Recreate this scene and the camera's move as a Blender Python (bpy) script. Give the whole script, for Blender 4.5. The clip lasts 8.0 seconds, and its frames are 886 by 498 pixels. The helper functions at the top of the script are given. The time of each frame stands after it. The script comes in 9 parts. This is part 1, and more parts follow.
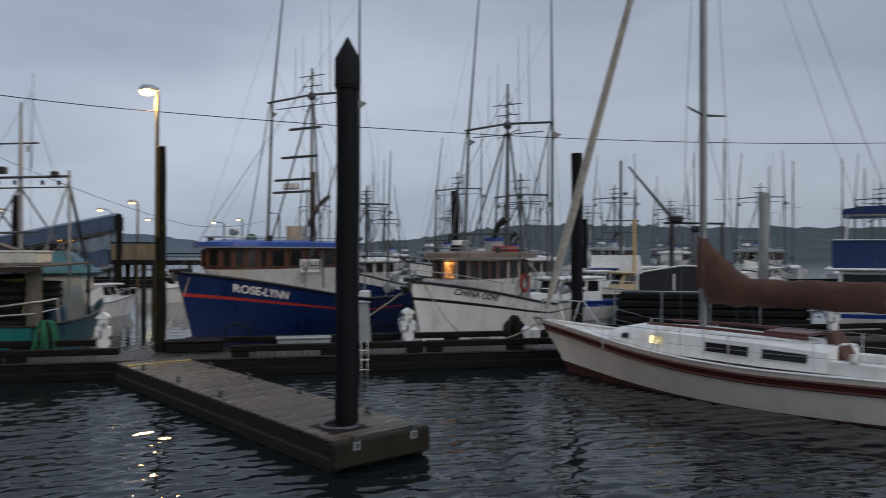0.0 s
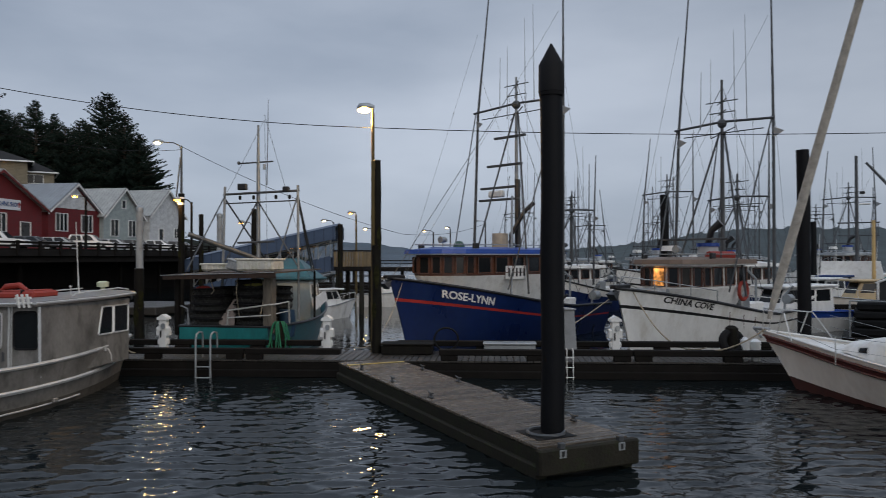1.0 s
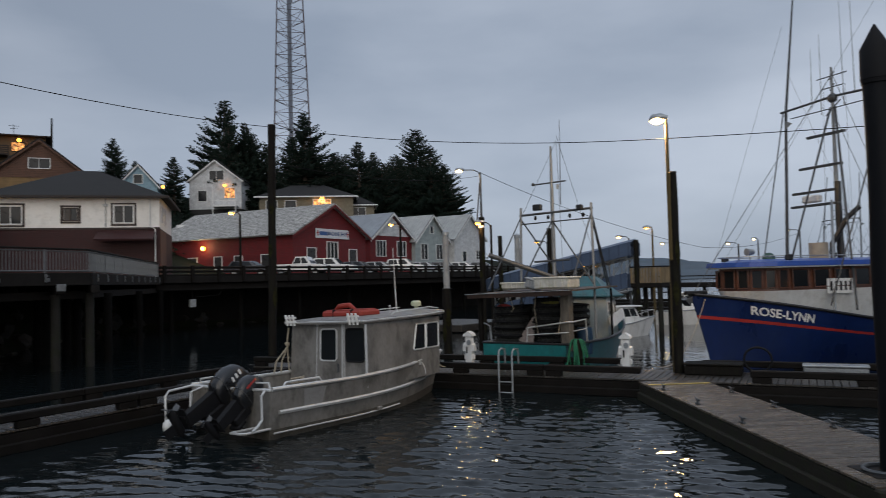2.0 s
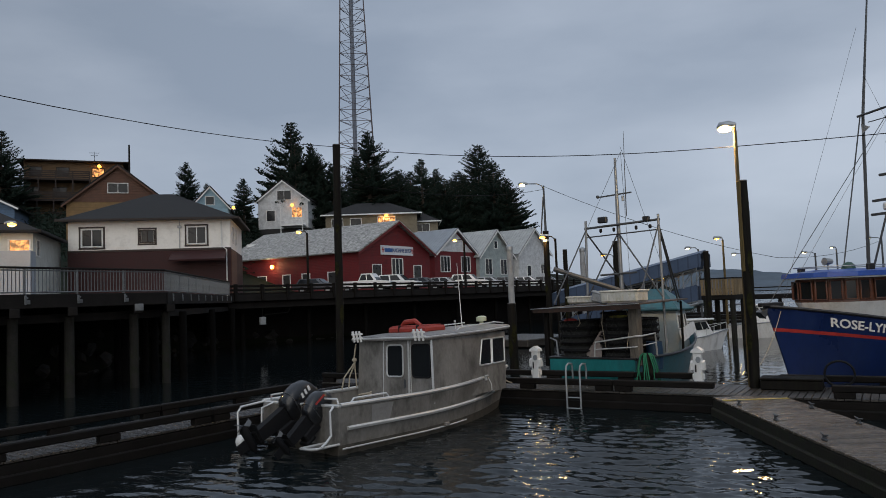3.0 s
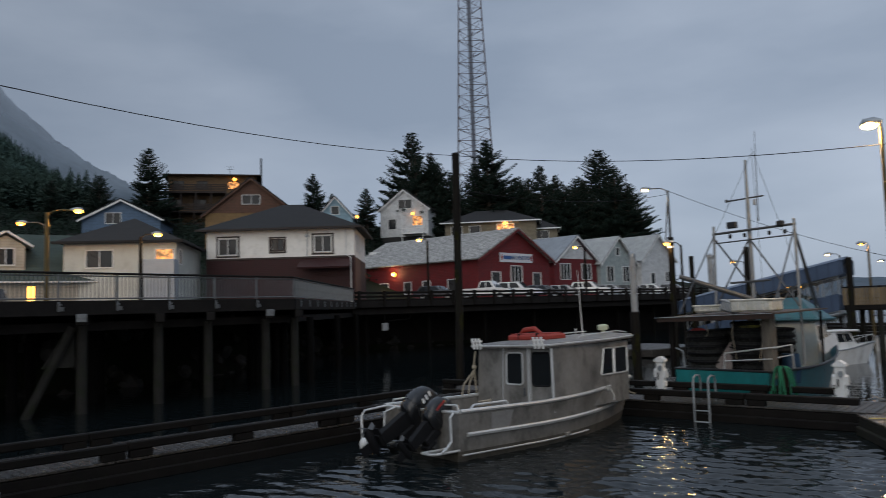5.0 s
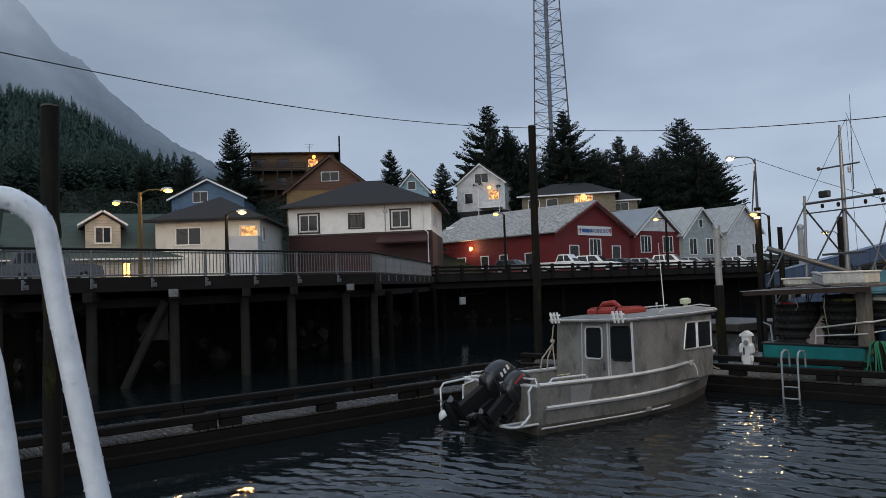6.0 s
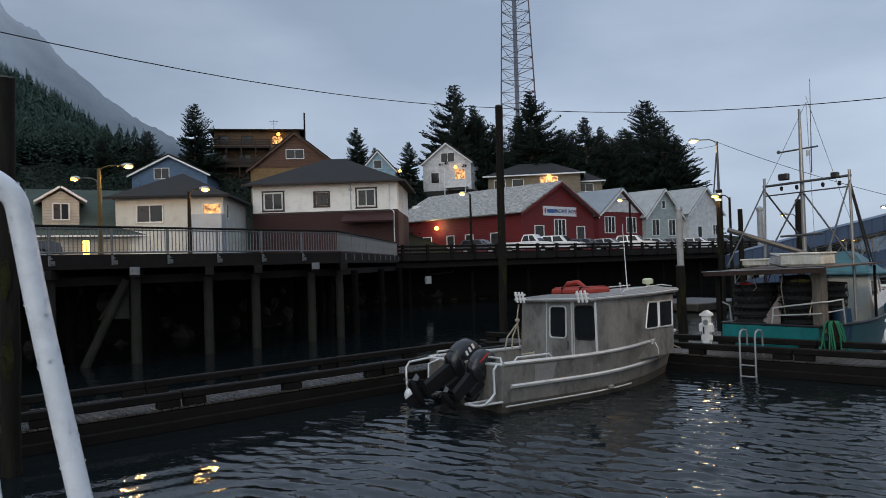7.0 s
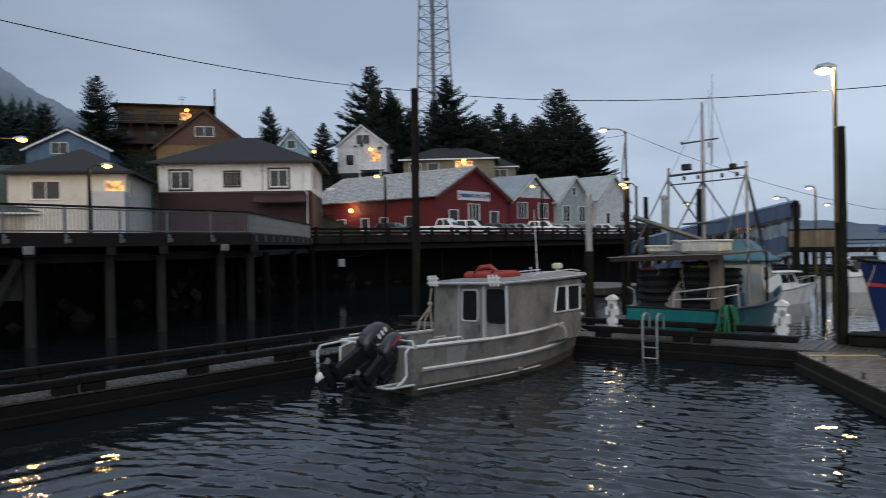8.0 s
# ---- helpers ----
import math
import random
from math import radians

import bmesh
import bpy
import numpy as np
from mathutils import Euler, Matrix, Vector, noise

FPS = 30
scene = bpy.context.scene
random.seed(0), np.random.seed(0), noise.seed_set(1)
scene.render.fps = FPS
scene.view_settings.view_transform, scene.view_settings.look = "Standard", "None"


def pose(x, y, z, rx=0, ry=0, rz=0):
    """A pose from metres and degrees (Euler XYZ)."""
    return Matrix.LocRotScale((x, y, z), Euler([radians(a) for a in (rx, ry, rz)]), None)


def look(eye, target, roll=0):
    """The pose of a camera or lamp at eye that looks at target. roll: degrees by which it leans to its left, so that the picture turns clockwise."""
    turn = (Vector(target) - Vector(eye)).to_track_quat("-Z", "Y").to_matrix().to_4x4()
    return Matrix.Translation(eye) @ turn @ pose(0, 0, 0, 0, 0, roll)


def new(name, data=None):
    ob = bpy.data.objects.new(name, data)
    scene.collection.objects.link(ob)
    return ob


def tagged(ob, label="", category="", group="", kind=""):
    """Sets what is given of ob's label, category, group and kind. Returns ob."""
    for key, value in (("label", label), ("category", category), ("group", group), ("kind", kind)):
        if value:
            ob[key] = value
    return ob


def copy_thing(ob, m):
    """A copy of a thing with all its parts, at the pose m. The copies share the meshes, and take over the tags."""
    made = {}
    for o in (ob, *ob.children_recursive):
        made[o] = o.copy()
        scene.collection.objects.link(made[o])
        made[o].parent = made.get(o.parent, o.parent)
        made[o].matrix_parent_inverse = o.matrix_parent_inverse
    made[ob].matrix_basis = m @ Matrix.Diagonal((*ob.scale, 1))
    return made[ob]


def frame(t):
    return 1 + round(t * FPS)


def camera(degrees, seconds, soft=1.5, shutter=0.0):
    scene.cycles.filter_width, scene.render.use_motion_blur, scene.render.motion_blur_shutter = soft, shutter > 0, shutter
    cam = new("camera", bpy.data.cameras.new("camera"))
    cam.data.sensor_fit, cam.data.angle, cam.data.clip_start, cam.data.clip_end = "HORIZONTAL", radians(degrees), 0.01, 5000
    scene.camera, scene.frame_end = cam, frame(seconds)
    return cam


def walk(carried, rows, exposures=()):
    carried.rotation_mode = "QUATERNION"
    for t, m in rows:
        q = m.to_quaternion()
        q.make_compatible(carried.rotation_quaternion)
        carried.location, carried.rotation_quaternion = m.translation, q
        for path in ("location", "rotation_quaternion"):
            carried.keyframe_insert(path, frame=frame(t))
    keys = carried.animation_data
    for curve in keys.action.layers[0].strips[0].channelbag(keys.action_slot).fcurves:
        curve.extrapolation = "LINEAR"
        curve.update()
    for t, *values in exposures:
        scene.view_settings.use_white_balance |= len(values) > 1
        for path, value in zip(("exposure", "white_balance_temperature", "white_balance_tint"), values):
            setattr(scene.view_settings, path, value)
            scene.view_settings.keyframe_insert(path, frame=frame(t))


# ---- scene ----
def shot(x, y, z, yaw, pitch, roll):
    """Camera pose from a place, the way it turns to the left, up, and its lean."""
    return pose(x, y, z, 90 + pitch, 0, yaw) @ pose(0, 0, 0, 0, 0, roll)


cam = camera(61.27, 8.0, soft=0.7, shutter=0.25)
EYE = (0.0, 0.0, 3.5)
ROWS = [(0.0, 0.03, 0.17, 0.07), (0.2, 5.53, 0.19, 0.08), (0.3, 7.54, 0.45, 0.1), (0.5, 10.13, 0.40, 0.2), (0.6, 11.2, 0.44, 0.17), (0.9, 14.45, 0.63, -0.08),
        (1.0, 15.62, 0.69, -0.16), (1.2, 18.1, 0.86, -0.6), (1.4, 22.6, 1.15, -1.3), (1.5, 25.21, 1.32, -1.51), (1.6, 27.55, 1.45, -1.56),
        (1.7, 31.18, 1.85, -1.6), (1.9, 36.21, 2.2, -1.6), (2.0, 37.91, 2.35, -1.5), (2.2, 39.75, 2.64, -1.69),
        (3.5, 43.3, 4.01, -2.3), (4.0, 43.29, 4.27, -2.33), (4.5, 44.21, 4.38, -2.24), (5.0, 51.88, 4.56, -1.83),
        (5.2, 55.22, 4.41, -1.8), (6.3, 57.83, 2.5, -2.18), (6.5, 57.5, 2.14, -2.1), (7.0, 55.26, 1.12, -1.76),
        (7.5, 53.76, 0.43, -1.33), (7.8, 52.61, 0.01, -1.1), (8.0, 48.76, -0.32, -1.1)]


def drift(t):
    """The small sway of the person who holds the camera."""
    return float(np.interp(t, (6.4, 7.0, 7.5, 8.0), (0.0, -0.022, -0.008, 0.012)))


walk(cam, [(t, shot(EYE[0], EYE[1] + drift(t), EYE[2], yaw, pitch, roll)) for t, yaw, pitch, roll in ROWS],
     [(0.0, -0.05, 6480, 10), (1.5, -0.05, 6500, 10), (3.5, -0.08, 6420, 9), (4.5, -0.05, 6350, 9), (5.0, -0.15, 6300, 9), (5.2, -0.1, 6280, 9), (6.5, 0.17, 6180, 8), (8.0, 0.2, 6180, 8)])

# ---- sky, sun, exposure ----
world = bpy.data.worlds.new("overcast_dusk")
scene.world = world
world.use_nodes = True
wn, wl = world.node_tree.nodes, world.node_tree.links
wn.clear()
w_out, w_bg = wn.new("ShaderNodeOutputWorld"), wn.new("ShaderNodeBackground")
w_sky = wn.new("ShaderNodeTexSky")
w_sky.sky_type, w_sky.sun_disc = "NISHITA", False
w_sky.sun_elevation, w_sky.sun_rotation = radians(24), radians(150)
w_co, w_map = wn.new("ShaderNodeTexCoord"), wn.new("ShaderNodeMapping")
w_map.inputs["Scale"].default_value = (1.0, 1.0, 3.2)
w_noise, w_noise2 = wn.new("ShaderNodeTexNoise"), wn.new("ShaderNodeTexNoise")
w_noise.inputs["Scale"].default_value, w_noise.inputs["Detail"].default_value = 2.2, 6.0
w_noise2.inputs["Scale"].default_value, w_noise2.inputs["Detail"].default_value = 0.9, 3.0
w_ramp = wn.new("ShaderNodeValToRGB")
w_ramp.color_ramp.elements[0].position, w_ramp.color_ramp.elements[0].color = 0.38, (0.27, 0.322, 0.41, 1)
w_ramp.color_ramp.elements[1].position, w_ramp.color_ramp.elements[1].color = 0.63, (0.47, 0.525, 0.62, 1)
w_avg = wn.new("ShaderNodeMix")
w_avg.data_type, w_avg.inputs["Factor"].default_value = "FLOAT", 0.55
w_mix = wn.new("ShaderNodeMix")
w_mix.data_type, w_mix.inputs["Factor"].default_value = "RGBA", 0.94
w_scale = wn.new("ShaderNodeVectorMath")
w_scale.operation, w_scale.inputs["Scale"].default_value = "SCALE", 0.08
wl.new(w_co.outputs["Generated"], w_map.inputs["Vector"])
wl.new(w_map.outputs["Vector"], w_noise.inputs["Vector"])
wl.new(w_map.outputs["Vector"], w_noise2.inputs["Vector"])
wl.new(w_noise.outputs["Fac"], w_avg.inputs["A"])
wl.new(w_noise2.outputs["Fac"], w_avg.inputs["B"])
wl.new(w_avg.outputs["Result"], w_ramp.inputs["Fac"])
wl.new(w_sky.outputs["Color"], w_scale.inputs[0])
wl.new(w_scale.outputs["Vector"], w_mix.inputs["A"])
wl.new(w_ramp.outputs["Color"], w_mix.inputs["B"])
wl.new(w_mix.outputs["Result"], w_bg.inputs["Color"])
# an overcast sky is brighter towards the zenith
w_sep, w_zen = wn.new("ShaderNodeSeparateXYZ"), wn.new("ShaderNodeMapRange")
w_zen.inputs["From Min"].default_value, w_zen.inputs["From Max"].default_value = 0.42, 1.0
w_zen.inputs["To Min"].default_value, w_zen.inputs["To Max"].default_value = 1.0, 2.1
wl.new(w_co.outputs["Generated"], w_sep.inputs["Vector"])
wl.new(w_sep.outputs["Z"], w_zen.inputs["Value"])
# the cloud is thinner over the town than over the harbour mouth
w_dot, w_thin, w_mul = wn.new("ShaderNodeVectorMath"), wn.new("ShaderNodeMapRange"), wn.new("ShaderNodeMath")
w_dot.operation, w_dot.inputs[1].default_value = "DOT_PRODUCT", (-0.545, 0.838, 0.0)
w_thin.interpolation_type = "SMOOTHSTEP"
w_thin.inputs["From Min"].default_value, w_thin.inputs["From Max"].default_value = 0.55, 1.0
w_thin.inputs["To Min"].default_value, w_thin.inputs["To Max"].default_value = 0.90, 1.13
w_mul.operation = "MULTIPLY"
wl.new(w_co.outputs["Generated"], w_dot.inputs[0])
wl.new(w_dot.outputs["Value"], w_thin.inputs["Value"])
wl.new(w_zen.outputs["Result"], w_mul.inputs[0])
wl.new(w_thin.outputs["Result"], w_mul.inputs[1])
wl.new(w_mul.outputs["Value"], w_bg.inputs["Strength"])
wl.new(w_bg.outputs["Background"], w_out.inputs["Surface"])

sun_data = bpy.data.lights.new("sun", "SUN")
sun_data.energy, sun_data.angle, sun_data.color = 0.85, radians(60), (1.0, 0.92, 0.82)
sun = new("sun", sun_data)
sun.matrix_world = look((30, -40, 40), (-20, 20, 0))

# ---- materials ----
MATS = {}


def mat(name, colour, rough=0.6, vary=0.25, scale=3.0, bump=0.0, bump_scale=30.0, metal=0.0, stain=None, stain_amount=0.0,
        stretch=(1, 1, 1), spec=0.5, per_piece=0.0, emit=None, emit_strength=0.0, coat=0.0):
    """A painted, wooden, stone or metal surface: base colour with two scales of variation, stains and fine relief."""
    if name in MATS:
        return MATS[name]
    m = bpy.data.materials.new(name)
    m.use_nodes = True
    n, l = m.node_tree.nodes, m.node_tree.links
    b = n["Principled BSDF"]
    b.inputs["Roughness"].default_value, b.inputs["Metallic"].default_value = rough, metal
    b.inputs["Specular IOR Level"].default_value = spec
    b.inputs["Coat Weight"].default_value = coat
    co, mp = n.new("ShaderNodeTexCoord"), n.new("ShaderNodeMapping")
    mp.inputs["Scale"].default_value = stretch
    l.new(co.outputs["Object"], mp.inputs["Vector"])
    if per_piece:
        info, off = n.new("ShaderNodeObjectInfo"), n.new("ShaderNodeVectorMath")
        off.operation = "SCALE"
        off.inputs[0].default_value = (37.0, 53.0, 71.0)
        l.new(info.outputs["Random"], off.inputs["Scale"])
        l.new(off.outputs["Vector"], mp.inputs["Location"])
    big, fine = n.new("ShaderNodeTexNoise"), n.new("ShaderNodeTexNoise")
    big.inputs["Scale"].default_value, big.inputs["Detail"].default_value = scale, 5
    fine.inputs["Scale"].default_value, fine.inputs["Detail"].default_value = scale * 9, 4
    for t in (big, fine):
        l.new(mp.outputs["Vector"], t.inputs["Vector"])
    add = n.new("ShaderNodeMath")
    add.operation = "MULTIPLY_ADD"
    add.inputs[1].default_value = 0.45
    l.new(fine.outputs["Fac"], add.inputs[0])
    l.new(big.outputs["Fac"], add.inputs[2])
    ramp = n.new("ShaderNodeMapRange")
    ramp.inputs["From Min"].default_value, ramp.inputs["From Max"].default_value = 0.45, 1.0
    ramp.inputs["To Min"].default_value, ramp.inputs["To Max"].default_value = 1 - vary, 1 + vary
    l.new(add.outputs["Value"], ramp.inputs["Value"])
    mul = n.new("ShaderNodeVectorMath")
    mul.operation = "SCALE"
    mul.inputs[0].default_value = colour
    last = ramp.outputs["Result"]
    if per_piece:
        pr, pm = n.new("ShaderNodeMapRange"), n.new("ShaderNodeMath")
        pr.inputs["To Min"].default_value, pr.inputs["To Max"].default_value = 1 - per_piece, 1 + per_piece
        l.new(info.outputs["Random"], pr.inputs["Value"])
        pm.operation = "MULTIPLY"
        l.new(pr.outputs["Result"], pm.inputs[0])
        l.new(last, pm.inputs[1])
        last = pm.outputs["Value"]
    l.new(last, mul.inputs["Scale"])
    colour_out = mul.outputs["Vector"]
    if stain:
        st, sr, mx = n.new("ShaderNodeTexNoise"), n.new("ShaderNodeMapRange"), n.new("ShaderNodeMix")
        st.inputs["Scale"].default_value, st.inputs["Detail"].default_value = scale * 1.7, 7
        st.inputs["Roughness"].default_value = 0.65
        l.new(mp.outputs["Vector"], st.inputs["Vector"])
        sr.inputs["From Min"].default_value, sr.inputs["From Max"].default_value = 0.5, 0.68
        sr.inputs["To Max"].default_value = stain_amount
        l.new(st.outputs["Fac"], sr.inputs["Value"])
        mx.data_type = "RGBA"
        mx.inputs["B"].default_value = (*stain, 1)
        l.new(sr.outputs["Result"], mx.inputs["Factor"])
        l.new(colour_out, mx.inputs["A"])
        colour_out = mx.outputs["Result"]
    l.new(colour_out, b.inputs["Base Color"])
    rr = n.new("ShaderNodeMapRange")
    rr.inputs["To Min"].default_value, rr.inputs["To Max"].default_value = max(0.03, rough - 0.13), min(1, rough + 0.13)
    l.new(big.outputs["Fac"], rr.inputs["Value"])
    l.new(rr.outputs["Result"], b.inputs["Roughness"])
    if bump:
        bt, bp = n.new("ShaderNodeTexNoise"), n.new("ShaderNodeBump")
        bt.inputs["Scale"].default_value, bt.inputs["Detail"].default_value = bump_scale, 4
        bp.inputs["Strength"].default_value, bp.inputs["Distance"].default_value = min(1.0, bump), 0.02
        l.new(mp.outputs["Vector"], bt.inputs["Vector"])
        l.new(bt.outputs["Fac"], bp.inputs["Height"])
        l.new(bp.outputs["Normal"], b.inputs["Normal"])
    if emit:
        b.inputs["Emission Color"].default_value = (*emit, 1)
        b.inputs["Emission Strength"].default_value = emit_strength
        if emit_strength < 3:
            glow = n.new("ShaderNodeMapRange")
            glow.inputs["From Min"].default_value, glow.inputs["From Max"].default_value = 0.42, 0.68
            glow.inputs["To Min"].default_value, glow.inputs["To Max"].default_value = emit_strength * 0.08, emit_strength
            l.new(big.outputs["Fac"], glow.inputs["Value"])
            l.new(glow.outputs["Result"], b.inputs["Emission Strength"])
    MATS[name] = m
    return m


def banded(name, colour, gap, axis="Z", pitch=0.15, rough=0.7, vary=0.25, scale=1.5, stain=None, stain_amount=0.0, depth=0.02, metal=0.0):
    """Lap siding, roof courses or seams: a mat() with a fine repeated relief along one axis and darker joints."""
    if name in MATS:
        return MATS[name]
    m = mat(name, colour, rough, vary, scale, stain=stain, stain_amount=stain_amount, metal=metal)
    n, l = m.node_tree.nodes, m.node_tree.links
    b = n["Principled BSDF"]
    co, sep = n.new("ShaderNodeTexCoord"), n.new("ShaderNodeSeparateXYZ")
    l.new(co.outputs["Object"], sep.inputs["Vector"])
    d, f = n.new("ShaderNodeMath"), n.new("ShaderNodeMath")
    d.operation, f.operation = "DIVIDE", "FRACT"
    d.inputs[1].default_value = pitch
    l.new(sep.outputs[axis], d.inputs[0])
    l.new(d.outputs["Value"], f.inputs[0])
    bp = n.new("ShaderNodeBump")
    bp.inputs["Strength"].default_value, bp.inputs["Distance"].default_value = 1.0, depth
    l.new(f.outputs["Value"], bp.inputs["Height"])
    l.new(bp.outputs["Normal"], b.inputs["Normal"])
    lt, mx = n.new("ShaderNodeMath"), n.new("ShaderNodeMix")
    lt.operation = "LESS_THAN"
    lt.inputs[1].default_value = 0.14
    l.new(f.outputs["Value"], lt.inputs[0])
    sc = n.new("ShaderNodeMath")
    sc.operation = "MULTIPLY"
    sc.inputs[1].default_value = 0.6
    l.new(lt.outputs["Value"], sc.inputs[0])
    mx.data_type = "RGBA"
    mx.inputs["B"].default_value = (*gap, 1)
    l.new(b.inputs["Base Color"].links[0].from_socket, mx.inputs["A"])
    l.new(sc.outputs["Value"], mx.inputs["Factor"])
    l.new(mx.outputs["Result"], b.inputs["Base Color"])
    return m


def water_material():
    m = bpy.data.materials.new("harbour_water")
    m.use_nodes = True
    n, l = m.node_tree.nodes, m.node_tree.links
    b = n["Principled BSDF"]
    b.inputs["Base Color"].default_value = (0.006, 0.009, 0.010, 1)
    b.inputs["Roughness"].default_value, b.inputs["IOR"].default_value = 0.025, 1.333
    co = n.new("ShaderNodeTexCoord")
    bump = None
    for scale, stretch, dist, detail, turn in ((5.0, (0.9, 2.2, 1), 0.0038, 2, 12),):
        mp, t, bp = n.new("ShaderNodeMapping"), n.new("ShaderNodeTexNoise"), n.new("ShaderNodeBump")
        mp.inputs["Scale"].default_value, mp.inputs["Rotation"].default_value = stretch, (0, 0, radians(turn))
        t.inputs["Scale"].default_value, t.inputs["Detail"].default_value = scale, detail
        t.inputs["Distortion"].default_value = 0.6
        bp.inputs["Strength"].default_value, bp.inputs["Distance"].default_value = 1.0, dist
        l.new(co.outputs["Object"], mp.inputs["Vector"])
        l.new(mp.outputs["Vector"], t.inputs["Vector"])
        l.new(t.outputs["Fac"], bp.inputs["Height"])
        if bump:
            l.new(bump.outputs["Normal"], bp.inputs["Normal"])
        bump = bp
    l.new(bump.outputs["Normal"], b.inputs["Normal"])
    return m


def glass_material(name="dark_window_glass", tint=(0.012, 0.014, 0.016)):
    return mat(name, tint, rough=0.1, vary=0.15, scale=1.0, spec=0.3)


WATER = water_material()
WOOD_WET = mat("wet_dark_timber", (0.009, 0.0075, 0.0065), 0.65, 0.45, 2.0, 0.5, 25, stretch=(1, 1, 1), stain=(0.007, 0.008, 0.005), stain_amount=0.5, spec=0.12)
PLANK = mat("weathered_wet_plank", (0.105, 0.082, 0.06), 0.25, 0.5, 2.5, 0.5, 40, stretch=(1, 6, 6), per_piece=0.3, stain=(0.05, 0.05, 0.03), stain_amount=0.5)
PLANK_BLACK = mat("black_wet_walkway_plank", (0.036, 0.029, 0.022), 0.25, 0.5, 2.5, 0.5, 40, stretch=(1, 6, 6), per_piece=0.3, stain=(0.02, 0.02, 0.012), stain_amount=0.5)
PLANK_DARK = mat("dark_deck_plank", (0.038, 0.033, 0.027), 0.42, 0.35, 2.5, 0.5, 40, stretch=(1, 6, 6), per_piece=0.3)
MOSS_WOOD = mat("mossy_float_timber", (0.018, 0.016, 0.011), 0.8, 0.4, 2.5, 0.7, 22, stain=(0.02, 0.028, 0.009), stain_amount=0.8, spec=0.25)
PILE_DARK = mat("black_plastic_pile_sleeve", (0.006, 0.0065, 0.008), 0.6, 0.3, 2.0, 0.2, 18, spec=0.15)
PILE_WOOD = mat("creosoted_timber_pile", (0.009, 0.0075, 0.006), 0.75, 0.45, 1.6, 0.7, 14, stretch=(3, 3, 0.35), stain=(0.02, 0.021, 0.011), stain_amount=0.6, spec=0.15)
PILE_YELLOW = mat("mossy_yellow_pile_face", (0.10, 0.068, 0.016), 0.75, 0.4, 2.0, 0.6, 14, stretch=(3, 3, 0.4), stain=(0.05, 0.04, 0.02), stain_amount=0.8)
PILE_GREY = mat("galvanised_grey_pile", (0.30, 0.31, 0.31), 0.5, 0.2, 1.2, 0.1, 20, stain=(0.12, 0.11, 0.1), stain_amount=0.5)
PILE_PIER = mat("weathered_pier_pile", (0.026, 0.025, 0.022), 0.85, 0.4, 1.4, 0.5, 14, stain=(0.02, 0.026, 0.012), stain_amount=0.8, spec=0.15)
ALU = mat("unpainted_aluminium_plate", (0.25, 0.236, 0.215), 0.42, 0.35, 1.6, 0.1, 60, metal=0.4, stain=(0.095, 0.088, 0.077), stain_amount=0.75, stretch=(1, 1, 0.6))
ALU_TRIM = mat("bright_aluminium_trim", (0.62, 0.62, 0.60), 0.35, 0.15, 3, metal=0.5)
GALV = mat("galvanised_steel", (0.33, 0.35, 0.36), 0.45, 0.2, 3, metal=0.6)
WHITE_BOAT = mat("aged_white_gelcoat", (0.76, 0.76, 0.74), 0.32, 0.12, 1.2, stain=(0.42, 0.38, 0.30), stain_amount=0.45, stretch=(1, 1, 0.4))
CREAM_HULL = mat("cream_white_hull_paint", (0.80, 0.75, 0.68), 0.35, 0.12, 0.9, stain=(0.58, 0.5, 0.42), stain_amount=0.45, stretch=(1, 1, 0.5))
WHITE_PAINT = mat("white_paint", (0.74, 0.74, 0.72), 0.5, 0.1, 2.5, 0.1, 40, stain=(0.5, 0.48, 0.43), stain_amount=0.5)
BLUE_HULL = mat("deep_blue_hull_paint", (0.005, 0.017, 0.082), 0.3, 0.3, 1.0, stain=(0.012, 0.028, 0.09), stain_amount=0.5, stretch=(1, 1, 0.4))
RED_STRIPE = mat("red_stripe_paint", (0.34, 0.03, 0.025), 0.35, 0.2, 2)
BLUE_TRIM = mat("blue_roof_trim_paint", (0.015, 0.06, 0.30), 0.4, 0.2, 2)
VARNISH = mat("varnished_brown_wood", (0.105, 0.04, 0.022), 0.35, 0.3, 3, stretch=(1, 1, 4))
MAROON = mat("maroon_rub_rail", (0.10, 0.025, 0.022), 0.4, 0.2, 3)
ANTIFOUL = mat("dark_red_bottom_paint", (0.07, 0.022, 0.018), 0.7, 0.3, 3)
BLACK_PAINT = mat("black_paint", (0.012, 0.012, 0.013), 0.4, 0.2, 3)
TEAL = mat("teal_green_hull_paint", (0.012, 0.15, 0.15), 0.4, 0.3, 1.2, stain=(0.02, 0.07, 0.07), stain_amount=0.6, stretch=(1, 1, 0.5))
TEAL_BLUE = mat("faded_blue_hull_paint", (0.03, 0.115, 0.14), 0.45, 0.35, 1.2, stain=(0.07, 0.08, 0.08), stain_amount=0.5)
SPAR = mat("dark_spar_metal", (0.07, 0.075, 0.08), 0.45, 0.25, 4, metal=0.3)
SPAR_LIGHT = mat("dull_aluminium_spar", (0.22, 0.235, 0.245), 0.4, 0.2, 3, metal=0.5)
SAIL_SUN = mat("weathered_canvas_wrap", (0.42, 0.39, 0.34), 0.8, 0.3, 6, 0.4, 30)
CANVAS_BROWN = mat("brown_canvas_cover", (0.085, 0.038, 0.026), 0.85, 0.3, 3, 0.6, 9)
ROPE_MAT = mat("beige_rope", (0.35, 0.30, 0.22), 0.9, 0.3, 20)
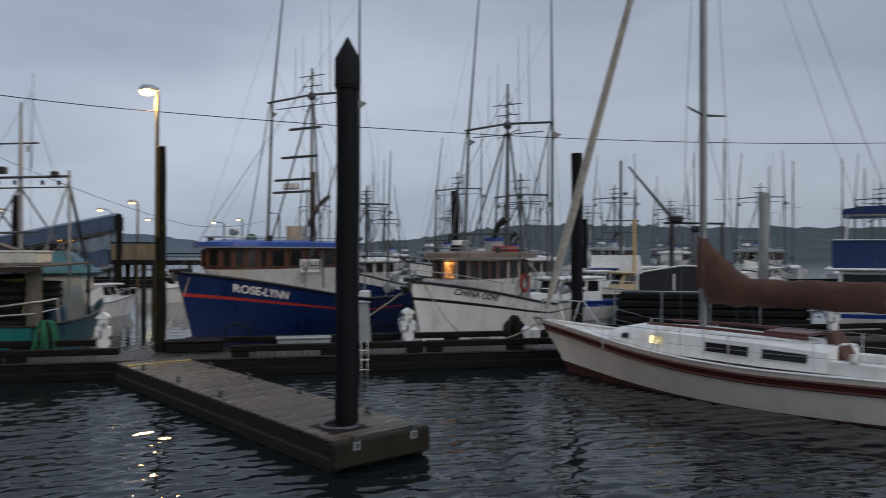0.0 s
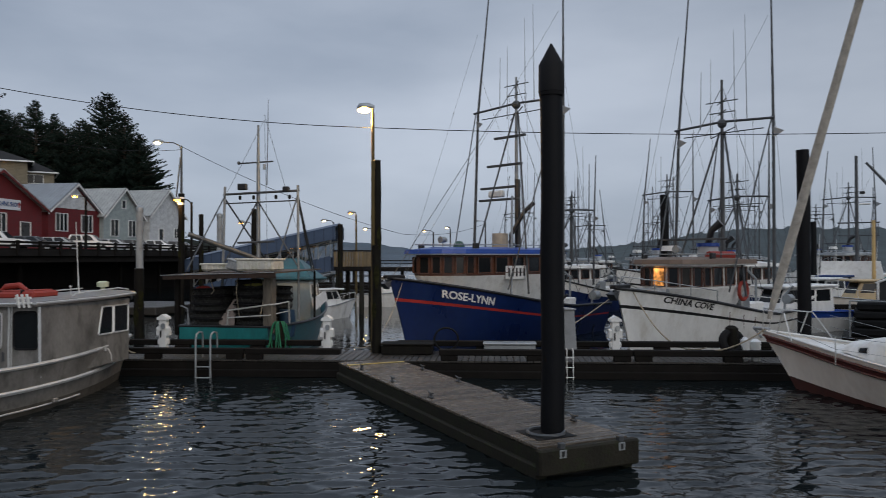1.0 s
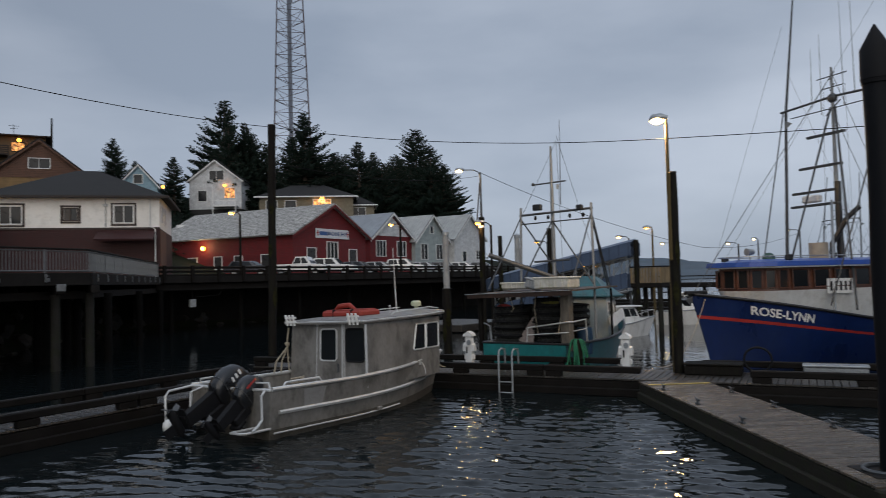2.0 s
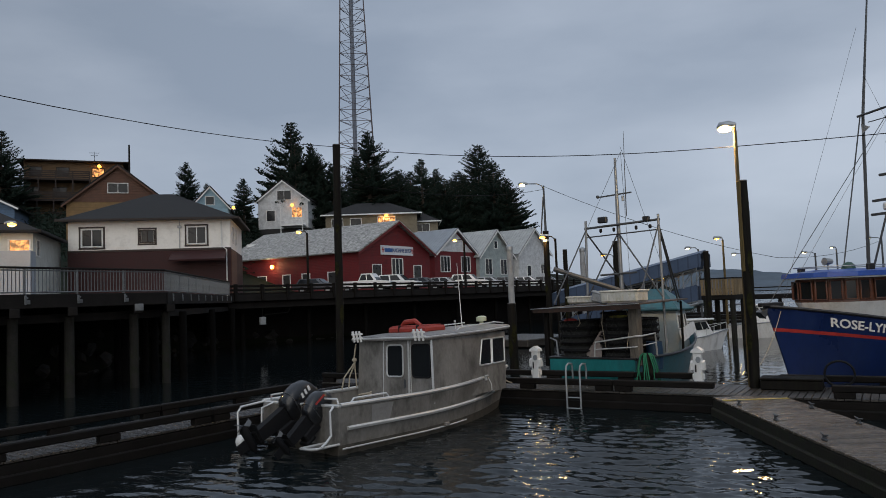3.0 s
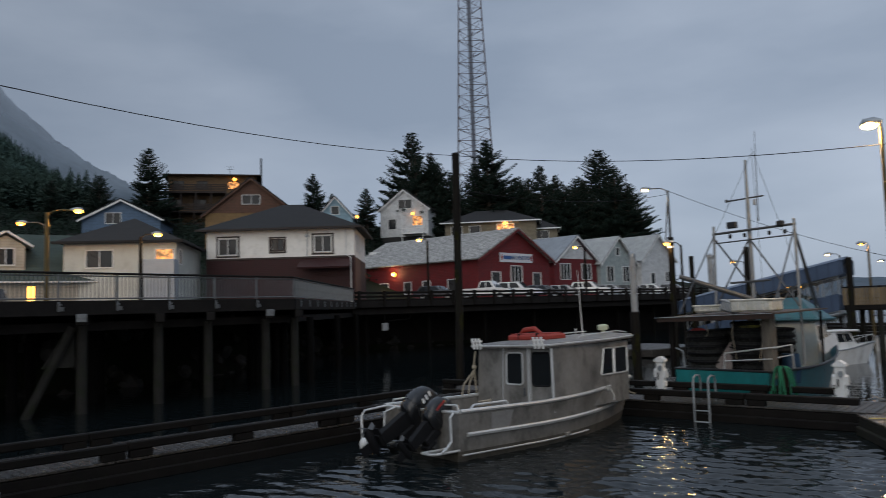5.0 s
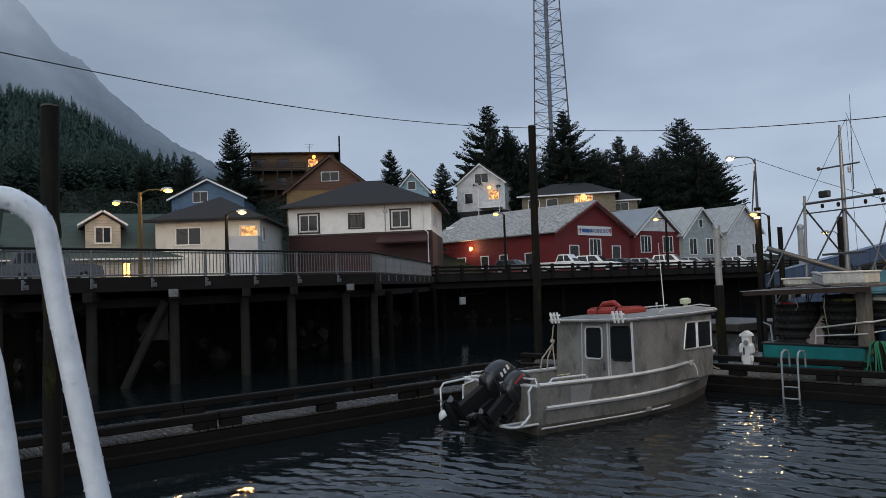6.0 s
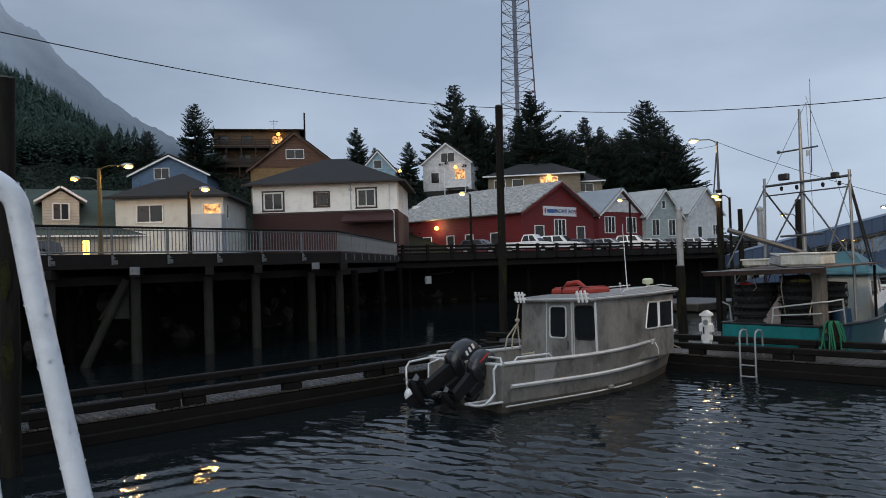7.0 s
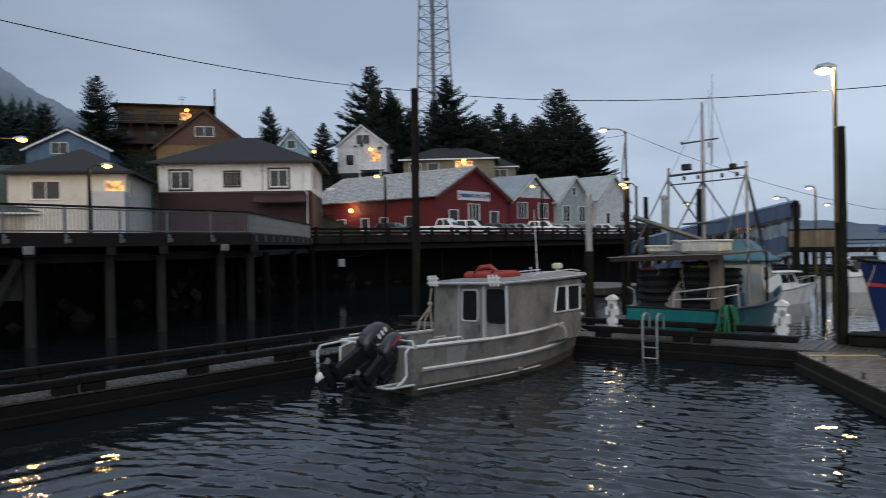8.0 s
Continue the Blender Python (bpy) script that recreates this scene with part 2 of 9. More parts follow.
ROPE_GREEN = mat("green_rope", (0.006, 0.13, 0.06), 0.7, 0.3, 20)
RUBBER = mat("black_rubber", (0.008, 0.008, 0.009), 0.7, 0.25, 5, spec=0.2)
POT_NET = mat("black_pot_netting", (0.008, 0.009, 0.008), 0.85, 0.4, 20, 0.8, 60)
ORANGE = mat("orange_life_raft_fabric", (0.27, 0.03, 0.018), 0.65, 0.2, 5, 0.4, 14)
GLASS = glass_material()
CURTAIN = mat("window_with_pale_curtain", (0.035, 0.034, 0.033), 0.3, 0.25, 2.0, spec=0.3)
GLASS_WARM = mat("warm_lit_window", (0.10, 0.05, 0.025), 0.2, 0.4, 2.5, emit=(1.0, 0.40, 0.10), emit_strength=2.2)
BULB = mat("sodium_lamp_glow", (0.9, 0.7, 0.4), 0.4, 0.0, 1, emit=(1.0, 0.40, 0.03), emit_strength=9.0)
BULB_WHITE = mat("white_lamp_glow", (0.9, 0.9, 0.8), 0.4, 0.0, 1, emit=(1.0, 0.50, 0.09), emit_strength=70.0)
BULB_ORANGE = mat("orange_lamp_glow", (0.9, 0.5, 0.2), 0.4, 0.0, 1, emit=(1.0, 0.34, 0.03), emit_strength=6.5)
WHITE_WALL = mat("white_stucco_wall", (0.82, 0.80, 0.75), 0.8, 0.08, 0.7, 0.15, 20, stain=(0.5, 0.48, 0.43), stain_amount=0.4)
MAROON_SIDING = banded("maroon_lap_siding", (0.042, 0.012, 0.012), (0.02, 0.007, 0.006), "Z", 0.16, stain=(0.03, 0.011, 0.01), stain_amount=0.4)
RED_SIDING = banded("barn_red_lap_siding", (0.145, 0.012, 0.014), (0.07, 0.008, 0.008), "Z", 0.17, stain=(0.13, 0.016, 0.016), stain_amount=0.5)
GREY_SIDING = banded("grey_green_siding", (0.36, 0.41, 0.40), (0.18, 0.2, 0.2), "Z", 0.17, stain=(0.28, 0.31, 0.3), stain_amount=0.4)
WHITE_SIDING = banded("peeling_white_siding", (0.64, 0.65, 0.65), (0.34, 0.35, 0.35), "Z", 0.17, stain=(0.35, 0.34, 0.33), stain_amount=0.5)
YELLOW_SIDING = banded("yellow_ochre_siding", (0.22, 0.135, 0.055), (0.13, 0.08, 0.03), "Z", 0.2)
BROWN_SIDING = banded("brown_wood_siding", (0.115, 0.055, 0.034), (0.04, 0.02, 0.012), "Z", 0.2)
BLUE_SIDING = banded("slate_blue_siding", (0.10, 0.16, 0.25), (0.04, 0.07, 0.11), "Z", 0.2)
LBLUE_SIDING = banded("light_blue_siding", (0.28, 0.42, 0.50), (0.13, 0.2, 0.24), "Z", 0.2)
OLIVE_SIDING = banded("olive_tan_siding", (0.20, 0.17, 0.115), (0.08, 0.07, 0.04), "Z", 0.2)
CREAM_SIDING = banded("cream_siding", (0.44, 0.41, 0.34), (0.26, 0.22, 0.16), "Z", 0.2)
ROOF_DARK = banded("dark_asphalt_shingles", (0.017, 0.0165, 0.0165), (0.006, 0.006, 0.006), "Z", 0.14, 0.92, 0.45, 1.2, depth=0.01)
ROOF_MOSS = banded("weathered_mossy_shakes", (0.36, 0.35, 0.33), (0.08, 0.08, 0.07), "Z", 0.2, 0.85, 0.6, 2.6, stain=(0.085, 0.085, 0.075), stain_amount=0.95, depth=0.04)
ROOF_METAL = banded("grey_corrugated_metal_roof", (0.27, 0.29, 0.31), (0.12, 0.13, 0.14), "Y", 0.45, 0.5, 0.2, 0.8, stain=(0.18, 0.19, 0.19), stain_amount=0.5, metal=0.2)
ROOF_PALE = banded("pale_grey_roofing", (0.36, 0.37, 0.36), (0.2, 0.2, 0.2), "Y", 0.5, 0.75, 0.2, 0.9, stain=(0.25, 0.26, 0.24), stain_amount=0.5)
ROOF_GREEN = banded("dark_green_shingles", (0.045, 0.065, 0.055), (0.02, 0.03, 0.025), "Z", 0.12, 0.85, 0.3, 1.2)
ASPHALT = mat("wet_asphalt", (0.05, 0.05, 0.052), 0.4, 0.25, 1.0, 0.3, 40)
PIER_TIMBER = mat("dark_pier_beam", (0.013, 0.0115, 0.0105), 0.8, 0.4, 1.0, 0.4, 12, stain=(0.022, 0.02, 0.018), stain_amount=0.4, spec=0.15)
# near-black: deck shade painted into the rear piles' colour; also colours the conduits
PIER_SHADE_BLACK = mat("black_with_painted_pier_shade", (0.006, 0.0055, 0.005), 0.85, 0.4, 1.4, 0.5, 14, spec=0.08)
EARTH = mat("dark_hillside_earth", (0.012, 0.015, 0.009), 0.95, 0.5, 0.2, 0.6, 3, stain=(0.018, 0.016, 0.012), stain_amount=0.7, spec=0.1)
ROCK = mat("wet_dark_rock", (0.022, 0.021, 0.02), 0.7, 0.4, 1.2, 0.6, 9, per_piece=0.35)
LEAF = mat("dark_spruce_needles", (0.019, 0.031, 0.023), 0.85, 0.45, 0.5, spec=0.1)
RAIL_GREY = mat("weathered_galvanised_railing", (0.16, 0.17, 0.175), 0.5, 0.25, 3, metal=0.5)
# mist is painted into both far needle colours, paler than LEAF
LEAF_SLOPE = mat("slope_spruce_painted_mist", (0.048, 0.078, 0.066), 0.95, 0.4, 0.05, spec=0.1)
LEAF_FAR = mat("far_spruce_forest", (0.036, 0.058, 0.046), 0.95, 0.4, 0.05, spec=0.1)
BARK = mat("spruce_bark", (0.06, 0.045, 0.032), 0.9, 0.4, 4, 0.6, 12)
RAMP_BLUE = banded("blue_metal_roof_panels", (0.06, 0.092, 0.155), (0.03, 0.045, 0.075), "X", 0.6, 0.45, 0.15, 1.0, metal=0.2)
TOWER_STEEL = mat("grey_red_tower_steel", (0.105, 0.085, 0.09), 0.6, 0.3, 0.3)
CAR_WHITE = mat("white_car_paint", (0.70, 0.70, 0.69), 0.25, 0.06, 1, coat=0.5)
CAR_GREY = mat("dark_grey_car_paint", (0.06, 0.065, 0.075), 0.25, 0.1, 1, coat=0.5)
CAR_SILVER = mat("silver_car_paint", (0.36, 0.38, 0.40), 0.28, 0.08, 1, coat=0.5)
SIGN_BLUE = mat("blue_sign_lettering", (0.03, 0.10, 0.30), 0.5, 0.1, 2)
SIGN_WHITE = mat("white_sign_board", (0.62, 0.65, 0.68), 0.5, 0.06, 2)


# ---- mesh helpers ----
class Shape:
    """Vertices and faces of one mesh, with a material slot per face."""

    def __init__(self):
        self.v, self.f, self.m = [], [], []

    def add(self, verts, faces, slot=0, m=None):
        k = len(self.v)
        self.v += [tuple(m @ Vector(p)) for p in verts] if m else [tuple(p) for p in verts]
        self.f += [tuple(i + k for i in f) for f in faces]
        self.m += [slot] * len(faces)
        return self

    def box(self, c, s, bevel=0.0, slot=0, m=None):
        """A box at centre c of size s, its edges chamfered by bevel."""
        hx, hy, hz = (a / 2 for a in s)
        if bevel <= 0:
            vs = [(c[0] + x * hx, c[1] + y * hy, c[2] + z * hz) for x in (-1, 1) for y in (-1, 1) for z in (-1, 1)]
            return self.add(vs, [(0, 1, 3, 2), (4, 6, 7, 5), (0, 4, 5, 1), (2, 3, 7, 6), (0, 2, 6, 4), (1, 5, 7, 3)], slot, m)
        b = min(bevel, hx * 0.9, hy * 0.9, hz * 0.9)
        vs, idx = [], {}
        for x in (-1, 1):
            for y in (-1, 1):
                for z in (-1, 1):
                    for a in range(3):
                        idx[x, y, z, a] = len(vs)
                        i = [0 if a == k else b for k in range(3)]
                        vs.append((c[0] + x * (hx - i[0]), c[1] + y * (hy - i[1]), c[2] + z * (hz - i[2])))
        fs = []
        for a in range(3):
            u, w = (a + 1) % 3, (a + 2) % 3
            for s1 in (-1, 1):
                ring = []
                for p, q in ((-1, -1), (1, -1), (1, 1), (-1, 1)):
                    k = [0, 0, 0]
                    k[a], k[u], k[w] = s1, p, q
                    ring.append(idx[(*k, a)])
                fs.append(tuple(ring if s1 > 0 else ring[::-1]))
            for p in (-1, 1):
                for q in (-1, 1):
                    k1, k2 = [0, 0, 0], [0, 0, 0]
                    k1[u], k1[w], k2[u], k2[w] = p, q, p, q
                    k1[a], k2[a] = -1, 1
                    ring = [idx[(*k1, u)], idx[(*k2, u)], idx[(*k2, w)], idx[(*k1, w)]]
                    fs.append(tuple(ring if p * q > 0 else ring[::-1]))
        for x in (-1, 1):
            for y in (-1, 1):
                for z in (-1, 1):
                    r = [idx[x, y, z, 0], idx[x, y, z, 1], idx[x, y, z, 2]]
                    fs.append(tuple(r if x * y * z > 0 else r[::-1]))
        return self.add(vs, fs, slot, m)

    def tube(self, pts, r, seg=8, slot=0, caps=True, closed=False):
        """A round bar along a line of points; r: one radius or one per point."""
        pts = [Vector(p) for p in pts]
        n = len(pts)
        rs = r if isinstance(r, (list, tuple)) else [r] * n
        vs, fs, side = [], [], None
        for i, p in enumerate(pts):
            if closed:
                d = pts[(i + 1) % n] - pts[i - 1]
            else:
                d = pts[min(i + 1, n - 1)] - pts[max(i - 1, 0)]
            d = d.normalized() if d.length else Vector((0, 0, 1))
            if side is None:
                side = d.orthogonal().normalized()
            side = (side - d * side.dot(d))
            side = side.normalized() if side.length > 1e-6 else d.orthogonal().normalized()
            up = d.cross(side)
            for k in range(seg):
                a = 2 * math.pi * k / seg
                vs.append(p + (side * math.cos(a) + up * math.sin(a)) * rs[i])
        for i in range(n if closed else n - 1):
            j = (i + 1) % n
            for k in range(seg):
                k2 = (k + 1) % seg
                fs.append((i * seg + k, i * seg + k2, j * seg + k2, j * seg + k))
        if caps and not closed:
            fs += [tuple(range(seg))[::-1], tuple(range((n - 1) * seg, n * seg))]
        return self.add(vs, fs, slot)

    def prism(self, outline, a, b, axis="Y", slot=0, m=None):
        """An outline in the two other axes, drawn out from a to b along one axis."""
        k = len(outline)
        put = {"X": lambda p, d: (d, p[0], p[1]), "Y": lambda p, d: (p[0], d, p[1]), "Z": lambda p, d: (p[0], p[1], d)}[axis]
        vs = [put(p, a) for p in outline] + [put(p, b) for p in outline]
        fs = [tuple(range(k)), tuple(range(2 * k - 1, k - 1, -1))] + [((i + 1) % k, i, i + k, (i + 1) % k + k) for i in range(k)]
        return self.add(vs, fs, slot, m)

    def quad(self, a, b, c, d, slot=0):
        return self.add([a, b, c, d], [(0, 1, 2, 3)], slot)

    def slab(self, a, b, c, d, t, slot=0):
        """A flat board over four corners, thickened downwards along its normal by t."""
        a, b, c, d = (Vector(p) for p in (a, b, c, d))
        n = (b - a).cross(d - a).normalized() * -t
        vs = [a, b, c, d, a + n, b + n, c + n, d + n]
        return self.add(vs, [(0, 1, 2, 3), (7, 6, 5, 4), (0, 4, 5, 1), (1, 5, 6, 2), (2, 6, 7, 3), (3, 7, 4, 0)], slot)

    def ball(self, c, r, seg=10, rings=6, slot=0, squash=(1, 1, 1)):
        vs, fs = [], []
        for i in range(rings + 1):
            th = math.pi * i / rings
            for k in range(seg):
                ph = 2 * math.pi * k / seg
                vs.append((c[0] + r * squash[0] * math.sin(th) * math.cos(ph), c[1] + r * squash[1] * math.sin(th) * math.sin(ph), c[2] + r * squash[2] * math.cos(th)))
        for i in range(rings):
            for k in range(seg):
                k2 = (k + 1) % seg
                fs.append((i * seg + k, (i + 1) * seg + k, (i + 1) * seg + k2, i * seg + k2))
        return self.add(vs, fs, slot)

    def mesh(self, name, mats, smooth=False):
        me = bpy.data.meshes.new(name)
        me.from_pydata(self.v, [], self.f)
        for m in (mats if isinstance(mats, (list, tuple)) else [mats]):
            me.materials.append(m)
        if max(self.m, default=0):
            me.polygons.foreach_set("material_index", self.m)
        if smooth:
            me.shade_smooth()
            me.set_sharp_from_angle(angle=radians(40))
        me.update()
        return me


def part(name, shape, mats, parent, label="", smooth=False, m=None):
    """One mesh object under a thing or part."""
    data = shape.mesh(name, mats, smooth) if isinstance(shape, Shape) else shape
    ob = new(name, data)
    ob.parent = parent
    if m:
        ob.matrix_basis = m
    if label:
        ob["label"] = label
    return ob


def thing(name, m, label, category, group="", kind=""):
    ob = new(name)
    ob.empty_display_size = 0.2
    ob.matrix_basis = m
    return tagged(ob, label, category, group, kind)


def single(name, shape, mats, label, category, group="", kind="", smooth=False, m=None):
    ob = new(name, shape.mesh(name, mats, smooth))
    if m:
        ob.matrix_basis = m
    return tagged(ob, label, category, group, kind)


def mix(a, b, t):
    return a + (b - a) * t


def step(a, b, x):
    t = min(1, max(0, (x - a) / (b - a)))
    return t * t * (3 - 2 * t)


def sagging(a, b, sag, n=24):
    """Points of a cable that hangs between a and b."""
    a, b = Vector(a), Vector(b)
    return [a.lerp(b, i / n) - Vector((0, 0, sag * 4 * (i / n) * (1 - i / n))) for i in range(n + 1)]


def lettering(text, size, depth=0.004, squeeze=1.0):
    """Flat letters as vertices and faces, centred on the origin in x and y."""
    cu = bpy.data.curves.new("letters", "FONT")
    cu.body, cu.size, cu.align_x, cu.align_y, cu.resolution_u = text, size, "CENTER", "CENTER", 3
    cu.extrude = depth
    cu.offset = size * 0.024
    ob = bpy.data.objects.new("letters", cu)
    me = bpy.data.meshes.new_from_object(ob)
    vs = [(v.co.x * squeeze, v.co.y, v.co.z) for v in me.vertices]
    fs = [tuple(p.vertices) for p in me.polygons]
    bpy.data.objects.remove(ob)
    bpy.data.meshes.remove(me)
    return vs, fs


# ---- water, shore, hillside ----
wx = np.concatenate([[-3000, -900, -350, -160, -95], np.arange(-62, -20, 0.25), np.arange(-20, 11, 0.07), np.arange(11, 32, 0.25), [40, 60, 110, 300, 900, 3000]])
wy = np.concatenate([[-3000, -900, -300, -80, -20], np.arange(4.0, 23.0, 0.07), np.arange(23, 64, 0.22), [75, 100, 160, 400, 1000, 3000]])
gx, gy = np.meshgrid(wx, wy, indexing="ij")
gz = np.zeros_like(gx)
wave_rng = np.random.RandomState(8)
for k in range(34):
    length = 0.2 * 1.035 ** k
    way = radians(wave_rng.normal(102, 24))
    tall = 0.0076 * length * wave_rng.uniform(0.6, 1.3)
    warp = 0.9 * np.sin(gx * 0.31 + k) + 0.9 * np.sin(gy * 0.27 + 2 * k)
    gz += tall * np.sin(2 * math.pi / length * (gx * math.cos(way) + gy * math.sin(way)) + wave_rng.uniform(0, 6.28) + warp)
for k in range(8):
    length, way = 2.2 * 1.25 ** k, radians(wave_rng.normal(60, 40))
    gz += 0.0012 * length ** 0.6 * np.sin(2 * math.pi / length * (gx * math.cos(way) + gy * math.sin(way)) + wave_rng.uniform(0, 6.28))
calm = 0.85 + 0.35 * np.sin(gx * 0.23 + 1.3 * np.sin(gy * 0.17)) * np.sin(gy * 0.29 + 0.8)
shelter = 0.22 + 0.78 * np.clip((gx + 15.5) / 6.5, 0, 1)
gz *= calm * shelter * np.clip((3.0 - np.hypot(gx, gy - 20) / 40) / 2, 0, 1)
sheet = bpy.data.meshes.new("water")
wn_x, wn_y = len(wx), len(wy)
cells = (np.arange(wn_x - 1)[:, None] * wn_y + np.arange(wn_y - 1)[None, :]).ravel()
quads = np.stack([cells, cells + wn_y, cells + wn_y + 1, cells + 1], 1)
sheet.from_pydata(np.stack([gx, gy, gz], -1).reshape(-1, 3), [], quads)
sheet.materials.append(WATER)
sheet.shade_smooth()
tagged(new("water", sheet), "dark rippled harbour water under a grey sky", "water", kind="structure")


def shore_x(y):
    return mix(mix(-41.0, -58.0, step(10, 34, y)), -60.0, step(34, 90, y))


def ground_z(x, y):
    """Height of the shore bank, the street shelf and the hill behind it."""
    u = shore_x(y) - x
    bank = -2.5 + 6.6 * step(-5, 6, u) + 0.35 * noise.noise((x * 0.35, y * 0.35, 1.0))
    hill = 40 * (1 - math.exp(-0.32 * max(0.0, -x - 68) / 40))
    hill = hill * (1 - step(104, 140, y)) + 0.8 * noise.noise((x * 0.06, y * 0.06, 3.0)) * step(66, 80, -x)
    return bank + hill


grid, nx, ny = Shape(), 90, 90
xs = [-36 - 170 * (i / nx) ** 1.3 for i in range(nx + 1)]
ys = [-50 + 240 * j / ny for j in range(ny + 1)]
gv = [(x, y, ground_z(x, y) if y < 130 else mix(ground_z(x, y), -3.0, step(130, 160, y))) for x in xs for y in ys]
gf = [(i * (ny + 1) + j, (i + 1) * (ny + 1) + j, (i + 1) * (ny + 1) + j + 1, i * (ny + 1) + j + 1) for i in range(nx) for j in range(ny)]
grid.add(gv, [f[::-1] for f in gf])
single("ground", grid, EARTH, "dark overgrown hillside above a rocky shore", "ground", kind="structure", smooth=True)

# riprap on the bank under the pier
rng = random.Random(4)
rock_meshes = []
for k in range(5):
    s = Shape()
    s.ball((0, 0, 0), 0.5, 8, 5)
    s.v = [tuple(Vector(p) * (0.75 + 0.5 * noise.noise(Vector(p) * 1.9 + Vector((k * 7, 0, 0))))) for p in s.v]
    rock_meshes.append(s.mesh("rock", ROCK))
bank = thing("riprap_bank", pose(0, 0, 0), "dark wet boulders on the shore beneath the pier", "rocks", kind="structure")
for k in range(230):
    y = rng.uniform(-12, 46)
    x = shore_x(y) + rng.uniform(-4.5, 3.5)
    r = part("rock", rng.choice(rock_meshes), None, bank)
    r.matrix_basis = pose(x, y, ground_z(x, y) + 0.1, rng.uniform(0, 360), rng.uniform(0, 360), rng.uniform(0, 360)) @ Matrix.Scale(rng.uniform(0.5, 1.7), 4)


# ---- far hills and the mountain ----
def ridge(name, pts, label, material, depth=400.0, seed=0, tree=0.0, detail=8):
    """A long hill whose crest runs through pts (x, y, z); its foot drops to the water in front."""
    s, cols = Shape(), []
    pts = [Vector(p) for p in pts]
    for i in range(len(pts) - 1):
        for k in range(detail):
            t = k / detail
            p = pts[i].lerp(pts[i + 1], t)
            low = p.z
            p.z += 0.04 * p.z * noise.noise((p.x * 0.02 + seed, p.y * 0.02, 0)) + tree * abs(noise.noise((p.x * 0.31 + seed, p.y * 0.31, 5)))
            cols.append((p, low))
    cols.append((pts[-1], pts[-1].z))
    rows = 9
    for p, low in cols:
        toward = Vector((-p.x, -p.y, 0)).normalized()
        for r in range(rows):
            f = r / (rows - 1)
            q = p + toward * depth * f
            s.v.append((q.x, q.y, (p.z if r == 0 else low * (1 - f) ** 1.3) + (0 if r in (0, rows - 1) else 0.014 * p.z * noise.noise((q.x * 0.01, q.y * 0.01, seed)))))
    for i in range(len(cols) - 1):
        for r in range(rows - 1):
            s.f.append((i * rows + r, i * rows + r + 1, (i + 1) * rows + r + 1, (i + 1) * rows + r))
            s.m.append(0)
    return single(name, s, material, label, "hill", kind="structure", smooth=True)


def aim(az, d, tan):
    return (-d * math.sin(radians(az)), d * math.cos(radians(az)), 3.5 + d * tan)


# aerial haze is painted into these hill colours, bluer and paler farther off
HILL_FAR = mat("blue_forest_hill_painted_haze", (0.075, 0.10, 0.125), 1.0, 0.25, 0.02, stain=(0.05, 0.07, 0.085), stain_amount=0.7)
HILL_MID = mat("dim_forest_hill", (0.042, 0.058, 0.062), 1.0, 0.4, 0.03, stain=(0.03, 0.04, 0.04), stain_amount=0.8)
MOUNTAIN_PAINTED_MIST = mat("mountain_forest_painted_mist", (0.088, 0.115, 0.14), 1.0, 0.3, 0.006, stain=(0.065, 0.087, 0.105), stain_amount=0.6)
# low cloud imitated: the painted material turns transparent towards the mountain's top
n, l = MOUNTAIN_PAINTED_MIST.node_tree.nodes, MOUNTAIN_PAINTED_MIST.node_tree.links
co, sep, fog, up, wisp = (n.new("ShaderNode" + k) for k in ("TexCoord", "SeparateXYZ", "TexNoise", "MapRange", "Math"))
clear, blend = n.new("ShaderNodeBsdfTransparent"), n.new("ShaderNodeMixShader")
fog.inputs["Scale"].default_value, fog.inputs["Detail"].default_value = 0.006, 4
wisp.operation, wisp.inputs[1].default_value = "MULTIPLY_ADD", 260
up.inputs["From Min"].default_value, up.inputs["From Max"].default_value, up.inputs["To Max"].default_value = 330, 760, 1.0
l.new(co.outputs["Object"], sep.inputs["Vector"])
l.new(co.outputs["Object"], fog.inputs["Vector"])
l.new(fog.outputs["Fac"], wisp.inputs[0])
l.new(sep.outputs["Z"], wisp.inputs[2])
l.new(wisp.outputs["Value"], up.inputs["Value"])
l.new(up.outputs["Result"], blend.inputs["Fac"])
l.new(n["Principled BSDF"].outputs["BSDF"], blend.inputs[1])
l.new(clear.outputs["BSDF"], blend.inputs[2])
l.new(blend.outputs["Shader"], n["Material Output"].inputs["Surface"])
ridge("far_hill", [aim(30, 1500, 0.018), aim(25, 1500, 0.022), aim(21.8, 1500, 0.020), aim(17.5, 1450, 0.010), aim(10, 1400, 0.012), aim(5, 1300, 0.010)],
      "low hills across the water with haze painted into their colour", HILL_FAR, 300, 1, 4)
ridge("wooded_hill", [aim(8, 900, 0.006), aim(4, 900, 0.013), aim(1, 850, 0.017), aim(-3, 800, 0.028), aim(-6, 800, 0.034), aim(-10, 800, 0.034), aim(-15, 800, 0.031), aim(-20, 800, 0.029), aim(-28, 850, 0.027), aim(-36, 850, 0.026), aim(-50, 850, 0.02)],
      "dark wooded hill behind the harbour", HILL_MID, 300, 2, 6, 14)
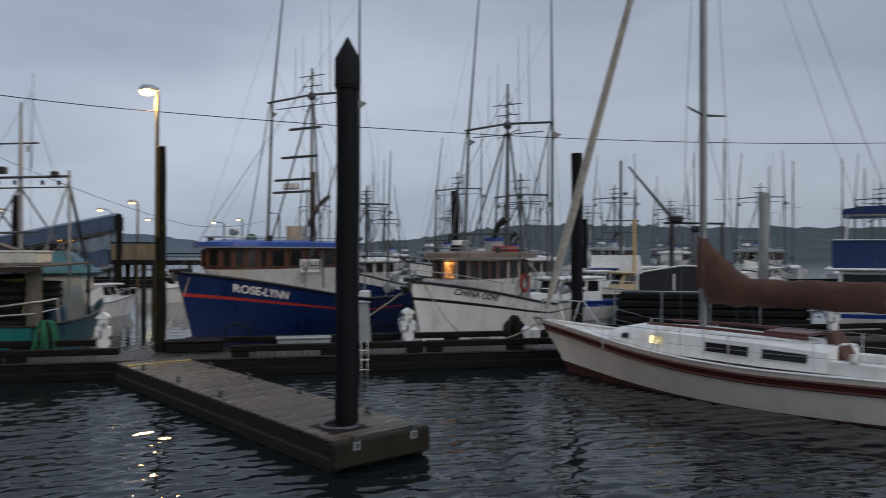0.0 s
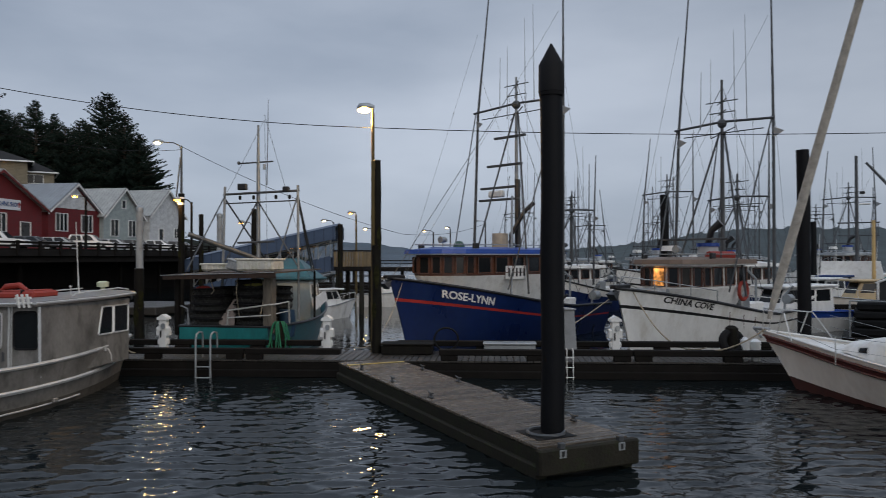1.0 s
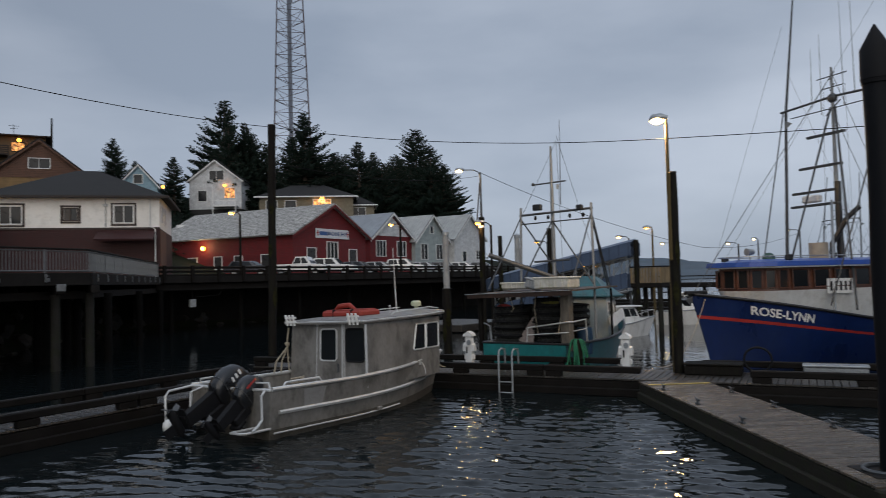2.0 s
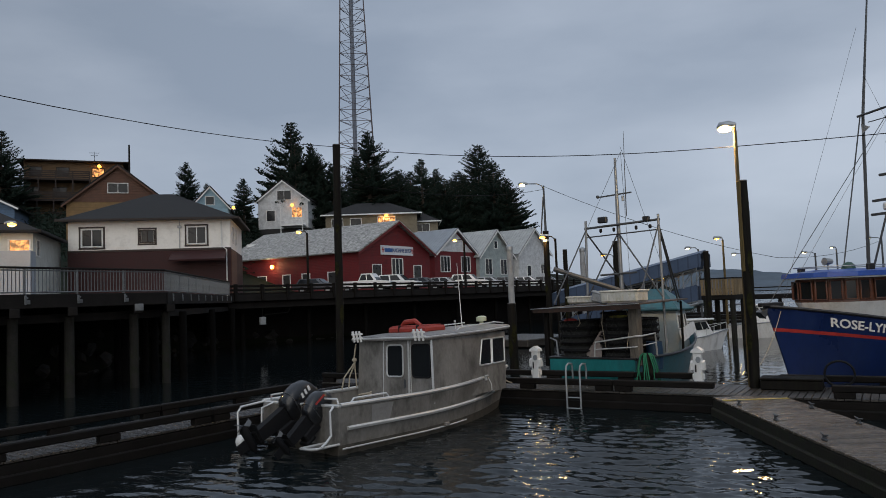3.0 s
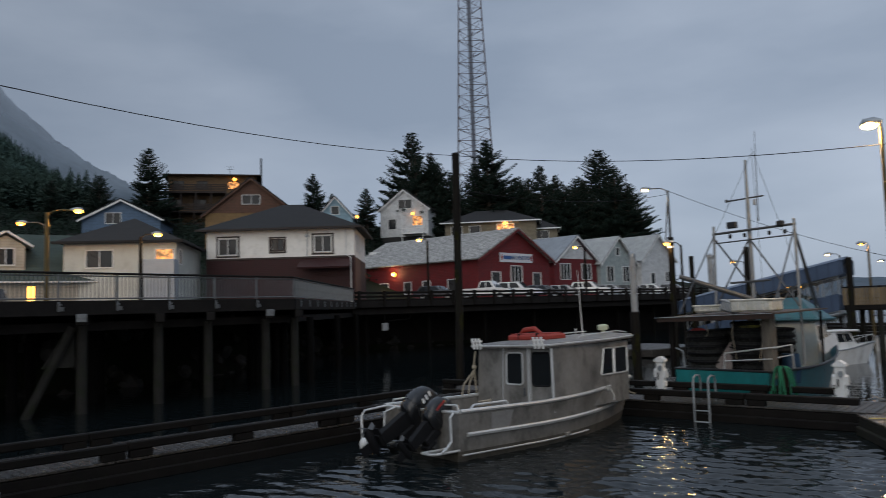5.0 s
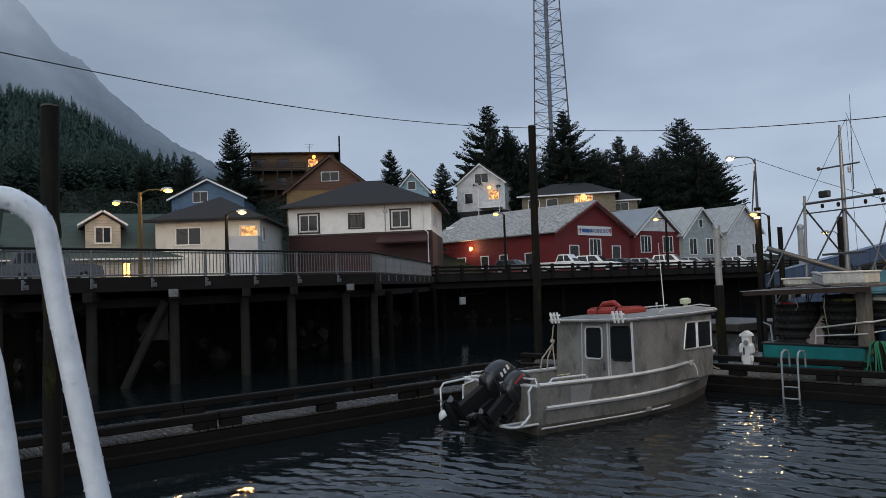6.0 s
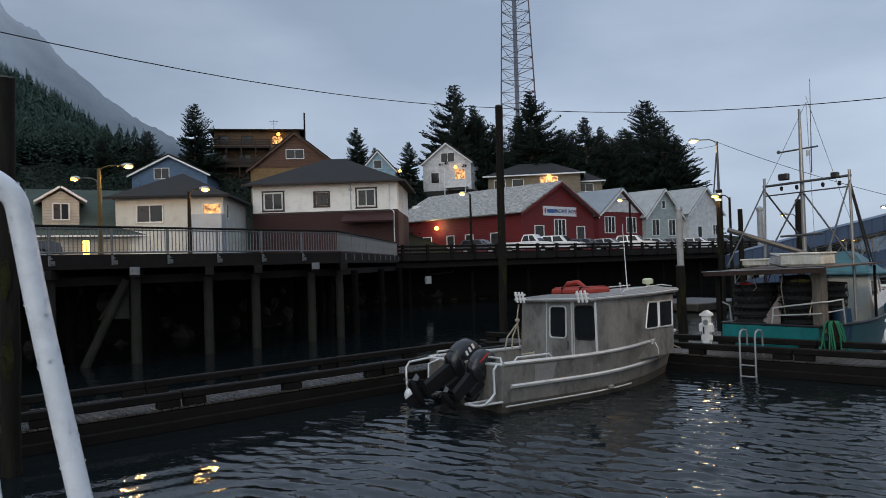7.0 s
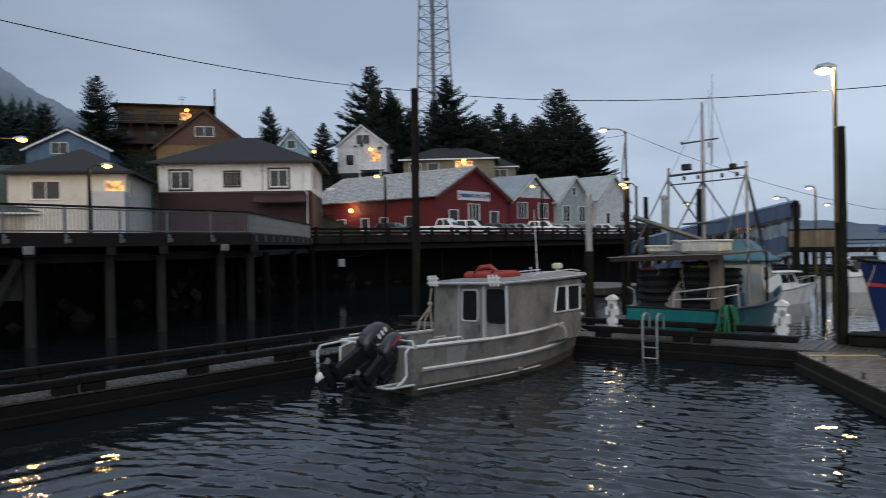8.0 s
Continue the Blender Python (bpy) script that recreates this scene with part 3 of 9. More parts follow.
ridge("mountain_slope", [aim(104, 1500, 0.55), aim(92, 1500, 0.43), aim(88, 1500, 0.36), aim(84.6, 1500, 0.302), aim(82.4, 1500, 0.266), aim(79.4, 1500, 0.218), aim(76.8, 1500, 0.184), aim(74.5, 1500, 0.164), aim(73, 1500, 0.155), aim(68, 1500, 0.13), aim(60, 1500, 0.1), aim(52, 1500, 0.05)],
      "steep mountain with mist painted in, its material fading out upwards", MOUNTAIN_PAINTED_MIST, 700, 3, 10, 10)
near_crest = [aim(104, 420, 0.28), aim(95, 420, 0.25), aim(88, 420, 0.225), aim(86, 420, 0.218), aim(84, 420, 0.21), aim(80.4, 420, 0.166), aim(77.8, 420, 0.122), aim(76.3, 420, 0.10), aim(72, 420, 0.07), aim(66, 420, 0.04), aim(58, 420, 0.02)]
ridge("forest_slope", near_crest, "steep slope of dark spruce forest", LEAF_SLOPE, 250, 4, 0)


def spray_tree(shape, x, y, z, h, w, rg, n, thin=1.0):
    """A small far spruce of ragged drooping sprays round a stem."""
    vs, fs = [], []
    for i in range(n):
        f = (i + rg.random()) / n
        zz, r, a, d = z + h * (0.04 + 0.93 * f), w * (1 - f) ** 0.8 * rg.uniform(0.6, 1.2) + 0.1, rg.random() * 6.28, rg.uniform(0.2, 0.42) * thin
        k = len(vs)
        vs += [(x, y, zz + 0.07 * h * thin), (x + r * math.cos(a - d), y + r * math.sin(a - d), zz - rg.uniform(0.0, 0.05) * h), (x + r * 1.15 * math.cos(a), y + r * 1.15 * math.sin(a), zz - 0.035 * h), (x + r * math.cos(a + d), y + r * math.sin(a + d), zz - rg.uniform(0.0, 0.05) * h)]
        fs += [(k, k + 1, k + 2), (k, k + 2, k + 3)]
    shape.add(vs, fs)


forest = Shape()
rng = random.Random(9)
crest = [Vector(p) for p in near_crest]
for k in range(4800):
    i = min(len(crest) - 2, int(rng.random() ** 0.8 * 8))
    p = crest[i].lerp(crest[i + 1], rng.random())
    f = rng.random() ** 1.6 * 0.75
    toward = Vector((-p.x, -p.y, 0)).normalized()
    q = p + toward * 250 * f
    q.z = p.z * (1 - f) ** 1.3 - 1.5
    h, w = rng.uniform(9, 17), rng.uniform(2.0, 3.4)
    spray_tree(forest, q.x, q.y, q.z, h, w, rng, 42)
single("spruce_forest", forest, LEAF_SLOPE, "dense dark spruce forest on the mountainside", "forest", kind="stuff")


# ---- floats ----
plank_cache = {}


def plank_mesh(length, width, thick, material, kind=0):
    key = (round(length, 3), round(width, 3), thick, material.name, kind)
    if key not in plank_cache:
        s = Shape().box((0, 0, 0), (length, width, thick), 0.006)
        plank_cache[key] = s.mesh("plank", material)
    return plank_cache[key]


def float_dock(name, m, length, width, label, rails, plank_material, gaps=(), plank_width=0.19, deck=0.5, side=WOOD_WET):
    """A timber float: x along, y across from 0 to width. rails: list of (y, x0, x1) of raised bull rails."""
    dock = thing(name, m, label, "dock", kind="structure")
    for y in (0.1, width - 0.1):
        part("side_beam", Shape().box((length / 2, y, deck - 0.2), (length, 0.16, 0.26), 0.02), side, dock)
        part("lower_beam", Shape().box((length / 2, y + (-0.05 if y < 1 else 0.05), 0.1), (length, 0.2, 0.24), 0.03), side, dock)
    for k in range(max(2, int(length / 3))):
        part("flotation_block", Shape().box((0.8 + k * (length - 1.6) / (max(2, int(length / 3)) - 1), width / 2, 0.0), (1.5, width - 0.5, 0.55), 0.05), RUBBER, dock)
    n = int(length / plank_width)
    rng = random.Random(len(name))
    for k in range(n):
        p = part("plank", plank_mesh(width - 0.02, plank_width - 0.02, 0.05, plank_material, k % 3), None, dock)
        p.matrix_basis = pose((k + 0.5) * plank_width, width / 2, deck - 0.025 + rng.uniform(-0.004, 0.004), 0, 0, 90 + rng.uniform(-0.25, 0.25))
    for y, x0, x1 in rails:
        seg, x = 5.6, x0
        while x < x1 - 0.2:
            e = min(x + seg, x1)
            r = part("bull_rail", Shape().box(((x + e) / 2, y, deck + 0.25 + rng.uniform(-0.01, 0.01)), (e - x - 0.02, 0.22, 0.18), 0.025), WOOD_WET, dock, "dark wet timber bull rail")
            for q in (x + 0.3, (x + e) / 2, e - 0.3)[: 3 if e - x > 3 else 1]:
                part("rail_block", Shape().box((q, y, deck + 0.08), (0.5, 0.2, 0.16), 0.015), WOOD_WET, r)
            x = e
    return dock


U = 11.86
MAIN = pose(-13.35, 19.45, 0, 0, 0, U) @ pose(-9.5, 0, 0)
FW = 2.4
float_dock("main_float", MAIN, 58, FW, "long dark wet timber mooring float with bull rails",
           [(0.12, 0.0, 14.1), (0.12, 17.0, 58.0), (FW - 0.12, 0.0, 13.4), (FW - 0.12, 15.5, 58.0)], PLANK_DARK)
float_dock("side_float", pose(-15.05, -12, 0, 0, 0, 97.0), 31.2, 2.5, "wet timber walkway float with bull rails on both sides",
           [(0.12, 0, 31), (2.38, 0, 28)], PLANK_BLACK)
# finger float
FIN_A = math.degrees(math.atan2(11.75 - 19.9, -1.69 + 8.66))
FINGER = pose(-8.75, 20.0, 0, 0, 0, FIN_A)
FL = 10.8
fin = float_dock("finger_float", FINGER, FL, 1.8, "narrow weathered finger float with mossy plank edges", [], PLANK, plank_width=0.145, side=MOSS_WOOD)
part("end_beam", Shape().box((FL + 0.06, 0.9, 0.28), (0.16, 1.95, 0.42), 0.03), MOSS_WOOD, fin)
part("pile_collar", Shape().tube([(FL - 0.78 + 0.31 * math.cos(a), 0.9 - 0.28 + 0.31 * math.sin(a), 0.53) for a in [k * math.pi / 8 for k in range(16)]], 0.035, 6, closed=True), SPAR, fin)
s = Shape()
s.box((FL - 0.78, 0.62, 0.505), (0.75, 0.75, 0.012), 0.0)
part("pile_well", s, RUBBER, fin)


def cleat(m, group="mooring cleats"):
    c = thing("cleat", m, "small dark iron mooring cleat on the float's edge", "cleat", group)
    part("horn", Shape().tube([(-0.16, 0, 0.13), (-0.06, 0, 0.105), (0.06, 0, 0.105), (0.16, 0, 0.13)], [0.012, 0.02, 0.02, 0.012], 6), SPAR, c)
    part("base", Shape().box((0, 0, 0.02), (0.18, 0.06, 0.04), 0.01).box((0, 0, 0.06), (0.1, 0.04, 0.09), 0.01), SPAR, c)
    return c


strip = Shape().box((0.75, 0.9, 0.512), (0.11, 1.7, 0.012), 0.002)
part("painted_strip", strip, mat("worn_yellow_paint", (0.42, 0.32, 0.07), 0.5, 0.3, 6), fin, "worn yellow painted strip")
base_cleat = cleat(FINGER @ pose(1.6, 0.18, 0.5))
for x, y in ((3.9, 0.18), (6.2, 0.18), (2.4, 1.62), (4.6, 1.62), (6.9, 1.62), (9.4, 1.62)):
    copy_thing(base_cleat, FINGER @ pose(x, y, 0.5))
for x, y in ((FL + 0.145, 0.35), (FL + 0.145, 1.5)):
    tag = thing("slip_tag", FINGER @ pose(x, y, 0.40), "small white slip number tag on the float's end", "tag", "slip tags")
    part("plate", Shape().box((0, 0, 0), (0.012, 0.13, 0.13), 0.003), GALV, tag)
    part("mark", Shape().box((0.008, 0, 0), (0.004, 0.05, 0.09), 0.0), BLACK_PAINT, tag, "dark illegible mark")
    part("bracket", Shape().box((-0.05, 0, 0.12), (0.1, 0.1, 0.1), 0.01), SPAR, tag)


# ---- piles and lamps ----
MOSS_PATCH = mat("yellow_green_moss", (0.022, 0.022, 0.008), 0.95, 0.6, 6, 0.8, 40, stain=(0.008, 0.007, 0.005), stain_amount=0.9, spec=0.1)


def pile(name, x, y, top, r, material, label, cap=None, lean=(0, 0), bottom=-2.0, group="piles", face=None):
    p = thing(name, pose(x, y, 0, lean[0], lean[1], 0), label, "piling", group)
    n = 9
    pts = [(0.012 * math.sin(i * 1.9), 0.012 * math.cos(i * 1.3), mix(bottom, top - (cap or 0), i / n)) for i in range(n + 1)]
    part("shaft", Shape().tube(pts, [r * mix(1.06, 0.96, i / n) * (1 + (0.05 * math.sin(i * 2.7 + x) if material is PILE_WOOD else 0)) for i in range(n + 1)], 16), material, p, smooth=True)
    if material is PILE_WOOD:
        part("sawn_top", Shape().tube([(0, 0, top - 0.02), (0, 0, top + 0.015)], [r * 0.97, r * 0.9], 16), PLANK_DARK, p, "weathered sawn end")
        way = math.atan2(-y, -x)
        for k in range(3):
            zc, hh = top * (0.3 + 0.17 * k) + 0.2 * math.sin(7 * x + k), 0.5 + 0.25 * math.cos(5 * y + k)
            patch, seg = Shape(), 6
            for i in range(5):
                zz, wide = zc + hh * (i / 4 - 0.5), 0.75 * math.sin(math.pi * (0.12 + 0.76 * i / 4))
                for j in range(seg + 1):
                    a = way + 0.7 * math.sin(k * 2.1 + x) + wide * (j / seg - 0.5) * 1.6
                    rr = r * mix(1.1, 1.0, zz / top) + 0.014
                    patch.v.append((rr * math.cos(a), rr * math.sin(a), zz + 0.06 * math.sin(j * 2.3 + k)))
            for i in range(4):
                for j in range(seg):
                    q = i * (seg + 1) + j
                    patch.f.append((q, q + 1, q + seg + 2, q + seg + 1))
                    patch.m.append(0)
            part("moss_patch", patch, MOSS_PATCH, p, "yellow-green moss on the pile", smooth=True)
    if cap:
        z = top - cap
        part("cap", Shape().tube([(0, 0, z - 0.06), (0, 0, z), (0, 0, z + 0.005), (0, 0, z + cap * 0.55), (0, 0, top)], [r * 1.06, r * 1.1, r * 1.13, r * 1.1, 0.015], 16), RUBBER if material is not PILE_GREY else GALV, p, "pointed cap", smooth=True)
    if face:
        part("worn_face", Shape().box((r * face[0] * 0.86, r * face[1] * 0.86, mix(face[2], top, 0.5)), (r * 0.9, r * 0.9, top - face[2]), 0.03), PILE_YELLOW, p, "yellow mossy face")
    return p


pile("steel_pile", -1.66, 12.92, 7.2, 0.2, PILE_DARK, "tall black sleeved pile with a pointed cap", cap=0.85)
pile("timber_pile", -8.42, 22.3, 6.6, 0.145, PILE_WOOD, "tall dark timber pile beside a lamp post", face=(-0.55, -0.8, 3.9))
pile("timber_pile", -23.3, 18.95, 9.75, 0.155, PILE_WOOD, "tall weathered timber pile carrying a cable", lean=(0.0, 1.0))
pile("steel_pile", -34.7, 44.9, 7.3, 0.24, PILE_GREY, "grey galvanised pile with a conical cap", cap=0.45)
pile("steel_pile", -36.9, 58.5, 7.6, 0.25, PILE_GREY, "grey galvanised pile with a conical cap", cap=0.4)
pile("timber_pile", -15.3, 1.2, 7.05, 0.16, PILE_WOOD, "thick mossy timber pile beside the walkway float")
pile("timber_pile", 4.5, 25.2, 6.8, 0.2, PILE_DARK, "tall black pile behind the float")
pile("timber_pile", 0.55, 35.5, 6.35, 0.2, PILE_DARK, "dark pile between moored boats")
pile("timber_pile", 14.6, 34.1, 6.15, 0.24, PILE_GREY, "weathered grey pile behind the sailboat")
pile("timber_pile", -18.2, 42.0, 5.55, 0.16, PILE_WOOD, "dark timber pile beside the covered gangway")
pile("timber_pile", -20.9, 36.5, 6.2, 0.14, PILE_WOOD, "dark timber pile behind the crab boat")
pile("timber_pile", -27.5, 41.5, 6.3, 0.15, PILE_WOOD, "dark timber pile by the floats")
pile("timber_pile", -20.5, 26.5, 3.1, 0.2, PILE_WOOD, "short dark pile at the float's end")
pile("timber_pile", 11.0, 58.0, 6.0, 0.2, PILE_DARK, "dark pile among the far floats")


def street_lamp(x, y, top, base, reach, turn, bulb, label, post_r=0.08, straight=False, post_mat=SPAR, power=0.0, head=0.6, glow=0.19):
    """A post with a curved arm and a cobra head; power adds the light that the lamp throws."""
    p = thing("street_lamp", pose(x, y, base, 0, 0, turn), label, "street lamp", "street lamps")
    h = top - base
    part("post", Shape().tube([(0, 0, 0), (0, 0, h * 0.5), (0, 0, h - 0.05)], [post_r * 1.2, post_r, post_r * 0.8], 10), post_mat, p, smooth=True)
    arm = [(0, 0, h - 0.35), (reach * 0.12, 0, h - 0.05), (reach * 0.4, 0, h + 0.1), (reach, 0, h + 0.12)]
    part("arm", Shape().tube(arm, 0.035, 8), post_mat, p, smooth=True)
    s = Shape()
    s.tube([(reach - 0.05, 0, h + 0.14), (reach + head * 0.3, 0, h + 0.16), (reach + head * 0.8, 0, h + 0.14), (reach + head, 0, h + 0.1)], [0.06, 0.13, 0.13, 0.04], 10)
    part("lamp_head", s, GALV, p, smooth=True)
    part("bulb", Shape().ball((reach + head * 0.55, 0, h + 0.06), glow, 10, 6, squash=(1.35, 1.0, 0.7)), bulb, p, "glowing lamp")
    if power:
        ld = bpy.data.lights.new("lamp_light", "POINT")
        ld.energy, ld.shadow_soft_size = power * 1.1, 0.15
        ld.color = (1.0, 0.55, 0.2) if bulb is not BULB_WHITE else (1.0, 0.62, 0.25)
        lo = new("lamp_light", ld)
        lo.parent = p
        lo.matrix_basis = pose(reach + head * 0.55, 0, h - 0.2)
    return p


street_lamp(-8.60, 22.45, 8.2, 0.5, 0.0, 200, BULB_WHITE, "lit lamp on a tall post at the float", 0.065, post_mat=PILE_YELLOW, power=480, head=0.5, glow=0.16)
PB = pose(-28.6, 41.0, 0)
pile("timber_pile", -28.6, 41.0, 7.6, 0.2, PILE_WOOD, "dark timber pile with pale bands carrying a lamp")
s = Shape()
for z in (6.9, 7.25):
    s.tube([(0, 0, z), (0, 0, z + 0.14)], 0.215, 16)
bands = thing("pile_bands", PB, "pale painted bands round a timber pile", "band")
part("band", s, WHITE_PAINT, bands)
bracket_lamp = street_lamp(-28.6, 41.0, 10.7, 7.6, 1.1, 215, BULB_WHITE, "lit lamp on a bracket above a timber pile", 0.07, power=170, glow=0.16)
part("brace", Shape().tube([(0.3, 0, -0.2), (0.06, 0, 2.3)], 0.045, 8), SPAR, bracket_lamp)
street_lamp(-27.88, 41.02, 7.10, -1.0, 0.65, 215, BULB, "amber gooseneck lamp on a thin dark post", 0.09, post_mat=PILE_WOOD, power=40, head=0.35, glow=0.15)
street_lamp(-51.9, 39.0, 9.5, 3.0, 0.5, 200, BULB, "lit amber lamp on a post at the pier rail", 0.11, post_mat=PILE_WOOD, power=120)
street_lamp(-52.0, 59.5, 9.4, 4.2, 0.7, 200, BULB, "lit amber lamp on a post beside the street", 0.12, post_mat=PILE_WOOD, power=100)
street_lamp(-46.5, 8.3, 9.65, 4.2, 1.25, 75, BULB, "bright amber lamp on a timber post", 0.13, post_mat=PILE_YELLOW, power=230)
street_lamp(-52.75, 9.35, 9.7, 4.2, 1.3, 230, BULB_ORANGE, "orange street lamp on a long arm", 0.09, power=90)
street_lamp(-48.0, 13.8, 8.6, 4.2, 0.7, 60, BULB, "bright amber lamp on a timber post by the house", 0.12, post_mat=PILE_WOOD, power=200)
street_lamp(-55.0, 1.0, 10.0, 4.2, 1.0, 20, BULB_ORANGE, "orange street lamp on a curved arm", 0.09, power=80)
street_lamp(-34.0, 59.0, 6.6, 0.4, 0.6, 200, BULB, "amber dock lamp on a post", 0.09, power=0, glow=0.13)
street_lamp(-29.3, 66.0, 7.0, 0.45, 0.6, 200, BULB_WHITE, "lit dock lamp on a post", 0.09, power=0, glow=0.13)
street_lamp(-22.9, 56.0, 7.05, -1.0, 0.1, 200, BULB, "lit dock lamp on a post by the gangway", 0.09, post_mat=PILE_YELLOW, power=60, glow=0.13)
street_lamp(-31.5, 83.0, 6.9, 2.4, 0.9, 190, BULB_WHITE, "lit dock lamp on a post", 0.09, glow=0.13)
street_lamp(-24.5, 83.5, 6.6, 2.4, 1.0, 160, BULB_WHITE, "lit dock lamp on a tall pole", 0.1, glow=0.13)
street_lamp(-18.2, 83.0, 7.6, 0.5, 1.0, 160, BULB_WHITE, "lit dock lamp on a tall pole", 0.1, glow=0.13)
street_lamp(-24.2, 90.0, 7.2, 0.5, 0.2, 160, BULB_WHITE, "lit dock lamp on a tall pole", 0.1, glow=0.13)


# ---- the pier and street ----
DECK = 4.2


def deck_slab(name, outline, z, thick, material, label):
    s = Shape()
    k = len(outline)
    s.add([(x, y, z) for x, y in outline] + [(x, y, z - thick) for x, y in outline],
          [tuple(range(k)), tuple(range(2 * k - 1, k - 1, -1))] + [((i + 1) % k, i, i + k, (i + 1) % k + k) for i in range(k)])
    return single(name, s, material, label, "pier", kind="structure")


PL, PC, PE = Vector((-27.4, -4.0, 0)), Vector((-33.0, 16.6, 0)), Vector((-50.0, 30.3, 0))
PN = Vector((-51.8, 104.0, 0))
deck_slab("pier_deck", [(-27.4, -4), (-33.0, 16.6), (-50, 30.3), (-75, 30.3), (-75, -4)], DECK, 0.35, ASPHALT, "timber pier deck in front of the houses")
deck_slab("street_deck", [(-50.0, 30.35), (-51.8, 104), (-70, 104), (-70, 30.35)], DECK - 0.004, 0.35, ASPHALT, "street on piles with parked cars")


def along(a, b, fn, pitch, off=0.0):
    d = (b - a)
    n = int(d.length / pitch)
    for k in range(n + 1):
        fn(a + d * ((off + k * pitch) / d.length), k) if off + k * pitch <= d.length else None


def beam_run(parent, name, a, b, z, w, h, material, label=""):
    d = b - a
    part(name, Shape().box((d.length / 2, 0, 0), (d.length, w, h), 0.02), material, parent, label, m=pose(a.x, a.y, z, 0, 0, math.degrees(math.atan2(d.y, d.x))))


fascia = thing("pier_fascia", pose(0, 0, 0), "dark timber edge beams of the pier", "beam", kind="structure")
for a, b in ((PL, PC), (PC, PE)):
    beam_run(fascia, "edge_beam", a, b, DECK - 0.25, 0.3, 0.55, PIER_TIMBER)
    beam_run(fascia, "lower_beam", a + Vector((-0.8, 0.2, 0)), b + Vector((-0.8, 0.2, 0)), DECK - 0.95, 0.3, 0.35, PIER_TIMBER)
beam_run(fascia, "edge_beam", PE, PN, DECK - 0.2, 0.3, 0.5, PIER_TIMBER)
beam_run(fascia, "lower_beam", PE + Vector((-0.4, 0, 0)), PN + Vector((-0.4, 0, 0)), DECK - 0.75, 0.3, 0.5, PIER_TIMBER)

# galvanised picket railing on the near pier
baluster = Shape().box((0, 0, 0.53), (0.026, 0.026, 0.92), 0.0).mesh("baluster", RAIL_GREY)
railing = thing("pier_railing", pose(0, 0, 0), "galvanised metal railing with close upright pickets", "railing", kind="structure")
count = 0
for a, b in ((PL, PC), (PC, PE)):
    d = b - a
    ang = math.degrees(math.atan2(d.y, d.x))
    for z, w, h, mm in ((DECK + 1.05, 0.12, 0.08, PIER_TIMBER), (DECK + 0.95, 0.05, 0.05, RAIL_GREY), (DECK + 0.1, 0.05, 0.06, RAIL_GREY)):
        beam_run(railing, "rail", a, b, z, w, h, mm)
    along(a, b, lambda p, k: part("baluster", baluster, None, railing, m=pose(p.x, p.y, DECK + 0.02, 0, 0, ang)), 0.155)

    def post_at(p, k, ang=ang):
        part("post", Shape().box((0, 0, 0.45), (0.08, 0.08, 1.25), 0.01), RAIL_GREY, railing, m=pose(p.x, p.y, DECK, 0, 0, ang))
        part("bracket", Shape().box((-0.06, -0.17, -0.2), (0.09, 0.03, 0.36), 0.01).box((0.03, -0.17, -0.28), (0.2, 0.03, 0.16), 0.01).box((0, -0.19, -0.12), (0.06, 0.05, 0.06), 0.01).box((0, -0.19, -0.28), (0.06, 0.05, 0.06), 0.01), RAIL_GREY, railing, m=pose(p.x, p.y, DECK, 0, 0, ang))
    along(a, b, post_at, 2.25, 1.1)

# timber railing of the street
fence = thing("street_railing", pose(0, 0, 0), "dark timber railing along the street's edge", "railing", kind="structure")
for z, h in ((DECK + 0.72, 0.18), (DECK + 0.42, 0.16), (DECK + 0.12, 0.18)):
    beam_run(fence, "rail", PE, PN, z, 0.08, h, WOOD_WET)
along(PE, PN, lambda p, k: part("post", Shape().box((0, 0, 0.22), (0.24, 0.24, 1.3), 0.02), WOOD_WET, fence, m=pose(p.x + 0.16, p.y, DECK)), 2.4, 0.4)

# piles under the pier
pier_piles = thing("pier_piles", pose(0, 0, 0), "weathered piles and caps holding up the pier", "piles", kind="structure")
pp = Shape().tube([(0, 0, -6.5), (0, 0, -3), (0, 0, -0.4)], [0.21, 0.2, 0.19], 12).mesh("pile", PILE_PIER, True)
# dark copy of the pile, with the shade under the deck in its colour
pp_dark = Shape().tube([(0, 0, -6.5), (0, 0, -0.4)], [0.21, 0.19], 12).mesh("pile", PIER_SHADE_BLACK, True)


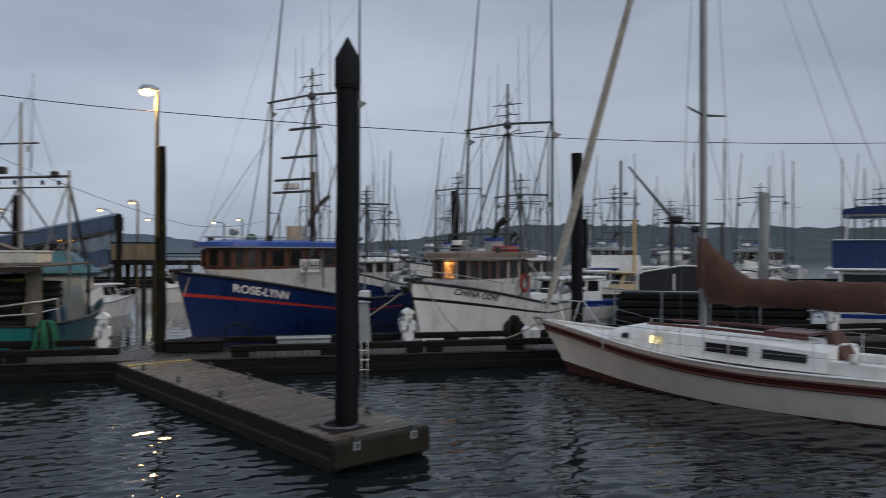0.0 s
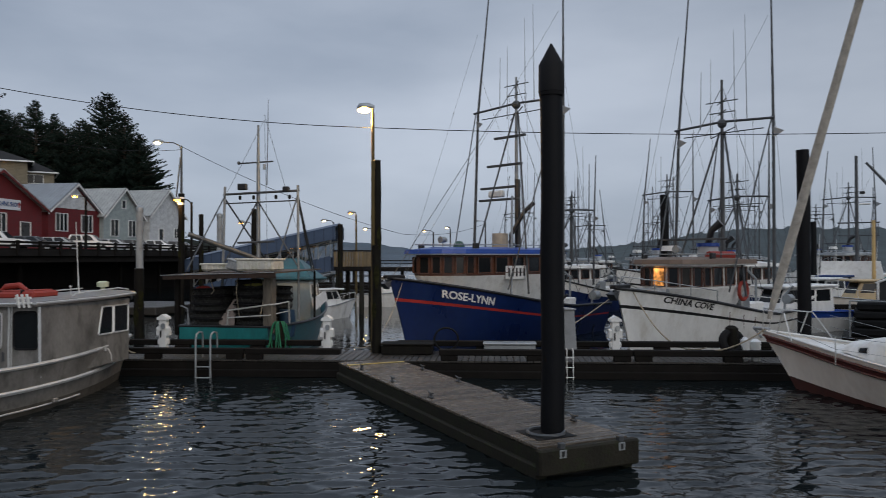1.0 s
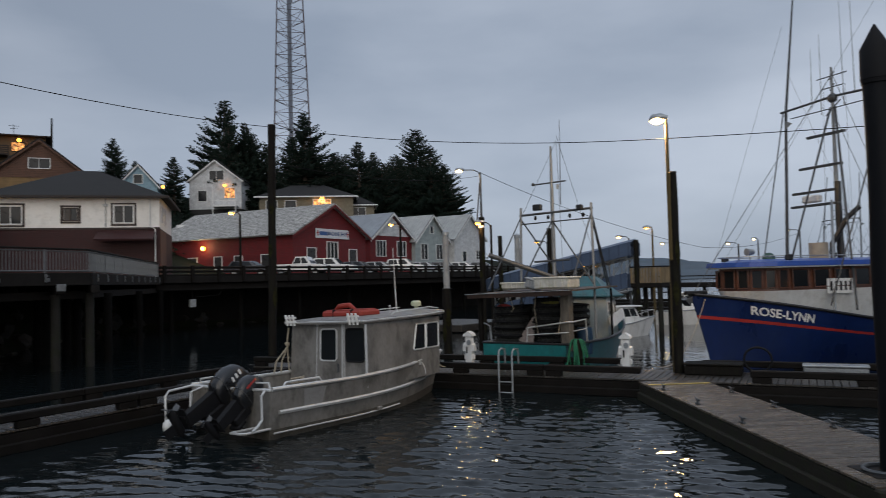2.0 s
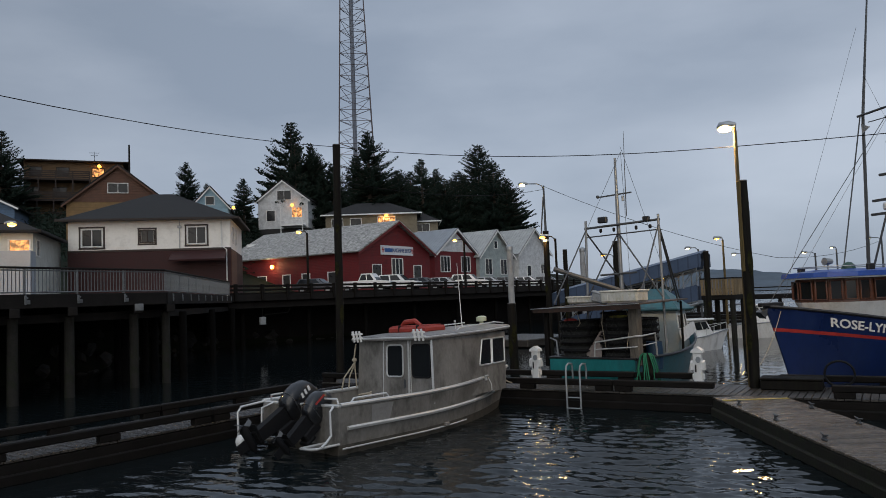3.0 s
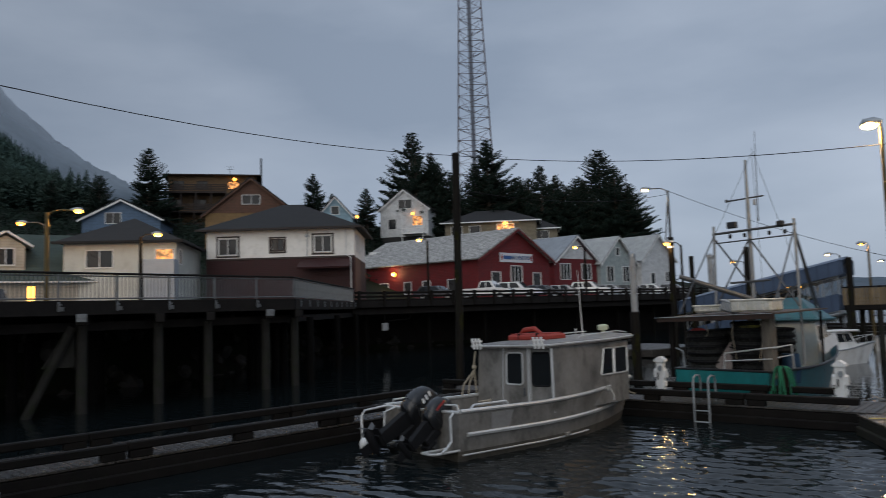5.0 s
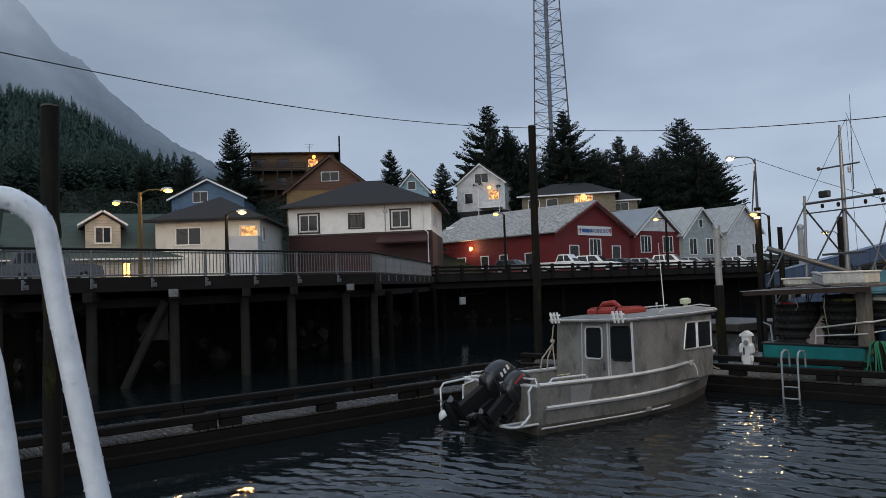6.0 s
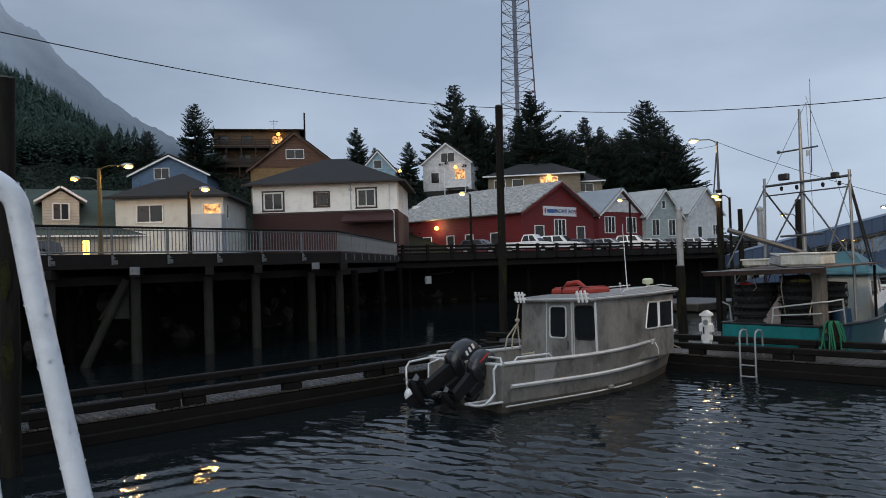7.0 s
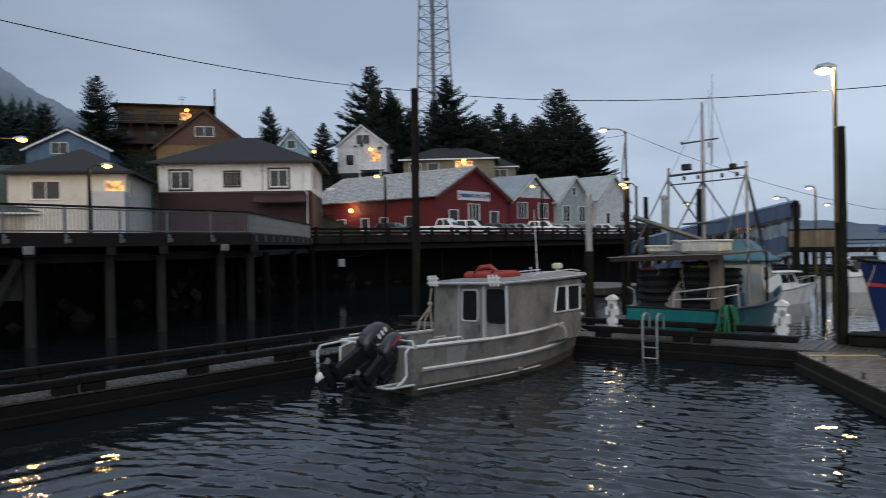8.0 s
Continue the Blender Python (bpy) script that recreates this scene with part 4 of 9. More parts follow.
def bent(dist, braced):
    """A row of piles under the pier, dist metres along its edge, with its cap beam and steel cap plate."""
    p = PL + (PC - PL).normalized() * dist
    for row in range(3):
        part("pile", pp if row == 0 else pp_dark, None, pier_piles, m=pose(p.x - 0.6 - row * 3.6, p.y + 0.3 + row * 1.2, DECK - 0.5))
    part("cap_beam", Shape().box((-5.8, 0, 0), (12.5, 0.35, 0.35), 0.02), PIER_TIMBER, pier_piles, m=pose(p.x, p.y + 0.2, DECK - 0.7, 0, 0, -18.4))
    if dist in (10.8, 19.6):
        part("cap_plate", Shape().box((0, 0, 0), (0.03, 0.36, 0.3), 0.01).box((0.03, -0.1, 0.02), (0.05, 0.06, 0.06), 0.01).box((0.03, 0.1, 0.02), (0.05, 0.06, 0.06), 0.01), RAIL_GREY, pier_piles, "grey bolted steel plate on the cap's end", m=pose(p.x + 0.48, p.y + 0.05, DECK - 0.62, 0, 0, -18.4))
    if braced:
        part("brace", Shape().tube([(0, -0.25, 0), (-0.1, -1.9, -3.6)], 0.17, 10), PILE_PIER, pier_piles, m=pose(p.x - 0.6, p.y + 0.2, DECK - 0.95))
        part("gusset", Shape().prism([(-1.25, -1.5), (-0.12, -1.5), (-0.12, -0.1), (-0.4, -0.1)], -0.05, 0.05, "X"), PILE_PIER, pier_piles, "plywood gusset between pile and brace", m=pose(p.x - 0.75, p.y + 0.2, DECK - 0.95))


for dist, braced in ((1.2, False), (4.5, False), (7.6, False), (10.8, True), (14.0, False), (16.4, False), (19.6, False), (21.4, False)):
    bent(dist, braced)
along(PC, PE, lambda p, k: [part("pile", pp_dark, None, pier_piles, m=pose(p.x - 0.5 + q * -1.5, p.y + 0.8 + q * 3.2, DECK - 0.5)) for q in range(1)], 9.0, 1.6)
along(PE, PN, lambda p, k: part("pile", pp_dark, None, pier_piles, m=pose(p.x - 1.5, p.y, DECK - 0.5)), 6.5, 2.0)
# added dark sheet far behind the piles, standing for the shade under the street
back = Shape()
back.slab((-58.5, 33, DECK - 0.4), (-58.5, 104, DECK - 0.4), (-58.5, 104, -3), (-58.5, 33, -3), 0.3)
single("bulkhead_wall", back, PIER_TIMBER, "dark sheet added for the shade under the street", "wall", kind="structure")


jb = thing("junction_box", pose(-50.1, 33.18, 2.21), "pale junction box hung under the street's edge", "box")
part("case", Shape().box((0, 0, 0), (0.25, 0.5, 0.6), 0.03), PILE_GREY, jb)
part("conduit", Shape().tube([(0, 0, 0.28), (0, 0, 1.0)], 0.04, 6), PIER_SHADE_BLACK, jb)
part("conduit", Shape().tube([(0, 0.2, 0.28), (0, 0.25, 0.45), (0, 2.4, 0.55), (0, 2.6, 0.9)], 0.04, 6), PIER_SHADE_BLACK, jb)


# ---- houses ----
def window(parent, x, z, w, h, y=0.0, face="front", panes=2, glass=GLASS, frame_mat=WHITE_PAINT, rot=None):
    """A framed window on the wall at y: its frame stands proud, its panes lie back."""
    win = new("window")
    win.parent = parent
    win.matrix_basis = rot or pose(x, y, z)
    s = Shape()
    f = 0.09
    for cx, cz, sx, sz in ((0, h / 2, w + 2 * f, f), (0, -h / 2, w + 2 * f, f), (-w / 2 - f / 2, 0, f, h), (w / 2 + f / 2, 0, f, h)):
        s.box((cx, -0.03, cz), (sx, 0.1, sz), 0.008)
    for k in range(1, panes):
        s.box((-w / 2 + k * w / panes, -0.02, 0), (0.06, 0.07, h - f), 0.0)
    part("frame", s, frame_mat, win)
    for k in range(panes):
        part("pane", Shape().box((-w / 2 + (k + 0.5) * w / panes, 0.01, 0), (w / panes - 0.05, 0.03, h - 0.05), 0.0), glass if k or panes == 1 else (CURTAIN if glass is GLASS else glass), win)
    return win


def house(name, m, w, depth, base, eave, peak, wall, roof, label, style="gable", over=0.5, lower=None, lower_top=0.0, trim=WHITE_PAINT, group="houses", category="house"):
    """Front wall on y = 0 facing -y. gable: ridge runs back; side: ridge along the front; hip: four slopes."""
    h = thing(name, m, label, category, group)
    z0 = lower_top if lower else base
    t = 0.2
    for i, (x0, x1, y0, y1) in enumerate(((-w / 2, w / 2, 0, t), (-w / 2, w / 2, depth - t, depth), (-w / 2, -w / 2 + t, t, depth - t), (w / 2 - t, w / 2, t, depth - t))):
        s = Shape().box(((x0 + x1) / 2, (y0 + y1) / 2, (z0 + eave) / 2), (x1 - x0, y1 - y0, eave - z0), 0.0)
        if style == "gable" and i < 2:
            s.prism([(-w / 2, eave), (w / 2, eave), (0, peak - 0.1)], y0, y1, "Y")
        if style == "side" and i > 1:
            s.prism([(0, eave), (depth, eave), (depth / 2, peak - 0.1)], x0, x1, "X")
        part("wall", s, wall, h)
    if lower:
        s = Shape()
        s.box((0, depth / 2, (base + lower_top) / 2), (w + 0.06, depth + 0.06, lower_top - base), 0.0)
        part("lower_wall", s, lower, h)
    r, th = Shape(), 0.16
    o = over
    if style == "gable":
        k = (peak - eave) / (w / 2)
        for sg in (-1, 1):
            a = [(0, -o, peak), (sg * (w / 2 + o), -o, eave - k * o), (sg * (w / 2 + o), depth + o, eave - k * o), (0, depth + o, peak)]
            r.slab(*(a if sg < 0 else a[::-1]), th)
        part("roof", r, roof, h)
        b = Shape()
        for sg in (-1, 1):
            d = Vector((sg * (w / 2 + o), 0, -(w / 2 + o) * k))
            b.slab((0, -o - 0.03, peak - 0.02), (d.x, -o - 0.03, peak + d.z - 0.02), (d.x, -o - 0.03, peak + d.z - 0.26), (0, -o - 0.03, peak - 0.26), 0.05)
        part("barge_board", b, trim, h)
    elif style == "side":
        k = (peak - eave) / (depth / 2)
        r.slab((-w / 2 - o, depth / 2, peak), (-w / 2 - o, -o, eave - k * o), (w / 2 + o, -o, eave - k * o), (w / 2 + o, depth / 2, peak), th)
        r.slab((w / 2 + o, depth / 2, peak), (w / 2 + o, depth + o, eave - k * o), (-w / 2 - o, depth + o, eave - k * o), (-w / 2 - o, depth / 2, peak), th)
        part("roof", r, roof, h)
        part("gutter", Shape().box((0, -o, eave - k * o - 0.06), (w + 2 * o, 0.12, 0.12), 0.02), trim, h)
    else:
        e, d2 = eave, min(w, depth) / 2
        c = [(-w / 2 - o, -o, e), (w / 2 + o, -o, e), (w / 2 + o, depth + o, e), (-w / 2 - o, depth + o, e)]
        if w >= depth:
            p, q = (-w / 2 + d2, depth / 2, peak), (w / 2 - d2, depth / 2, peak)
            fs = [(0, 1, 5, 4), (1, 2, 5), (2, 3, 4, 5), (3, 0, 4)]
        else:
            p, q = (0, d2, peak), (0, depth - d2, peak)
            fs = [(0, 1, 4), (1, 2, 5, 4), (2, 3, 5), (3, 0, 4, 5)]
        r.add(c + [p, q], fs + [(3, 2, 1, 0)])
        part("roof", r, roof, h)
        g = Shape()
        g.box((0, -o, e - 0.05), (w + 2 * o + 0.1, 0.14, 0.2), 0.02)
        g.box((w / 2 + o, depth / 2, e - 0.05), (0.14, depth + 2 * o - 0.14, 0.2), 0.02)
        part("gutter", g, trim, h)
    return h


def side_window(h, w, y, z, ww, hh, sign=1, **kw):
    return window(h, 0, 0, ww, hh, rot=pose(sign * w / 2, y, z, 0, 0, 90 * sign), **kw)


# white two-storey house above the pier
WH = pose(-57.0, 27.6, 0, 0, 0, 53.1)
wh = house("house", WH, 12.2, 10.5, 4.2, 10.55, 13.3, WHITE_WALL, ROOF_DARK, "white stucco house with a dark hip roof and maroon ground floor", "hip", 0.7, MAROON_SIDING, 8.1, trim=mat("dark_brown_eave_board", (0.022, 0.015, 0.012), 0.7, 0.3, 2))
DARK_TRIM = mat("dark_brown_window_trim", (0.03, 0.018, 0.014), 0.6, 0.25, 3)
for x, z, ww, hh in ((-4.35, 9.15, 1.45, 1.35), (-0.25, 9.2, 0.95, 0.95), (3.5, 9.2, 1.35, 1.35)):
    win = window(wh, x, z, ww, hh, panes=2, frame_mat=WHITE_PAINT if ww > 1 else DARK_TRIM)
    trim = Shape()
    for cx, cz, sx, sz in ((0, hh / 2 + 0.15, ww + 0.5, 0.12), (0, -hh / 2 - 0.15, ww + 0.5, 0.12), (-ww / 2 - 0.17, 0, 0.12, hh + 0.2), (ww / 2 + 0.17, 0, 0.12, hh + 0.2)):
        trim.box((cx, -0.02, cz), (sx, 0.07, sz), 0.008)
    part("outer_trim", trim, DARK_TRIM, win, "dark brown window surround")
part("band_board", Shape().box((0, -0.05, 8.1), (12.3, 0.06, 0.16), 0.01), DARK_TRIM, wh)
part("service_pipe", Shape().tube([(2.2, -0.06, 10.4), (2.2, -0.06, 8.2)], 0.035, 6).box((2.2, -0.1, 9.9), (0.3, 0.12, 0.2), 0.02), GALV, wh)
part("shingle_bay", Shape().box((6.14, 2.2, 6.1), (0.08, 4.4, 3.8), 0.01), BROWN_SIDING, wh, "brown shingled side wall")
side_window(wh, 12.2, 2.0, 9.3, 0.8, 1.3, panes=1)
side_window(wh, 12.2, 4.3, 9.3, 0.8, 1.3, panes=1)
part("porch_roof", Shape().slab((1.6, -0.05, 7.9), (1.6, -1.7, 7.2), (5.8, -1.7, 7.2), (5.8, -0.05, 7.9), 0.14), MAROON_SIDING, wh)
part("downpipe", Shape().tube([(5.4, -0.1, 10.4), (5.4, -0.12, 8.3), (5.8, -0.2, 8.0), (5.8, -0.2, 4.3)], 0.05, 8), WHITE_PAINT, wh)

DINGY_WALL = mat("dingy_pale_stucco", (0.56, 0.57, 0.52), 0.8, 0.1, 0.7, 0.15, 20, stain=(0.38, 0.38, 0.33), stain_amount=0.5)
W2 = pose(-55.6, 14.6, 0, 0, 0, 60)
w2 = house("house", W2, 7.6, 9.5, 4.2, 8.95, 11.1, DINGY_WALL, ROOF_DARK, "small white house with a dark hip roof", "hip", 0.6, trim=ROOF_DARK)
window(w2, -1.4, 7.75, 1.75, 1.25, panes=2)
window(w2, 3.0, 7.85, 1.2, 1.1, panes=1, glass=GLASS_WARM)
side_window(w2, 7.6, 1.3, 7.9, 0.8, 1.1, panes=1)
part("shed_box", Shape().box((2.9, -0.9, 5.9), (2.2, 1.5, 3.3), 0.03), mat("pale_grey_painted_shed", (0.34, 0.38, 0.42), 0.5, 0.12, 1.0), w2, "pale grey utility shed")

DH = pose(-57.5, 7.6, 0, 0, 0, 84)
dh = house("house", DH, 11.5, 9, 4.2, 6.6, 9.9, CREAM_SIDING, ROOF_GREEN, "cream cottage with a dark green roof and dormer", "side", 0.5)
dm = new("dormer")
dm.parent = dh
dm.matrix_basis = pose(0.2, 0.6, 0)
part("wall", Shape().prism([(-1.15, 7.0), (1.15, 7.0), (1.15, 8.7), (0, 9.45), (-1.15, 8.7)], 0, 3.2, "Y"), CREAM_SIDING, dm)
sh = Shape()
sh.slab((0, -0.35, 9.62), (-1.6, -0.35, 8.58), (-1.6, 3.4, 8.58), (0, 3.4, 9.62), 0.14)
sh.slab((0, 3.4, 9.62), (1.6, 3.4, 8.58), (1.6, -0.35, 8.58), (0, -0.35, 9.62), 0.14)
part("roof", sh, WHITE_PAINT, dm)
window(dh, 0.2, 7.95, 0.95, 1.15, y=0.58, panes=2)
window(dh, -3.6, 5.6, 1.1, 1.2, panes=2)
DH2 = pose(-58.0, -3.5, 0, 0, 0, 92)
dh2 = house("house", DH2, 9.0, 9, 4.2, 7.4, 10.2, CREAM_SIDING, ROOF_GREEN, "pale cottage with white eaves", "gable", 0.6)

# red workshop
RB = pose(-61.9, 59.0, 0, 0, 0, 100)
rb = house("workshop", RB, 13.6, 20.5, 4.2, 8.9, 12.3, RED_SIDING, ROOF_MOSS, "long barn-red workshop with a weathered shingle roof", "gable", 0.6, trim=RED_SIDING, category="workshop")
for x in (-3.7, 4.1):
    window(rb, x, 6.2, 1.5, 2.3, panes=1, glass=CURTAIN)
window(rb, 0.1, 6.8, 2.0, 2.6, panes=3)
sign = thing("shop_sign", RB @ pose(0.1, -0.08, 9.0), "white sign board with worn blue lettering on the workshop", "sign")
part("board", Shape().box((0, 0, 0), (6.2, 0.08, 1.05), 0.01), SIGN_WHITE, sign)
sv, sf = lettering("MACHINE SHOP", 0.62, 0.01, 0.85)
part("lettering", Shape().add([(x + 0.85, -0.06, z) for x, z, d in sv], sf), SIGN_BLUE, sign, "blue block letters")
part("worn_word", Shape().box((-1.75, -0.05, 0), (1.35, 0.03, 0.42), 0.0), SIGN_BLUE, sign, "worn illegible first word")
for x in (-2.75, 2.85):
    part("emblem", Shape().tube([(x, -0.05, -0.28), (x, -0.05, 0.3)], 0.06, 6).tube([(x - 0.2, -0.05, 0.05), (x + 0.2, -0.05, 0.05)], 0.06, 6), RED_STRIPE, sign, "small faded emblem")
side = 20.5
for y, wd in ((3.5, 1.6), (7.6, 1.1), (10.6, 1.1), (14.5, 1.3)):
    window(rb, 0, 0, wd, 1.4, rot=pose(-6.8, y, 6.0, 0, 0, -90), panes=1, glass=CURTAIN)
part("vent_hood", Shape().tube([(0, 0, 0), (0, 0, 1.2)], 0.7, 12), WHITE_PAINT, rb, m=pose(-3.0, 20.2, 9.8))
wl1 = thing("wall_lamp", RB @ pose(-6.95, 12.6, 7.7), "bright amber lamp on the red workshop wall", "lamp")
part("bulb", Shape().ball((-0.12, 0, 0), 0.24, 10, 6), BULB, wl1)
part("bracket", Shape().box((0.06, 0, 0.1), (0.2, 0.12, 0.12), 0.01), GALV, wl1)
ld = bpy.data.lights.new("lamp_light", "POINT")
ld.energy, ld.color, ld.shadow_soft_size = 110, (1.0, 0.72, 0.4), 0.2
lo = new("lamp_light", ld)
lo.parent = wl1
lo.matrix_basis = pose(-0.5, 0, 0)

G2 = house("house", pose(-68.0, 76.0, 0, 0, 0, 95), 9.4, 13, 4.2, 9.3, 12.7, RED_SIDING, ROOF_METAL, "red and white gabled building with a grey metal roof", "gable", 0.5)
part("gable_panel", Shape().prism([(-3.9, 9.6), (3.9, 9.6), (0, 12.3)], -0.05, -0.01, "Y"), WHITE_SIDING, G2, "white gable")
for x in (-2.4, 2.2):
    window(G2, x, 7.9, 2.0, 2.1, panes=3)
G3 = house("house", pose(-68.2, 85.0, 0, 0, 0, 95), 8.6, 13, 4.2, 9.2, 12.9, GREY_SIDING, ROOF_PALE, "grey-green gabled house with white trim", "gable", 0.45)
for x in (-2.0, 1.9):
    window(G3, x, 7.6, 1.6, 2.2, panes=2)
window(G3, 0, 10.8, 0.8, 1.1, panes=1)
G4 = house("house", pose(-68.4, 94.6, 0, 0, 0, 95), 9.0, 13, 4.2, 9.8, 13.5, WHITE_SIDING, ROOF_PALE, "white gabled building with peeling paint", "gable", 0.45)
window(G4, -1.6, 7.0, 1.1, 1.6, panes=1)
window(G4, 2.6, 7.3, 1.3, 1.5, panes=2)

# hillside houses
BR = house("house", pose(-91.0, 40.0, 0, 0, 0, 62), 11.5, 10, 12.0, 16.6, 21.2, YELLOW_SIDING, ROOF_DARK, "brown and ochre gabled house on the hillside", "gable", 0.5, trim=BROWN_SIDING)
part("gable_panel", Shape().prism([(-5.5, 16.7), (5.5, 16.7), (0, 20.9)], -0.06, -0.01, "Y"), BROWN_SIDING, BR, "brown gable")
window(BR, 0, 18.4, 2.2, 1.2, y=-0.06, panes=2)
AP_WALL = banded("dull_ochre_boarding", (0.15, 0.09, 0.04), (0.08, 0.05, 0.022), "Z", 0.2)
DECK_WOOD = mat("dark_stained_balcony_timber", (0.028, 0.019, 0.015), 0.8, 0.35, 2, 0.3, 14)
AP = house("apartment_building", pose(-116.0, 44.5, 0, 0, 0, 66), 13.5, 9, 15.0, 26.0, 26.5, AP_WALL, ROOF_DARK, "ochre hillside house with stacked dark wooden balconies", "hip", 0.9, trim=DECK_WOOD)
for z, x0, x1 in ((16.8, -9.2, 8.0), (19.8, -9.2, 6.0), (22.9, -9.2, 2.2)):
    bl = new("balcony")
    bl.parent = AP
    bl.matrix_basis = pose(0, 0, z)
    mid, span = (x0 + x1) / 2, x1 - x0
    part("floor_board", Shape().box((mid, -1.3, 0), (span, 2.6, 0.3), 0.02), DECK_WOOD, bl)
    for zz in (0.35, 0.62, 0.89, 1.16):
        part("rail", Shape().box((mid, -2.55, zz), (span, 0.08, 0.17), 0.0), DECK_WOOD, bl)
    part("end_rail", Shape().box((x0, -1.3, 0.75), (0.08, 2.5, 0.9), 0.0), DECK_WOOD, bl)
    for k in range(int(span / 2.1) + 1):
        part("post", Shape().box((x0 + 0.1 + k * (span - 0.2) / int(span / 2.1), -2.55, -0.35), (0.18, 0.18, 3.2), 0.0), DECK_WOOD, bl)
for x, lit in ((-5.2, GLASS), (-1.6, GLASS), (3.2, GLASS_WARM)):
    window(AP, x, 24.4, 1.6, 1.3, panes=2, glass=lit, frame_mat=DECK_WOOD)
    window(AP, x - 0.4, 21.3, 1.8, 1.5, panes=2, frame_mat=DECK_WOOD)
part("carport_post", Shape().box((-8.9, -2.3, 24.8), (0.18, 0.18, 2.6), 0.0), DECK_WOOD, AP)
part("roof_aerial", Shape().tube([(2.6, 3, 26.4), (2.6, 3, 28.2)], 0.04, 5).tube([(1.9, 3, 28.0), (3.3, 3, 28.0)], 0.03, 5).tube([(2.1, 3, 27.6), (3.1, 3, 27.6)], 0.03, 5), SPAR, AP)
BL = house("house", pose(-100.5, 26.5, 0, 0, 0, 62), 9.5, 9, 12.5, 16.4, 18.8, BLUE_SIDING, ROOF_DARK, "slate-blue house with white eaves on the hillside", "gable", 0.5)
window(BL, -1.0, 16.4, 1.8, 1.4, panes=2)
LB = house("house", pose(-95.5, 55.0, 0, 0, 0, 55), 5.0, 7, 12, 17.6, 20.4, LBLUE_SIDING, ROOF_DARK, "small light-blue gabled house on the hillside", "gable", 0.35)
window(LB, 0, 18.4, 1.1, 1.2, panes=1)
WHH = house("house", pose(-98.5, 69.5, 0, 0, 0, 40), 8.0, 9, 13.0, 19.9, 23.0, WHITE_SIDING, ROOF_DARK, "white gabled house with a porch on the hillside", "gable", 0.4, ROCK, 15.3)
window(WHH, -2.0, 17.4, 1.3, 1.7, panes=1)
window(WHH, 0.2, 20.6, 2.2, 1.5, panes=2)
window(WHH, 2.2, 17.8, 1.6, 1.6, panes=2, glass=GLASS_WARM)
part("porch", Shape().box((1.8, -1.0, 15.6), (3.6, 2.0, 0.2), 0.02).box((1.8, -1.95, 16.4), (3.6, 0.08, 0.1), 0).box((0.1, -1.95, 16.0), (0.12, 0.12, 4.6), 0).box((3.5, -1.95, 16.0), (0.12, 0.12, 4.6), 0), WHITE_PAINT, WHH)
TN = house("house", pose(-85.5, 76.5, 0, 0, 0, 46), 14.0, 9, 12, 16.6, 18.9, OLIVE_SIDING, ROOF_DARK, "olive house with a dark hip roof and lit porch", "hip", 0.7, trim=WHITE_PAINT)
for x in (-5.2, -2.4):
    window(TN, x, 15.3, 1.6, 1.5, panes=1)
window(TN, 2.3, 15.4, 2.6, 1.6, panes=3, glass=GLASS_WARM)
TN2 = house("house", pose(-82.5, 84.5, 0, 0, 0, 46), 5.0, 7, 12, 15.6, 17.3, OLIVE_SIDING, ROOF_DARK, "small olive annexe with a dark roof", "hip", 0.5)
window(TN2, 0, 14.6, 2.2, 1.2, panes=2)


def porch_lamp(x, y, z, r=0.22, material=BULB_ORANGE, label="amber porch lamp on a hillside house", power=0):
    s = thing("porch_lamp", pose(x, y, z), label, "lamp", "porch lamps")
    part("bulb", Shape().ball((0, 0, 0), r, 10, 6), material, s)
    part("bracket", Shape().box((0, 0, r + 0.02), (0.14, 0.14, 0.14), 0.01), GALV, s)
    if power:
        ld = bpy.data.lights.new("lamp_light", "POINT")
        ld.energy, ld.color, ld.shadow_soft_size = power, (1.0, 0.55, 0.2), 0.2
        lo = new("lamp_light", ld)
        lo.parent = s
        lo.matrix_basis = pose(0, 0, -0.4)




